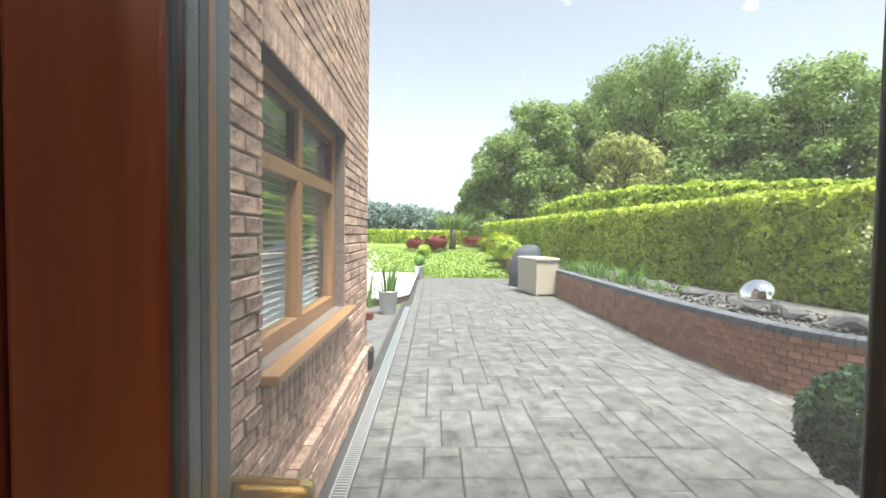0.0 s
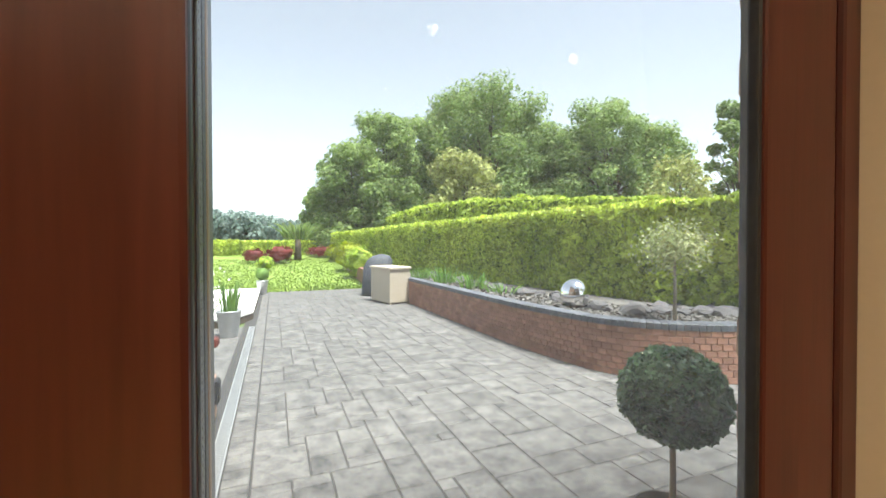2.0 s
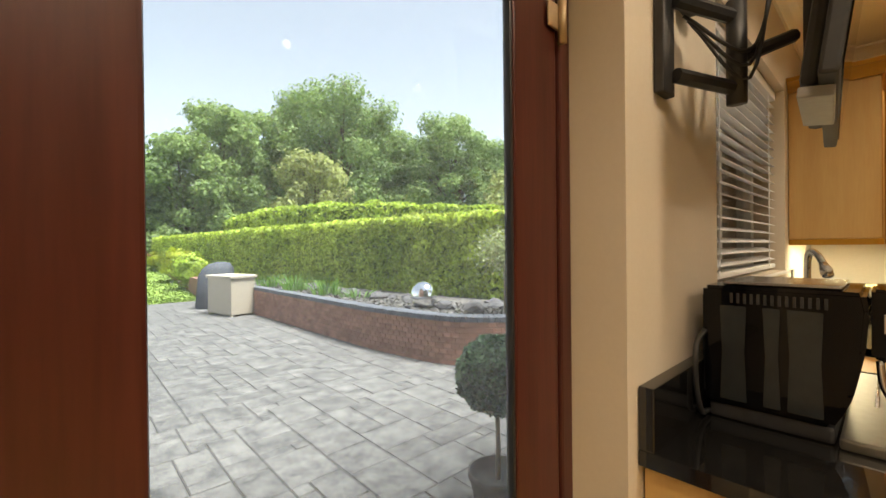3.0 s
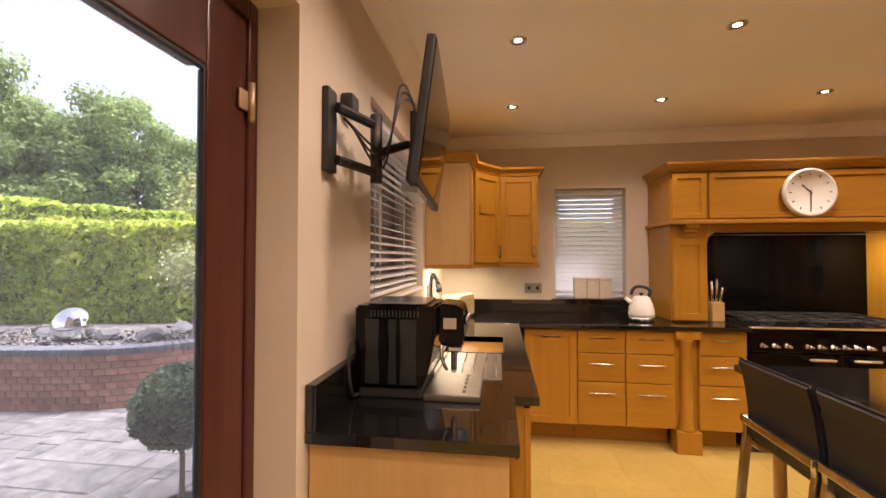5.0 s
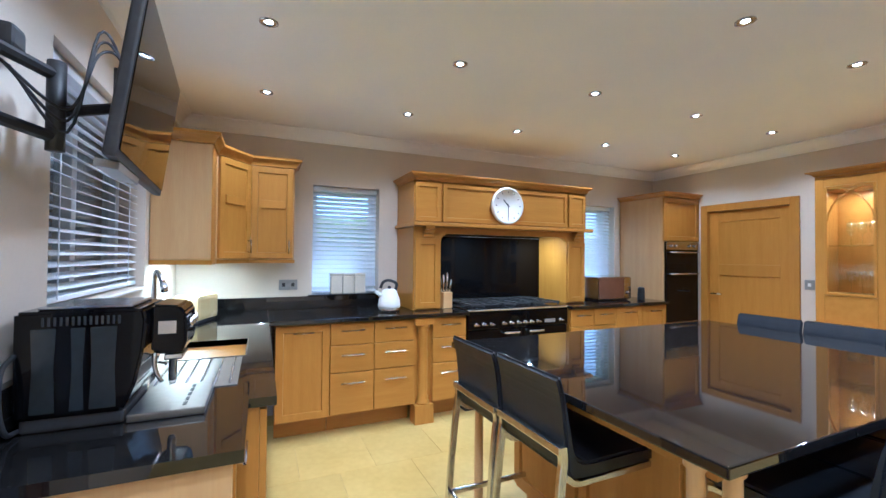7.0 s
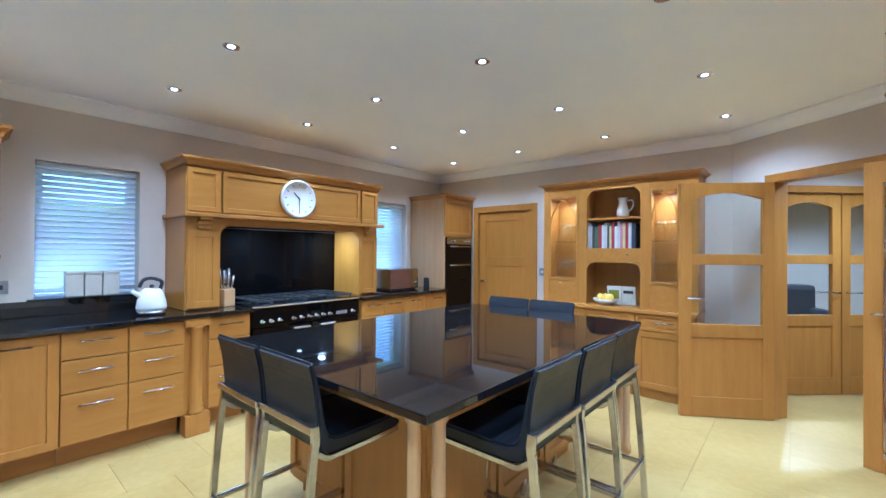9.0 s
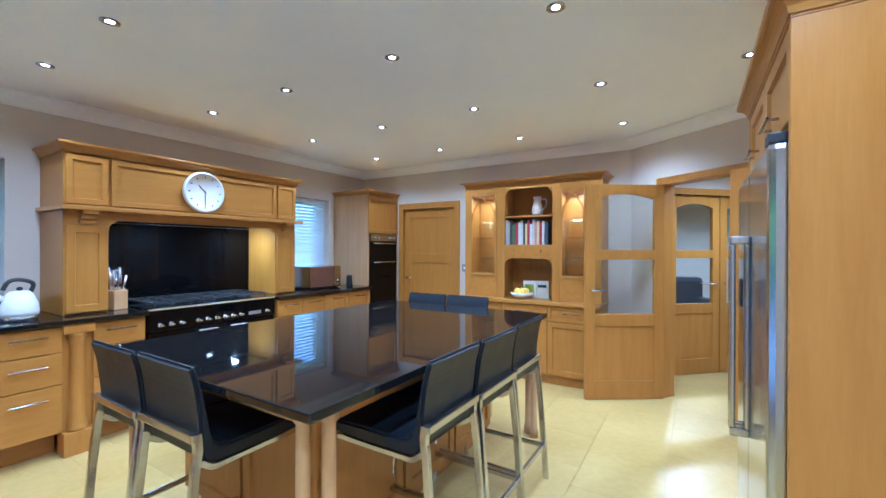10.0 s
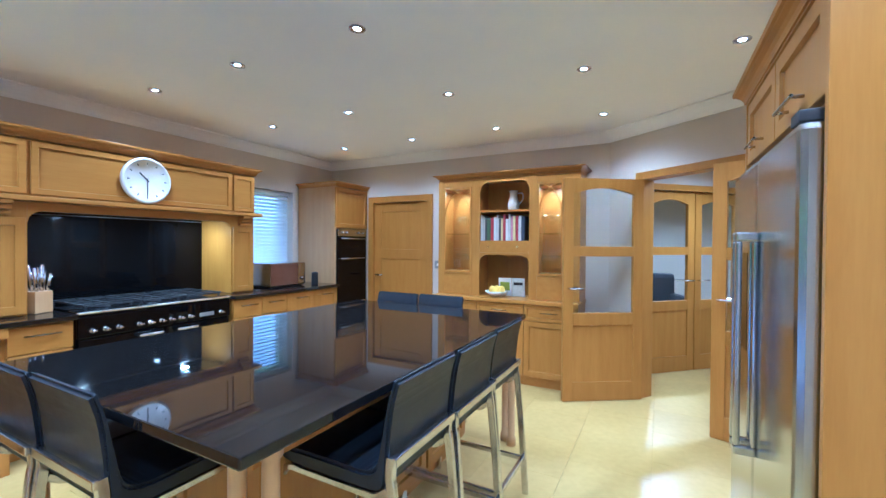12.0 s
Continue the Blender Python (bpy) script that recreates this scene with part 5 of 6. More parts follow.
AW = Vector((-0.8, 0.6, 0))
hinge_l = Vector((-0.19, YS, 0)) + AW * 0.385 + Vector((0.6, 0.8, 0)) * 0.03
glazed_leaf("glazed_door", pose(hinge_l.x, hinge_l.y, FLOOR + 0.005, 0, 0, math.degrees(math.atan2(0.39, 0.60))), 0.70, "open glazed oak door with arched top rail")
hinge_r = Vector((-0.19, YS, 0)) + AW * 1.755 + Vector((-0.6, -0.8, 0)) * 0.02
glazed_leaf("glazed_door", pose(hinge_r.x, hinge_r.y, FLOOR + 0.005, 0, 0, math.degrees(math.atan2(-0.247, 0.666))), 0.71, "glazed oak door standing a little ajar")
fr = bmesh.new()
for a, b, z0, z1 in ((0.30, 0.375, FLOOR, 1.925), (1.765, 1.84, FLOOR, 1.925), (0.30, 1.84, 1.926, 1.99)):
    box_into(fr, (a, -0.018, z0), (b, 0.125, z1), 0.004)
dfr = part("door_frame_3", fr, OAK)
dfr.matrix_world = Matrix.Translation((-0.19, YS, 0)) @ Matrix.Rotation(math.atan2(0.6, -0.8), 4, "Z")
setting(dfr, "oak door frame of the double doors", "door frame")
HW = Vector((-0.72, -0.69, 0)).normalized()
for k in range(2):
    p = Vector((-0.19, -5.05, 0)) + HW * (0.445 + 0.625 * k if not k else 1.70) + Vector((-0.69, 0.72, 0)) * -0.05
    rz = math.degrees(math.atan2(HW.y, HW.x)) + (180 if k else 0)
    glazed_leaf("hall_glazed_door", pose(p.x, p.y, FLOOR + 0.005, 0, 0, rz), 0.622, "closed glazed oak hall door")
fr = bmesh.new()
for a, b, z0, z1 in ((0.38, 0.44, FLOOR, 1.925), (1.70, 1.76, FLOOR, 1.925), (0.38, 1.76, 1.926, 1.99)):
    box_into(fr, (a, -0.015, z0), (b, 0.105, z1), 0.004)
hfr = part("door_frame_4", fr, OAK)
hfr.matrix_world = Matrix.Translation((-0.19, -5.05, 0)) @ Matrix.Rotation(math.atan2(HW.y, HW.x), 4, "Z")
setting(hfr, "oak door frame in the hall", "door frame")

# fridge and its oak housing
hs = thing("fridge_housing", pose(0, 0, 0), "tall oak housing with cupboards above the fridge", "cabinet")
block("end_panel", (WEST + 0.003, -1.905, FLOOR), (-0.937, -1.88, 1.95), OAK, hs, 0.003)
block("end_panel", (WEST + 0.003, -2.87, FLOOR), (-0.937, -2.845, 1.95), OAK, hs, 0.003)
block("cupboard", (WEST + 0.003, -2.844, 1.69), (-0.962, -1.906, 1.95), OAK, hs, 0.003)
for a, b in ((-2.842, -2.377), (-2.373, -1.908)):
    d = shaker("door", (-0.9615, a, 1.695), (-0.94, b, 1.945), "+x", hs)
    bar_handle(d, (-0.94, (a + b) / 2 - 0.09, 1.74), (-0.94, (a + b) / 2 + 0.09, 1.74), (0.03, 0, 0))
moulding("cornice", ((WEST + 0.003, -0.937, -2.87, -1.88), (0, 1, 1, 1)), 1.951, 2.02, 0.045, OAK_H, hs)
fg = thing("fridge_freezer", pose(-0.918, -2.375, FLOOR), "stainless steel american style fridge freezer with framed handles", "fridge")
block("body", (-0.70, -0.462, 0.02), (-0.05, 0.462, 1.62), STEEL, fg, 0.004)
for s in (1, -1):
    d = block("fridge_door", (-0.048, 0.004 if s > 0 else -0.46, 0.05), (0.022, 0.46 if s > 0 else -0.004, 1.61), STEEL, fg, 0.018, "curved stainless steel fridge door")
    hb = bmesh.new()
    y = 0.035 * s
    for lo, hi in (((0.022, y - 0.012, 0.645), (0.082, y + 0.012, 0.675)), ((0.022, y - 0.012, 1.34), (0.082, y + 0.012, 1.37)), ((0.064, y - 0.014, 0.675), (0.082, y + 0.014, 1.34)), ((0.022, y - 0.012, 0.675), (0.036, y + 0.012, 1.34))):
        box_into(hb, lo, hi, 0.006)
    part("handle", hb, STEEL, d, "framed satin steel handle")
block("hinge_cover", (-0.03, 0.38, 1.6105), (0.02, 0.45, 1.64), BLACKMATT, fg, 0.004)
block("grille", (-0.04, -0.455, 0.0), (0.0, 0.455, 0.049), BLACKMATT, fg, 0.003)
dp = block("water_dispenser", (0.0221, -0.30, 0.95), (0.026, -0.12, 1.30), BLACKGLOSS, fg, 0.003, "black water dispenser panel")

# island
isl = thing("kitchen_island", pose(0, 0, 0), "oak island with polished black granite breakfast top", "island")
block("worktop", (0.163, -3.36, 0.866), (1.585, -1.268, 0.896), GRANITE, isl, 0.005)
block("body", (0.50, -3.12, FLOOR + 0.08), (1.49, -1.62, 0.865), OAK, isl, 0.003)
block("plinth", (0.54, -3.08, FLOOR), (1.45, -1.66, FLOOR + 0.08), OAK_H, isl, 0.002)
for k in range(3):
    a, b = -3.11 + 0.495 * k, -3.11 + 0.495 * (k + 1)
    shaker("panel", (0.479, a + 0.01, 0.14), (0.4995, b - 0.01, 0.85), "-x", isl)
for k in range(2):
    a, b = 0.51 + 0.49 * k, 0.51 + 0.49 * (k + 1)
    shaker("panel", (a + 0.01, -1.6195, 0.14), (b - 0.01, -1.598, 0.85), "+y", isl)
prof = [(0.03, 0), (0.03, 0.05), (0.023, 0.06), (0.022, 0.78), (0.03, 0.79), (0.03, 0.835)]
for x, y in ((0.30, -1.36), (0.24, -1.41), (0.30, -3.36), (0.24, -3.31), (1.46, -1.37), (1.46, -3.35)):
    part("leg", lathe_into(bmesh.new(), prof, 20, (x, y, FLOOR)), PALE_LIT_OAK, isl, "turned pale oak corner post", True)
block("apron", (0.25, -1.385, 0.80), (1.46, -1.365, 0.8655), OAK_H, isl, 0.002)
block("apron", (0.25, -3.36, 0.80), (0.27, -1.386, 0.8655), OAK_H, isl, 0.002)

# bar stools
def bar_stool(m):
    s = thing("bar_stool", m, "black leather bar stool with satin chrome frame", "stool", "stools round the island")
    under = smooth_path([(0.222, 0.622, 0), (0.19, 0.604, 0), (0.05, 0.600, 0), (-0.10, 0.600, 0), (-0.165, 0.604, 0), (-0.198, 0.625, 0), (-0.208, 0.67, 0), (-0.214, 0.76, 0), (-0.226, 0.86, 0), (-0.246, 0.935, 0)], 3)
    over = smooth_path([(-0.228, 0.944, 0), (-0.204, 0.86, 0), (-0.186, 0.76, 0), (-0.172, 0.69, 0), (-0.150, 0.662, 0), (-0.10, 0.652, 0), (0.05, 0.654, 0), (0.18, 0.650, 0), (0.218, 0.638, 0)], 3)
    bm = prism_into(bmesh.new(), [(p.x, p.y) for p in (*under, *over)][::-1], -0.19, 0.19, 0.009)
    for v in bm.verts:
        v.co = (v.co.z, v.co.x, v.co.y)
        if v.co.z > 0.70:
            v.co.y -= 0.016 * (1 - (v.co.x / 0.19) ** 2) * min(1.0, (v.co.z - 0.70) / 0.12)
    bmesh.ops.recalc_face_normals(bm, faces=bm.faces)
    seat = part("seat", bm, LEATHER, s, "continuous black leather seat and back")
    part("seam", tube_into(bmesh.new(), [(-0.188, -0.148, 0.6645), (0.188, -0.148, 0.6645)], 0.003, 6), LEATHER, seat)
    for sx in (-0.178, 0.178):
        path = smooth_path([(sx * 1.06, -0.268, 0.0), (sx * 1.03, -0.245, 0.35), (sx, -0.222, 0.60), (sx, -0.214, 0.66), (sx, -0.219, 0.715)], 4)
        part("leg", bar_into(bmesh.new(), path, 0.0105, 0.015), CHROME, s)
        path = smooth_path([(sx, -0.207, 0.618), (sx, -0.165, 0.590), (sx, -0.10, 0.588), (sx, 0.10, 0.588), (sx, 0.18, 0.588), (sx, 0.215, 0.565), (sx, 0.226, 0.50), (sx * 1.03, 0.238, 0.3), (sx * 1.06, 0.255, 0.0)], 5)
        part("leg", bar_into(bmesh.new(), path, 0.0105, 0.011), CHROME, s)
        part("stretcher", bar_into(bmesh.new(), [(sx * 1.03, -0.250, 0.19), (sx * 1.03, 0.242, 0.19)], 0.008, 0.012), CHROME, s)
    part("back_rail", box_into(bmesh.new(), (-0.188, -0.240, 0.690), (0.188, -0.224, 0.718), 0.004), CHROME, s)
    part("footrest", box_into(bmesh.new(), (-0.182, 0.231, 0.225), (0.182, 0.250, 0.25), 0.004), CHROME, s)
    part("stretcher", box_into(bmesh.new(), (-0.182, -0.262, 0.178), (0.182, -0.244, 0.202), 0.004), CHROME, s)
    return s


st = bar_stool(pose(1.21, -1.43, FLOOR, 0, 0, 180))
for x, y, rz in ((0.825, -1.44, 180), (0.27, -1.845, -90), (0.26, -2.235, -90), (0.27, -2.645, -90), (1.22, -3.19, 0), (0.84, -3.20, 0)):
    copy_thing(st, pose(x, y, FLOOR, 0, 0, rz))

# television on its arm
tv = thing("television", pose(1.125, -0.028, 1.785, 7.5, 0, 4), "thin black flat television on a swing-arm wall bracket", "television")
block("case", (-0.365, 0.0, -0.215), (0.365, 0.028, 0.215), BLACKMATT, tv, 0.006)
block("screen", (-0.355, -0.003, -0.195), (0.355, -0.0002, 0.207), BLACKGLOSS, tv, 0.0005, "dark glossy screen")
block("back_box", (-0.22, 0.0285, -0.19), (0.22, 0.062, 0.04), BLACKMATT, tv, 0.012)
block("connector_panel", (-0.30, 0.004, -0.235), (-0.05, 0.055, -0.2155), GREY, tv, 0.003)
tb = thing("tv_bracket", pose(0.80, YN, 1.74), "black steel articulated television wall bracket", "bracket")
block("wall_plate", (-0.045, -0.022, -0.125), (0.02, -0.001, 0.125), BLACKMATT, tb, 0.004)
for z in (-0.085, 0.075):
    part("arm", tube_into(bmesh.new(), [(0.0, -0.03, z), (0.15, -0.10, z - 0.01)], 0.016, 8), BLACKMATT, tb)
part("elbow", lathe_into(bmesh.new(), [(0.02, -0.13), (0.02, 0.10)], 14, (0.155, -0.105, 0)), BLACKMATT, tb, "", True)
part("arm", tube_into(bmesh.new(), [(0.155, -0.105, -0.03), (0.27, -0.19, 0.03)], 0.015, 8), BLACKMATT, tb)
block("cable_box", (0.09, -0.045, 0.10), (0.16, -0.001, 0.16), BLACKMATT, tb, 0.012)
block("mount_plate", (0.18, -0.232, -0.15), (0.42, -0.215, 0.12), BLACKMATT, tb, 0.003)
for k in range(3):
    part("cable", tube_into(bmesh.new(), smooth_path([(0.05 + 0.03 * k, -0.03, 0.06), (0.15, -0.13, -0.02 - 0.03 * k), (0.22, -0.17, 0.16 + 0.03 * k), (0.26, -0.21, 0.17), (0.28, -0.22, 0.05)]), 0.004, 6), BLACKMATT, tb, "", True)

# coffee machine, toaster, kettle, knife block, microwave, canisters
cm = thing("coffee_machine", pose(0.94, 0.215, 0.896), "black bean-to-cup coffee machine with chrome drip tray", "coffee machine")
def side_profile(name, outline, x0, x1, material, bevel, label=""):
    """A moulded shell: an outline of (y, z) drawn across from x0 to x1."""
    bm = prism_into(bmesh.new(), outline, x0, x1, bevel)
    for v in bm.verts:
        v.co = (v.co.z, v.co.x, v.co.y)
    bmesh.ops.recalc_face_normals(bm, faces=bm.faces)
    return part(name, bm, material, cm, label)


side_profile("body", [(0.0, 0.035), (0.005, 0.16), (0.005, 0.305), (-0.262, 0.305), (-0.268, 0.27), (-0.262, 0.19), (-0.245, 0.10), (-0.225, 0.05), (-0.215, 0.035)], 0.0, 0.28, BLACKGLOSS, 0.008)
block("base", (0.012, -0.22, 0.0), (0.27, -0.005, 0.0345), BLACKMATT, cm, 0.008)
# lighter grey flutes imitate the vertical reflections on the glossy side
SIDEGLEAM = surface("side_reflection_grey", (0.013, 0.016, 0.018), (0.022, 0.026, 0.028), 9, 0.2)
for a, b in ((-0.080, -0.030), (-0.138, -0.108), (-0.205, -0.148)):
    side_profile("side_flute", [(b, 0.05), (b - 0.004, 0.16), (b, 0.262), (a, 0.262), (a + 0.004, 0.16), (a, 0.05)], -0.004, -0.0002, SIDEGLEAM, 0.0015, "grey vertical flute painted as a reflection")
for k in range(14):
    block("vent_slot", (-0.003, -0.055 - 0.012 * k, 0.268), (-0.0002, -0.050 - 0.012 * k, 0.29), BLACKMATT, cm, 0.0004)
side_profile("group_head", [(-0.2685, 0.31), (-0.335, 0.305), (-0.352, 0.285), (-0.356, 0.20), (-0.345, 0.17), (-0.30, 0.165), (-0.2685, 0.175)], 0.05, 0.23, BLACKGLOSS, 0.006)
block("chrome_band", (0.046, -0.33, 0.225), (0.0495, -0.285, 0.262), CHROME, cm, 0.001)
for x in (0.09, 0.14, 0.19):
    kn = part("button", lathe_into(bmesh.new(), [(0.015, 0), (0.014, 0.008), (0.009, 0.010)], 14), CHROME, cm, "chrome button", True)
    kn.matrix_local = Matrix.Translation((x, -0.3562, 0.25)) @ Matrix.Rotation(radians(90), 4, "X")
part("spout", lathe_into(bmesh.new(), [(0.008, 0), (0.011, 0.012), (0.011, 0.085), (0.014, 0.09), (0.014, 0.105)], 14, (0.08, -0.318, 0.075)), CHROME, cm, "", True)
block("spout_arm", (0.045, -0.345, 0.150), (0.16, -0.30, 0.166), CHROME, cm, 0.005)
part("steam_wand", tube_into(bmesh.new(), smooth_path([(0.035, -0.28, 0.175), (0.028, -0.285, 0.13), (0.03, -0.30, 0.095)]), 0.006, 8), CHROME, cm, "", True)
block("drip_tray", (0.0, -0.41, 0.0), (0.27, -0.226, 0.022), DRAINSTEEL, cm, 0.005, "steel drip tray")
for k in range(5):
    block("tray_slot", (0.03 + 0.045 * k, -0.36, 0.0222), (0.06 + 0.045 * k, -0.35, 0.0232), BLACKMATT, cm, 0.0003)
block("cup_warmer", (0.03, -0.23, 0.3055), (0.25, -0.03, 0.314), STEEL, cm, 0.003)
block("water_tank", (0.03, 0.0055, 0.05), (0.24, 0.013, 0.28), BLACKMATT, cm, 0.003)
part("power_cable", tube_into(bmesh.new(), smooth_path([(0.0, 0.0, 0.20), (-0.035, 0.008, 0.17), (-0.05, 0.005, 0.09), (-0.03, 0.0, 0.02), (0.02, -0.002, 0.008)]), 0.006, 8), BLACKMATT, cm, "", True)

ts = thing("toaster", pose(2.83, 0.06, 0.896, 0, 0, -20), "cream enamel two-slot toaster with chrome ends", "toaster")
block("body", (-0.15, -0.085, 0.015), (0.13, 0.085, 0.185), CREAM, ts, 0.03)
block("end_panel", (0.1305, -0.07, 0.02), (0.142, 0.07, 0.165), STEEL, ts, 0.012)
block("dial", (0.1425, -0.04, 0.06), (0.147, 0.04, 0.13), BLACKMATT, ts, 0.006)
block("lever", (0.1425, -0.012, 0.14), (0.165, 0.012, 0.15), BLACKMATT, ts, 0.003)
for y in (-0.03, 0.03):
    block("slot", (-0.11, y - 0.014, 0.1845), (0.09, y + 0.014, 0.1865), BLACKMATT, ts, 0.0005)
block("foot", (-0.12, -0.07, 0.0), (0.11, 0.07, 0.0148), BLACKMATT, ts, 0.003)

kt = thing("kettle", pose(2.86, -1.30, 0.896), "white dome kettle with black handle and steel base", "kettle")
part("body", lathe_into(bmesh.new(), [(0.088, 0.032), (0.092, 0.05), (0.085, 0.10), (0.06, 0.165), (0.045, 0.18), (0.0, 0.186)], 32), WHITE, kt, "", True)
part("base", lathe_into(bmesh.new(), [(0.085, 0), (0.09, 0.01), (0.09, 0.031), (0.08, 0.0318)], 32), STEEL, kt, "steel kettle base", True)
part("lid_knob", lathe_into(bmesh.new(), [(0.012, 0.185), (0.016, 0.20), (0.008, 0.208)], 14), BLACKMATT, kt, "", True)
part("handle", tube_into(bmesh.new(), smooth_path([(0.0, -0.05, 0.17), (0.0, -0.06, 0.225), (0.0, 0.0, 0.252), (0.0, 0.05, 0.24), (0.0, 0.075, 0.19)]), 0.012, 10), BLACKMATT, kt, "black handle", True)
part("spout", tube_into(bmesh.new(), [(0, 0.05, 0.12), (0, 0.115, 0.165)], [0.022, 0.012], 12), WHITE, kt, "", True)

kb = thing("knife_block", pose(2.92, -1.82, 0.896, 0, 0, 15), "pale wooden knife block full of knives", "knife block")
bm = box_into(bmesh.new(), (-0.055, -0.05, 0.0), (0.055, 0.05, 0.14), 0.006)
part("block", bm, PALE_LIT_OAK, kb)
for k in range(9):
    a, b = -0.035 + 0.035 * (k % 3), -0.03 + 0.03 * (k // 3)
    part("knife_handle", tube_into(bmesh.new(), [(a, b, 0.135), (a * 1.5 + 0.01, b * 1.5, 0.25 + 0.02 * (k % 4))], 0.009, 8), STEEL, kb, "steel knife handle", True)

mw = thing("microwave", pose(2.87, -4.02, 0.896), "stainless steel microwave on the worktop", "microwave")
block("body", (0.0, 0, 0.01), (0.36, 0.46, 0.25), STEEL, mw, 0.008)
block("door", (-0.012, 0.11, 0.02), (-0.0005, 0.455, 0.24), surface("dark_bronze_glass", (0.10, 0.045, 0.02), (0.14, 0.06, 0.03), 4, 0.12), mw, 0.003, "dark mirrored door")
block("control_panel", (-0.012, 0.005, 0.02), (-0.0005, 0.105, 0.24), STEEL, mw, 0.003)
mw_dial = part("dial", lathe_into(bmesh.new(), [(0.02, 0), (0.018, 0.018)], 16), CHROME, mw, "", True)
mw_dial.matrix_local = Matrix.Translation((-0.012, 0.055, 0.08)) @ Matrix.Rotation(radians(-90), 4, "Y")
block("foot", (0.02, 0.02, 0.0), (0.34, 0.44, 0.0098), BLACKMATT, mw, 0.002)
pp = thing("pepper_mill", pose(2.80, -4.10, 0.896), "dark canister beside the microwave", "canister")
part("body", lathe_into(bmesh.new(), [(0.035, 0), (0.037, 0.01), (0.034, 0.12), (0.036, 0.13), (0.02, 0.14)], 18), BLACKMATT, pp, "", True)

CANISTER = surface("stone_enamel", (0.58, 0.54, 0.44), (0.66, 0.62, 0.52), 8, 0.4)
for k in range(3):
    cn = thing("canister", pose(3.325, -0.945 - 0.103 * k, 1.0125), "square stone-coloured storage canister on the ledge", "canister", "canisters on the ledge")
    block("body", (-0.045, -0.049, 0), (0.05, 0.049, 0.155), CANISTER, cn, 0.008)
    block("lid", (-0.047, -0.050, 0.1555), (0.052, 0.050, 0.178), CANISTER, cn, 0.006)

# armchair seen through the glazed hall doors
CHARCOAL = surface("charcoal_fabric", (0.02, 0.02, 0.022), (0.045, 0.045, 0.05), 12, 0.9, bump=0.3)
ac = thing("armchair", pose(-0.55, -7.1, FLOOR, 0, 0, 20), "dark charcoal fabric armchair in the room beyond", "armchair")
block("seat", (-0.32, -0.35, 0.12), (0.32, 0.38, 0.44), CHARCOAL, ac, 0.05)
block("backrest", (-0.42, -0.52, 0.12), (0.42, -0.351, 0.92), CHARCOAL, ac, 0.06)
for sx in (-1, 1):
    block("arm", (min(sx * 0.321, sx * 0.45), -0.35, 0.12), (max(sx * 0.321, sx * 0.45), 0.36, 0.64), CHARCOAL, ac, 0.05)
    for y in (-0.42, 0.28):
        block("leg", (sx * 0.36 - 0.02, y, 0.0), (sx * 0.36 + 0.02, y + 0.04, 0.121), BLACKMATT, ac, 0.004)

# recessed ceiling lights
base_light = None
# the last position is an assumed fixture for the added hall lamp
for x, y in [*LIGHTS, (-1.5, -5.0)]:
    if base_light is None:
        base_light = thing("ceiling_light", pose(x, y, CEIL), "recessed satin chrome ceiling downlight, switched on", "ceiling light", "ceiling downlights")
        part("rim", lathe_into(bmesh.new(), [(0.042, -0.001), (0.042, -0.005), (0.028, -0.007), (0.018, -0.002)], 24), CHROME, base_light, "", True)
        part("lens", lathe_into(bmesh.new(), [(0.018, -0.003), (0.0, -0.003)], 20), LAMPGLOW, base_light, "glowing lens")
    else:
        copy_thing(base_light, pose(x, y, CEIL))

# ---- outdoors: the house wing with its window ----
WX = -0.60
HOLE = (1.735, 3.28, 0.66, 1.985)
wing = wall_with_openings("wall_wing", "x", WX - 0.32, 0.308, 0.46, 4.325, GROUND, 6.6, [HOLE], MORTAR, "rustic brown brick wing of the house beside the patio")
setting(block("wall_wing_end", (-5.0, 4.02, GROUND), (WX - 0.321, 4.325, 6.6), MORTAR, None, 0), "end wall of the brick wing", "wall")
setting(block("wall_wing_roof", (-5.0, 0.46, 6.6), (WX + 0.3, 4.6, 6.75), BARK, None, 0), "dark eaves of the brick wing", "roof")
outer_r = setting(block("wall_north_outer", (0.695, YN + 0.192, GROUND), (XW + 0.3, 0.549, 5.2), MORTAR, None, 0), "brick outer leaf of the kitchen wall", "wall")
setting(block("wall_north_outer_left", (WX - 0.3, YN + 0.192, GROUND), (-0.29, 0.459, 5.2), MORTAR, None, 0), "brick outer leaf beside the garden door", "wall")
setting(block("wall_north_lintel", (-0.289, YN + 0.192, 2.02), (0.694, 0.549, 5.2), MORTAR, None, 0), "brick over the garden door", "wall")
room = setting(block("wall_wing_inner", (-3.2, 0.5, 0.2), (-3.1, 4.0, 2.6), PLASTER, None, 0), "pale inner wall of the wing room", "wall")

hw = thing("window_4", pose(0, 0, 0), "golden oak framed window with four panes and white blind", "window", "", "structure")
y0, y1, z0, z1 = HOLE
fr = bmesh.new()
for a, b, c, d in ((y0, y0 + 0.06, z0, z1), (y1 - 0.06, y1, z0, z1), (y0 + 0.06, y1 - 0.06, z0, z0 + 0.09), (y0 + 0.06, y1 - 0.06, z1 - 0.06, z1), (y0 + 0.06, y1 - 0.06, 1.52, 1.60)):
    box_into(fr, (WX - 0.16, a, c), (WX - 0.085, b, d), 0.008)
for c, d in ((z0 + 0.09, 1.52), (1.60, z1 - 0.06)):
    box_into(fr, (WX - 0.158, 2.42, c), (WX - 0.083, 2.50, d), 0.008)
part("window_frame", fr, GOLDEN, hw)
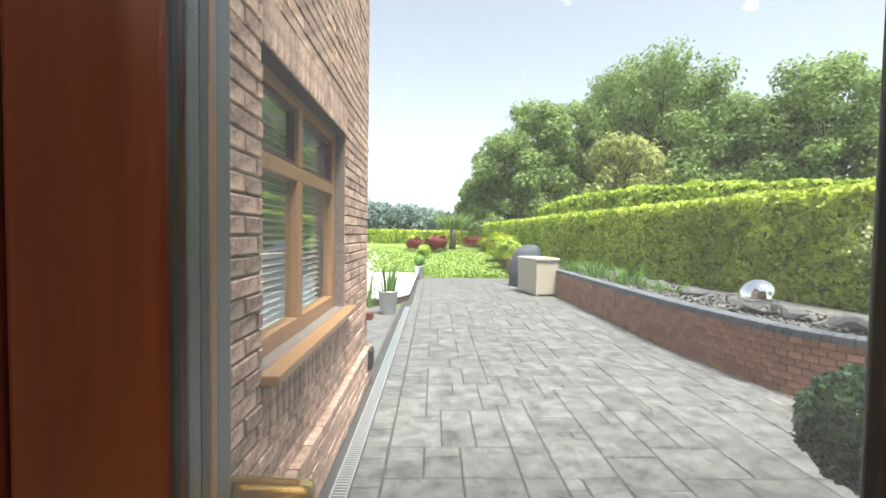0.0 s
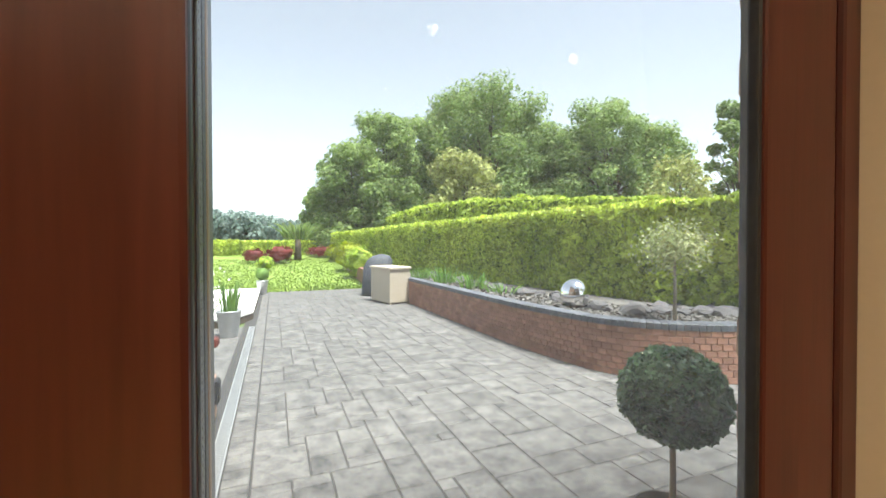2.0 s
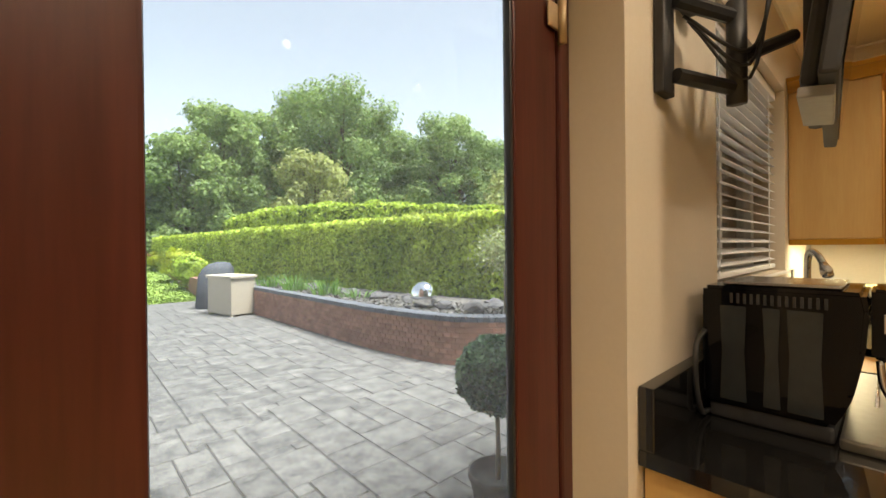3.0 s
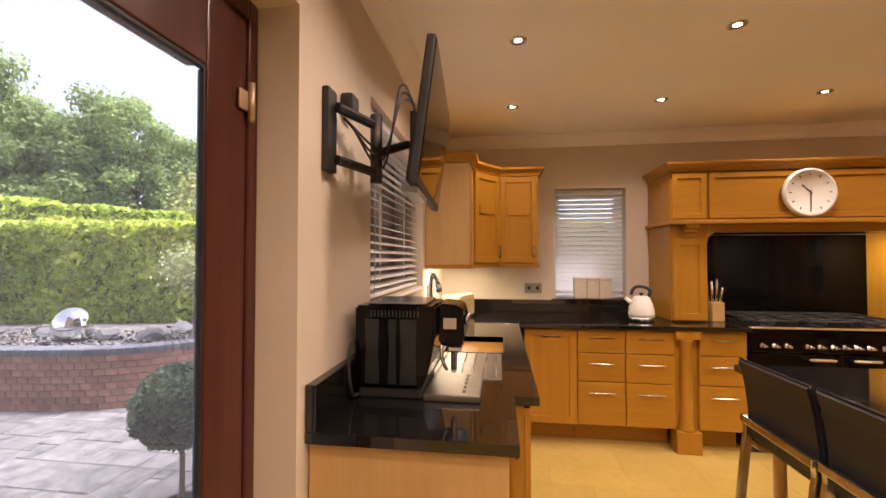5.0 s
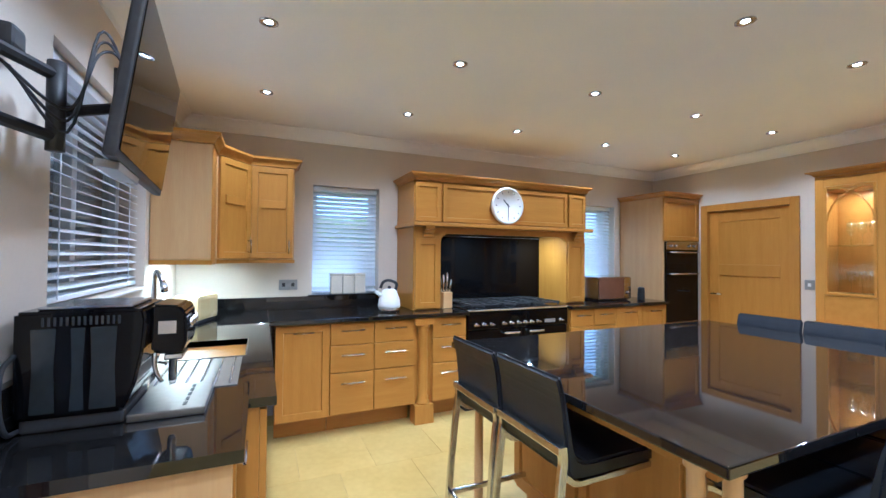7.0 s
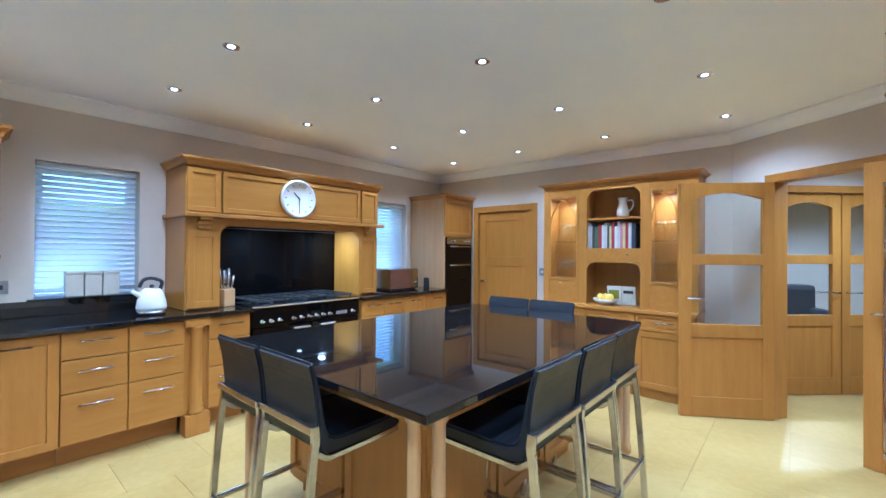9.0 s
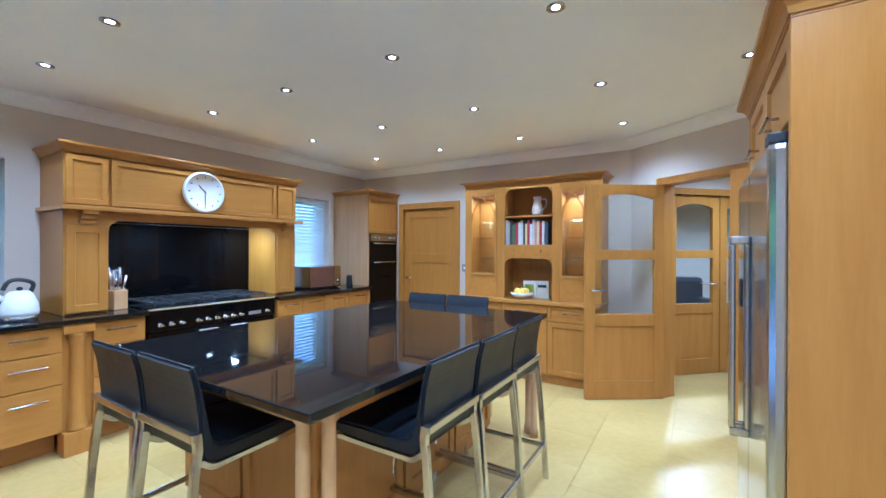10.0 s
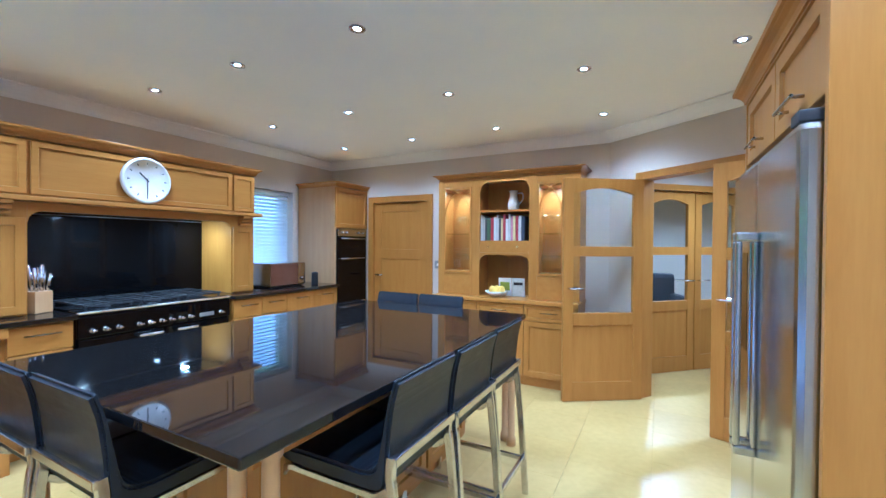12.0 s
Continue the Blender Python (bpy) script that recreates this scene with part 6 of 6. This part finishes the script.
for a, b in ((y0 + 0.06, 2.42), (2.50, y1 - 0.06)):
    sash = bmesh.new()
    for p, q, c, d in ((a, a + 0.03, 1.60, 1.925), (b - 0.03, b, 1.60, 1.925), (a + 0.03, b - 0.03, 1.60, 1.63), (a + 0.03, b - 0.03, 1.895, 1.925)):
        box_into(sash, (WX - 0.145, p + 0.001, c + 0.001), (WX - 0.10, q - 0.001, d - 0.001), 0.004)
    part("sash", sash, ROSEWOOD, hw, "dark red opening light")
    for c, d in ((z0 + 0.09, 1.52), (1.63, 1.895)):
        pn = block("pane", (WX - 0.125, a, c), (WX - 0.121, b, d), GLASS, hw, 0)
        pn.visible_shadow = False
part("window_sill", box_into(bmesh.new(), (WX - 0.16, y0 - 0.02, z0 - 0.045), (WX + 0.075, y1 + 0.10, z0 - 0.002), 0.008), GOLDEN, hw, "projecting wood-effect sill")
DARKTRIM = surface("dark_brown_soffit", (0.035, 0.022, 0.018), (0.06, 0.04, 0.03), 8, 0.6)
part("lintel_soffit", box_into(bmesh.new(), (WX - 0.08, y0 + 0.001, z1 - 0.006), (WX - 0.002, y1 - 0.001, z1 - 0.001), 0.001), DARKTRIM, hw, "dark lintel underside")
blind("x", WX - 0.22, y0 + 0.02, y1 - 0.02, z0 + 0.02, 1.93, 20, "white venetian blind behind the wing window")

for nm, lo, hi, m, lb, ct in (("outside_socket", (WX + 0.0165, 4.17, 0.36), (WX + 0.075, 4.29, 0.44), REDWOOD, "small plum coloured outdoor box on the brick", "outdoor box"), ("hose_reel", (WX + 0.016, 4.10, -0.12), (WX + 0.085, 4.26, 0.08), BLACKMATT, "small black outdoor box on the brick", "outdoor box")):
    t = thing(nm, pose(0, 0, 0), lb, ct)
    block("case", lo, hi, m, t, 0.012)
    block("cover", (hi[0], lo[1] + 0.015, lo[2] + 0.015), (hi[0] + 0.008, hi[1] - 0.015, hi[2] - 0.015), m, t, 0.003)

# channel drain
drain = thing("channel_drain", pose(-0.445, 0.6, GROUND), "galvanised channel drain along the house wall", "drain")
for x in (-0.05, 0.042):
    block("edge_rail", (x, 0, -0.06), (x + 0.008, 8.0, 0.006), ZINC, drain, 0.001)
block("channel", (-0.042, 0, -0.06), (0.042, 8.0, -0.03), GASKET, drain, 0)
slot = mesh_from("grate_bar", [(x, y, z) for x in (-0.042, 0.042) for y in (-0.006, 0.006) for z in (-0.02, 0.004)], [(0, 1, 3, 2), (4, 6, 7, 5), (0, 4, 5, 1), (2, 3, 7, 6), (1, 5, 7, 3), (0, 2, 6, 4)], ZINC)
for k in range(290):
    o = new("grate_bar", slot)
    o.parent, o.location = drain, (0, 0.014 + 0.0275 * k, 0)

# planters
def planter(x, y, r, h, label, z=GROUND):
    p = thing("planter", pose(x, y, z), label, "planter", "zinc planters")
    part("pot", lathe_into(bmesh.new(), [(r * 0.7, 0), (r * 0.72, 0.01), (r, h - 0.03), (r * 1.06, h - 0.02), (r * 1.06, h), (r * 0.97, h), (r * 0.9, h - 0.06), (0, h - 0.06)], 28), ZINC, p, "tapered grey zinc pot", True)
    return p


GRASSY = leafy("iris_leaf", (0.10, 0.22, 0.04), (0.25, 0.40, 0.10), 4)


def blades(parent, n, h, spread, z, w, seed, material=GRASSY):
    r = random.Random(seed)
    vs, fs = [], []
    for _ in range(n):
        a, b = r.random() * 6.28, r.random() ** 0.5
        bx, by = 0.6 * spread * b * math.cos(a), 0.6 * spread * b * math.sin(a)
        hh, lean = h * r.uniform(0.55, 1.1), spread * r.uniform(0.1, 0.9) * b
        t = r.random() * 6.28
        ux, uy = w * math.cos(t), w * math.sin(t)
        k = len(vs)
        for f, ww in ((0, 0.8), (0.5, 1.0), (0.85, 0.6), (1.0, 0.05)):
            cx, cy, cz = bx + lean * f * f * math.cos(a), by + lean * f * f * math.sin(a), z + hh * (f - 0.12 * f * f)
            vs += [(cx - ux * ww, cy - uy * ww, cz), (cx + ux * ww, cy + uy * ww, cz)]
        fs += [(k, k + 1, k + 3, k + 2), (k + 2, k + 3, k + 5, k + 4), (k + 4, k + 5, k + 7, k + 6)]
    o = new("leaves", mesh_from("leaves", vs, fs, material))
    o.parent = parent
    return o


p = planter(-0.765, 7.82, 0.19, 0.44, "zinc planter of tall green sword leaves")
blades(p, 70, 0.62, 0.20, 0.38, 0.012, 3)
p = planter(-0.40, 14.0, 0.17, 0.42, "zinc planter with a clipped box ball")
r_ = np.random.default_rng(2)
v = r_.normal(size=(2500, 3))
v /= np.linalg.norm(v, axis=1, keepdims=True)
scatter_leaves("leaves", v * 0.19 + (0, 0, 0.62), v, 0.035, GRASSY, p, "", 2)
part("stem", tube_into(bmesh.new(), [(0, 0, 0.35), (0, 0, 0.55)], 0.015, 8), BARK, p)
wf = thing("flowering_shrub", pose(-1.35, 8.5, GROUND), "loose white flowering shrub beside the terrace", "shrub")
blades(wf, 60, 0.85, 0.35, 0.0, 0.012, 9)
v = r_.normal(size=(300, 3)) * (0.22, 0.22, 0.2)
scatter_leaves("flowers", v + (0, 0, 0.75), v, 0.04, WHITE, wf, "white blossom", 6)

# topiary ball on a stem, in a pot
tp = thing("topiary_tree", pose(1.675, 1.465, GROUND), "clipped box ball on a bare stem in a pot", "topiary")
part("pot", lathe_into(bmesh.new(), [(0.11, 0), (0.12, 0.01), (0.165, 0.24), (0.175, 0.245), (0.175, 0.28), (0.16, 0.28), (0.15, 0.23), (0, 0.23)], 28), surface("dark_stone_pot", (0.06, 0.055, 0.05), (0.12, 0.11, 0.10), 9, 0.7, bump=0.3), tp, "dark stone pot", True)
part("stem", tube_into(bmesh.new(), [(0, 0, 0.2), (0.008, 0.004, 0.45), (-0.005, 0, 0.75)], [0.017, 0.014, 0.014], 10), PALEBARK, tp, "", True)
v = r_.normal(size=(14000, 3))
v /= np.linalg.norm(v, axis=1, keepdims=True)
rad = 0.243 * np.array([0.93 + 0.10 * noise.noise(Vector(q) * 5) for q in v]) * r_.uniform(0.86, 1.04, 14000)
scatter_leaves("crown", v * rad[:, None] * (1, 1, 0.94) + (0, 0, 0.835), v, 0.022, BOXLEAF, tp, "dense clipped dark green leaves", 4, 1.0)
# dark core colour stands for the shade inside the crown
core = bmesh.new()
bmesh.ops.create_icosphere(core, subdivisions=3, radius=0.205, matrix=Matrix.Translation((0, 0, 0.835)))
part("crown_core", core, SHADECORE, tp)

# mirror ball, stones and plants in the bed
mb = thing("mirror_sphere", pose(4.10, 5.02, BED), "polished steel garden sphere on the gravel", "sphere")
sp = bmesh.new()
bmesh.ops.create_uvsphere(sp, u_segments=48, v_segments=24, radius=0.225, matrix=Matrix.Translation((0, 0, 0.225)))
part("ball", sp, MIRROR, mb, "", True)
rr = random.Random(5)


def stone_mesh(seed, s):
    bm = bmesh.new()
    bmesh.ops.create_icosphere(bm, subdivisions=2, radius=1)
    for q in bm.verts:
        q.co *= s * (0.8 + 0.35 * noise.noise(q.co * 1.3 + Vector((seed, 0, 0))))
        q.co.z *= 0.6
    me = bpy.data.meshes.new("rock")
    bm.to_mesh(me)
    bm.free()
    me.materials.append(ROCK)
    return me


kinds = [stone_mesh(k, 0.12 + 0.03 * k) for k in range(4)]
for k in range(46):
    q, d = along(2.5 + 0.24 * k + rr.uniform(-0.1, 0.1))
    n = Vector((-d.y, d.x, 0))
    q = q + n * rr.uniform(0.85, 1.35)
    o = tagged(new("rock", kinds[k % 4]), "rough grey rockery stone on the gravel bed", "rock", "rockery stones")
    o.matrix_world = Matrix.Translation((q.x, q.y, BED + 0.05)) @ Euler((rr.uniform(-0.3, 0.3), 0, rr.uniform(0, 6))).to_matrix().to_4x4() @ Matrix.Diagonal((rr.uniform(0.7, 1.6), rr.uniform(0.7, 1.3), rr.uniform(0.6, 1.1), 1))
k = 9000
cs, ns = [], []
for _ in range(k):
    q, d = along(rr.uniform(1.0, LEN[-1] - 1))
    n = Vector((-d.y, d.x, 0))
    q = q + n * rr.uniform(0.22, 1.5)
    cs.append((q.x, q.y, BED + 0.01 + rr.uniform(0, 0.03))), ns.append((0, 0, 1))
gs = scatter_leaves("slate_chips", cs, ns, 0.045, GRAVEL, None, "loose grey slate chippings", 9, 0.6, 1.3)
tagged(gs, "loose grey slate chippings on the bed", "gravel", "", "stuff")
for x, y, h, n in ((3.75, 9.2, 0.5, 70), (3.85, 7.9, 0.45, 70), (3.65, 10.6, 0.45, 50), (4.0, 6.9, 0.25, 40)):
    g = thing("bed_plant", pose(x, y, BED - 0.02), "arching green strap-leaved plant in the gravel bed", "plant", "bed plants")
    blades(g, n, h, 0.45, 0.0, 0.014, int(x * 100), GRASSY)
std = thing("standard_tree", pose(4.42, 3.62, BED), "small variegated lollipop tree on a pale stem", "tree")
part("trunk", tube_into(bmesh.new(), [(0, 0, -0.02), (0.01, 0, 0.4), (0, 0.01, 0.85)], [0.022, 0.018, 0.015], 8), PALEBARK, std, "", True)
v = r_.normal(size=(1900, 3)) * (0.17, 0.17, 0.13)
scatter_leaves("crown", v + (0, 0, 0.93), v, 0.034, VARLEAF, std, "airy cream and green leaves", 12)

# storage box and covered barbecue
sbx = thing("storage_box", pose(2.81, 10.80, GROUND, 0, 0, 14), "pale rattan garden storage box with a flat lid", "storage box")
block("body", (-0.30, -0.52, 0.03), (0.30, 0.52, 0.88), WICKER, sbx, 0.02)
block("lid", (-0.335, -0.56, 0.885), (0.335, 0.56, 0.955), WICKER, sbx, 0.02)
for x in (-0.27, 0.27):
    for y in (-0.49, 0.49):
        block("foot", (x - 0.03, y - 0.03, 0), (x + 0.03, y + 0.03, 0.029), WICKER, sbx, 0.004)
for k in range(20):
    block("weave_band", (-0.306, -0.526, 0.06 + 0.04 * k), (0.306, 0.526, 0.075 + 0.04 * k), WICKER, sbx, 0.006)
bq = thing("covered_barbecue", pose(2.80, 12.35, GROUND), "barbecue under a dark grey fabric cover", "barbecue")
bm = bmesh.new()
lathe_into(bm, [(0.36, 0.0), (0.38, 0.03), (0.36, 0.5), (0.37, 0.85), (0.33, 1.05), (0.22, 1.19), (0.08, 1.235)], 28)
for q in bm.verts:
    a = math.atan2(q.co.y, q.co.x)
    q.co.x *= 1.15 + 0.05 * math.cos(6 * a)
    q.co.y *= 0.85 + 0.05 * math.sin(5 * a)
    q.co.x += 0.16 * (q.co.z / 1.2) ** 3
part("cover", bm, COVER, bq, "", True)
block("badge", (-0.1, -0.33, 0.7), (-0.05, -0.32, 0.75), WHITE, bq, 0.003)

# garden end: red shrubs, lime shrub, palm and the far low wall
def shrub(name, x, y, r, h, mat_, label, n, seed):
    s = thing(name, pose(x, y, slope(y)), label, "shrub")
    g = np.random.default_rng(seed)
    u = g.normal(size=(n, 3))
    u /= np.linalg.norm(u, axis=1, keepdims=True)
    w = np.array([0.75 + 0.5 * noise.noise(Vector(q) * 2 + Vector((seed, 0, 0))) for q in u]) * g.uniform(0.6, 1.0, n)
    c = u * w[:, None] * (r, r, h / 2) + (0, 0, h / 2)
    c[:, 2] = np.maximum(c[:, 2], 0.01)
    scatter_leaves("foliage", c, u, 0.10, mat_, s, "", seed, 0.6)
    part("stems", tube_into(bmesh.new(), [(0, 0, -0.02), (0.02, 0, h * 0.5)], 0.03, 6), BARK, s)


shrub("acer_shrub", 0.2, 24.0, 0.9, 1.0, REDLEAF, "low spreading red-leaved acer shrub", 2600, 3)
shrub("acer_shrub", -1.0, 24.4, 0.7, 0.8, REDLEAF, "low spreading red-leaved acer shrub", 1800, 4)
shrub("acer_shrub", 3.0, 27.5, 1.6, 0.8, REDLEAF, "low spreading red-leaved acer shrub", 1800, 6)
shrub("lime_shrub", 3.3, 24.5, 0.8, 1.0, LIMELEAF, "bright lime-yellow rounded shrub", 2600, 5)
shrub("lime_shrub", 3.25, 19.5, 0.9, 1.5, LIMELEAF, "bright yellow-green shrub above the low wall", 3000, 7)
shrub("lime_shrub", 3.2, 17.0, 0.8, 1.5, HEDGE2, "bright yellow-green shrub above the low wall", 3000, 8)
shrub("round_shrub", -0.4, 20.5, 0.45, 0.75, HEDGE2, "small rounded green shrub on the lawn", 1500, 9)
palm = thing("palm_tree", pose(*polar(2.6, 25.5), slope(25)), "small palm tree with a thick trunk", "tree")
part("trunk", tube_into(bmesh.new(), [(0, 0, -0.05), (0.03, 0, 0.8), (0, 0, 1.4)], [0.22, 0.18, 0.16], 10), BARK, palm, "", True)
blades(palm, 160, 1.1, 1.3, 1.25, 0.05, 8, TREELEAF)
lw = setting(block("garden_wall_far", (2.95, 14.7, GROUND), (3.15, 25.0, GROUND + 0.62), BRICK_O, None, 0.01), "low brick wall along the lawn", "wall")
lw.matrix_world = Matrix.Translation((2.95, 14.7, 0)) @ Matrix.Rotation(radians(-2.5), 4, "Z") @ Matrix.Translation((-2.95, -14.7, 0))

# ---- pieces: bricks, coping, slabs, tiles ----
def piece_mesh(name, sx, sy, sz, inset, material, seed=0):
    """A block with a chamfered top towards +z, centred in x and y, standing on z = 0, slightly uneven."""
    r = random.Random(seed)
    v = [(a * sx / 2, b * sy / 2, 0) for a, b in ((-1, -1), (1, -1), (1, 1), (-1, 1))]
    v += [(a * (sx / 2), b * (sy / 2), sz - inset) for a, b in ((-1, -1), (1, -1), (1, 1), (-1, 1))]
    v += [(a * (sx / 2 - inset), b * (sy / 2 - inset), sz + r.uniform(-0.3, 0.3) * inset) for a, b in ((-1, -1), (1, -1), (1, 1), (-1, 1))]
    f = [(3, 2, 1, 0), (8, 9, 10, 11)]
    for k in (0, 4):
        f += [(k + j, k + (j + 1) % 4, k + 4 + (j + 1) % 4, k + 4 + j) for j in range(4)]
    return mesh_from(name, v, f, material)


class Pieces:
    """Alike pieces on one surface: the nearer ones objects of their own, the rest joined into one mesh."""

    def __init__(self, name, parent, material, limit):
        self.name, self.parent, self.material, self.limit = name, parent, material, limit
        self.meshes, self.count, self.v, self.f = {}, 0, [], []

    def add(self, m, sx, sy, sz, inset, near):
        key = (round(sx, 3), round(sy, 3), round(sz, 3), random.randrange(3))
        if key not in self.meshes:
            self.meshes[key] = piece_mesh(self.name, sx, sy, sz, inset, self.material, len(self.meshes))
        me = self.meshes[key]
        if near and self.count < self.limit:
            o = new(self.name, me)
            o.parent, self.count = self.parent, self.count + 1
            o.matrix_world = m
        else:
            k = len(self.v)
            self.v += [m @ q.co for q in me.vertices]
            self.f += [tuple(k + i for i in p.vertices) for p in me.polygons]

    def rest(self, label):
        if self.v:
            o = new(self.name + "_field", mesh_from(self.name + "_field", self.v, self.f, self.material))
            o.parent = self.parent
            inv = self.parent.matrix_world.inverted() if self.parent is not None else Matrix()
            o.matrix_parent_inverse = inv
            tagged(o, label, "", "", "stuff")


def wall_piece(x, y, z, face="+x", roll=0.0):
    """The pose of a brick on an upright wall: its z looks out of the wall, its x runs along it."""
    if face == "+x":
        m = Matrix(((0, 0, 1), (1, 0, 0), (0, 1, 0))).to_4x4()
    elif face == "-x":
        m = Matrix(((0, 0, -1), (-1, 0, 0), (0, 1, 0))).to_4x4()
    else:
        m = Matrix(((-1, 0, 0), (0, 0, 1), (0, 1, 0))).to_4x4()
    return Matrix.Translation((x, y, z)) @ m @ Matrix.Rotation(roll, 4, "Z")


random.seed(3)
B = Pieces("brick", wing, BRICK, 300)
course = 0
z = GROUND + 0.0375
while z < 5.6:
    y = 0.46 + (0.1075 if course % 2 else 0.0)
    while y < 4.33:
        a, b = y + 0.005, min(y + 0.220, 4.325)
        cuts = [(a, b)]
        if HOLE[2] - 0.27 < z < HOLE[3] + 0.215:
            cuts = [(a, min(b, HOLE[0] - 0.003)), (max(a, HOLE[1] + 0.003), b)]
        for p, q in cuts:
            if q - p > 0.03:
                out = 0.014 + random.uniform(-0.004, 0.004) + (0.05 if z < 0.10 else 0.0)
                B.add(wall_piece(WX - 0.013, (p + q) / 2, z, "+x", random.uniform(-0.008, 0.008)), q - p, 0.064, out, 0.005, 1.1 < y < 2.6 and z < 2.6)
        y += 0.225
    z += 0.075
    course += 1
y = HOLE[0] + 0.0375
while y < HOLE[1]:
    B.add(wall_piece(WX - 0.013, y, HOLE[3] + 0.1075), 0.064, 0.208, 0.015, 0.005, y < 2.6)
    B.add(wall_piece(WX - 0.013, y, HOLE[2] - 0.162), 0.064, 0.208, 0.015, 0.005, y < 2.6)
    y += 0.075
B.rest("rustic brown bricks with recessed joints")
B2 = Pieces("brick", outer_r, BRICK, 120)
for k in range(42):
    z = GROUND + 0.0375 + 0.075 * k
    B2.add(wall_piece(0.695 + 0.1 + (0.1125 if k % 2 else 0) * 0.5, 0.549, z, "+y"), 0.215 if k % 2 == 0 else 0.10, 0.064, 0.015, 0.004, True)
    B2.add(Matrix.Translation((0.696, 0.505, z)) @ Matrix(((0, 0, -1), (-1, 0, 0), (0, 1, 0))).to_4x4(), 0.09, 0.064, 0.012 + (0.006 if k % 2 else 0.0), 0.004, True)

B3 = Pieces("brick", garden_wall, BRICK_O, 300)
for k in range(8):
    z = GROUND + 0.035 + 0.0735 * k
    s = 0.2 + (0.06 if k % 2 else 0)
    while s < LEN[-1] - 0.3:
        q, d = along(s)
        n = Vector((-d.y, d.x, 0))
        m = Matrix((d, Vector((0, 0, 1)), -n)).transposed().to_4x4()
        m.translation = q + n * 0.006 + Vector((0, 0, z))
        if z < 0.29:
            B3.add(m, 0.1125, 0.064, 0.012, 0.004, 8.2 < s < 13.0)
        s += 0.12
B3.rest("orange-red bricks with recessed joints")
B4 = Pieces("coping_brick", garden_wall, BLUEBRICK, 260)
s = 0.2
while s < LEN[-1] - 0.3:
    q, d = along(s)
    n = Vector((-d.y, d.x, 0))
    m = Matrix((d, n, d.cross(n))).transposed().to_4x4()
    m.translation = q + n * 0.10 + Vector((0, 0, 0.301))
    B4.add(m, 0.068, 0.225, 0.075, 0.007, True)
    s += 0.075
B4.rest("blue engineering coping bricks")

S = Pieces("paving_slab", paving, SLAB, 300)
U = 0.124
NX, NY = 39, 111
taken = np.zeros((NX, NY), bool)
sizes = [(3, 3), (4, 3), (3, 2), (2, 2), (4, 2), (2, 3), (3, 4), (2, 1)]
for j in range(NY):
    for i in range(NX):
        if taken[i, j]:
            continue
        for w, h in [*random.sample(sizes, 6), (1, 1)]:
            if i + w <= NX and j + h <= NY and not taken[i : i + w, j : j + h].any():
                break
        taken[i : i + w, j : j + h] = True
        cx, cy = -0.21 + U * (i + w / 2), 0.60 + U * (j + h / 2)
        S.add(Matrix.Translation((cx, cy, GROUND - 0.02)) @ Matrix.Rotation(random.uniform(-0.006, 0.006), 4, "Z"), U * w - 0.0105, U * h - 0.0105, 0.02 + random.uniform(-0.002, 0.002), 0.006, cy < 6.2 and cx < 3.6)
S.rest("stamped concrete slabs with dark joints")
S2 = Pieces("border_sett", paving, SLAB, 160)
for k in range(130):
    S2.add(Matrix.Translation((-0.302, 0.65 + 0.105 * k, GROUND - 0.02)), 0.165, 0.098, 0.02 + random.uniform(-0.002, 0.002), 0.006, True)

T = Pieces("floor_tile", floor, LIMESTONE, 290)
for i in range(16):
    for j in range(19):
        x, y = -4.0 + 0.455 * i, 0.12 - 0.455 * j + (0.2275 if i % 2 else 0)
        if -8.8 < y < 0.2:
            T.add(Matrix.Translation((x, y, FLOOR - 0.008)), 0.4538, 0.4538, 0.008, 0.0007, y > -5.5 and x > -2.2)
T.rest("cream limestone tiles of the far room")
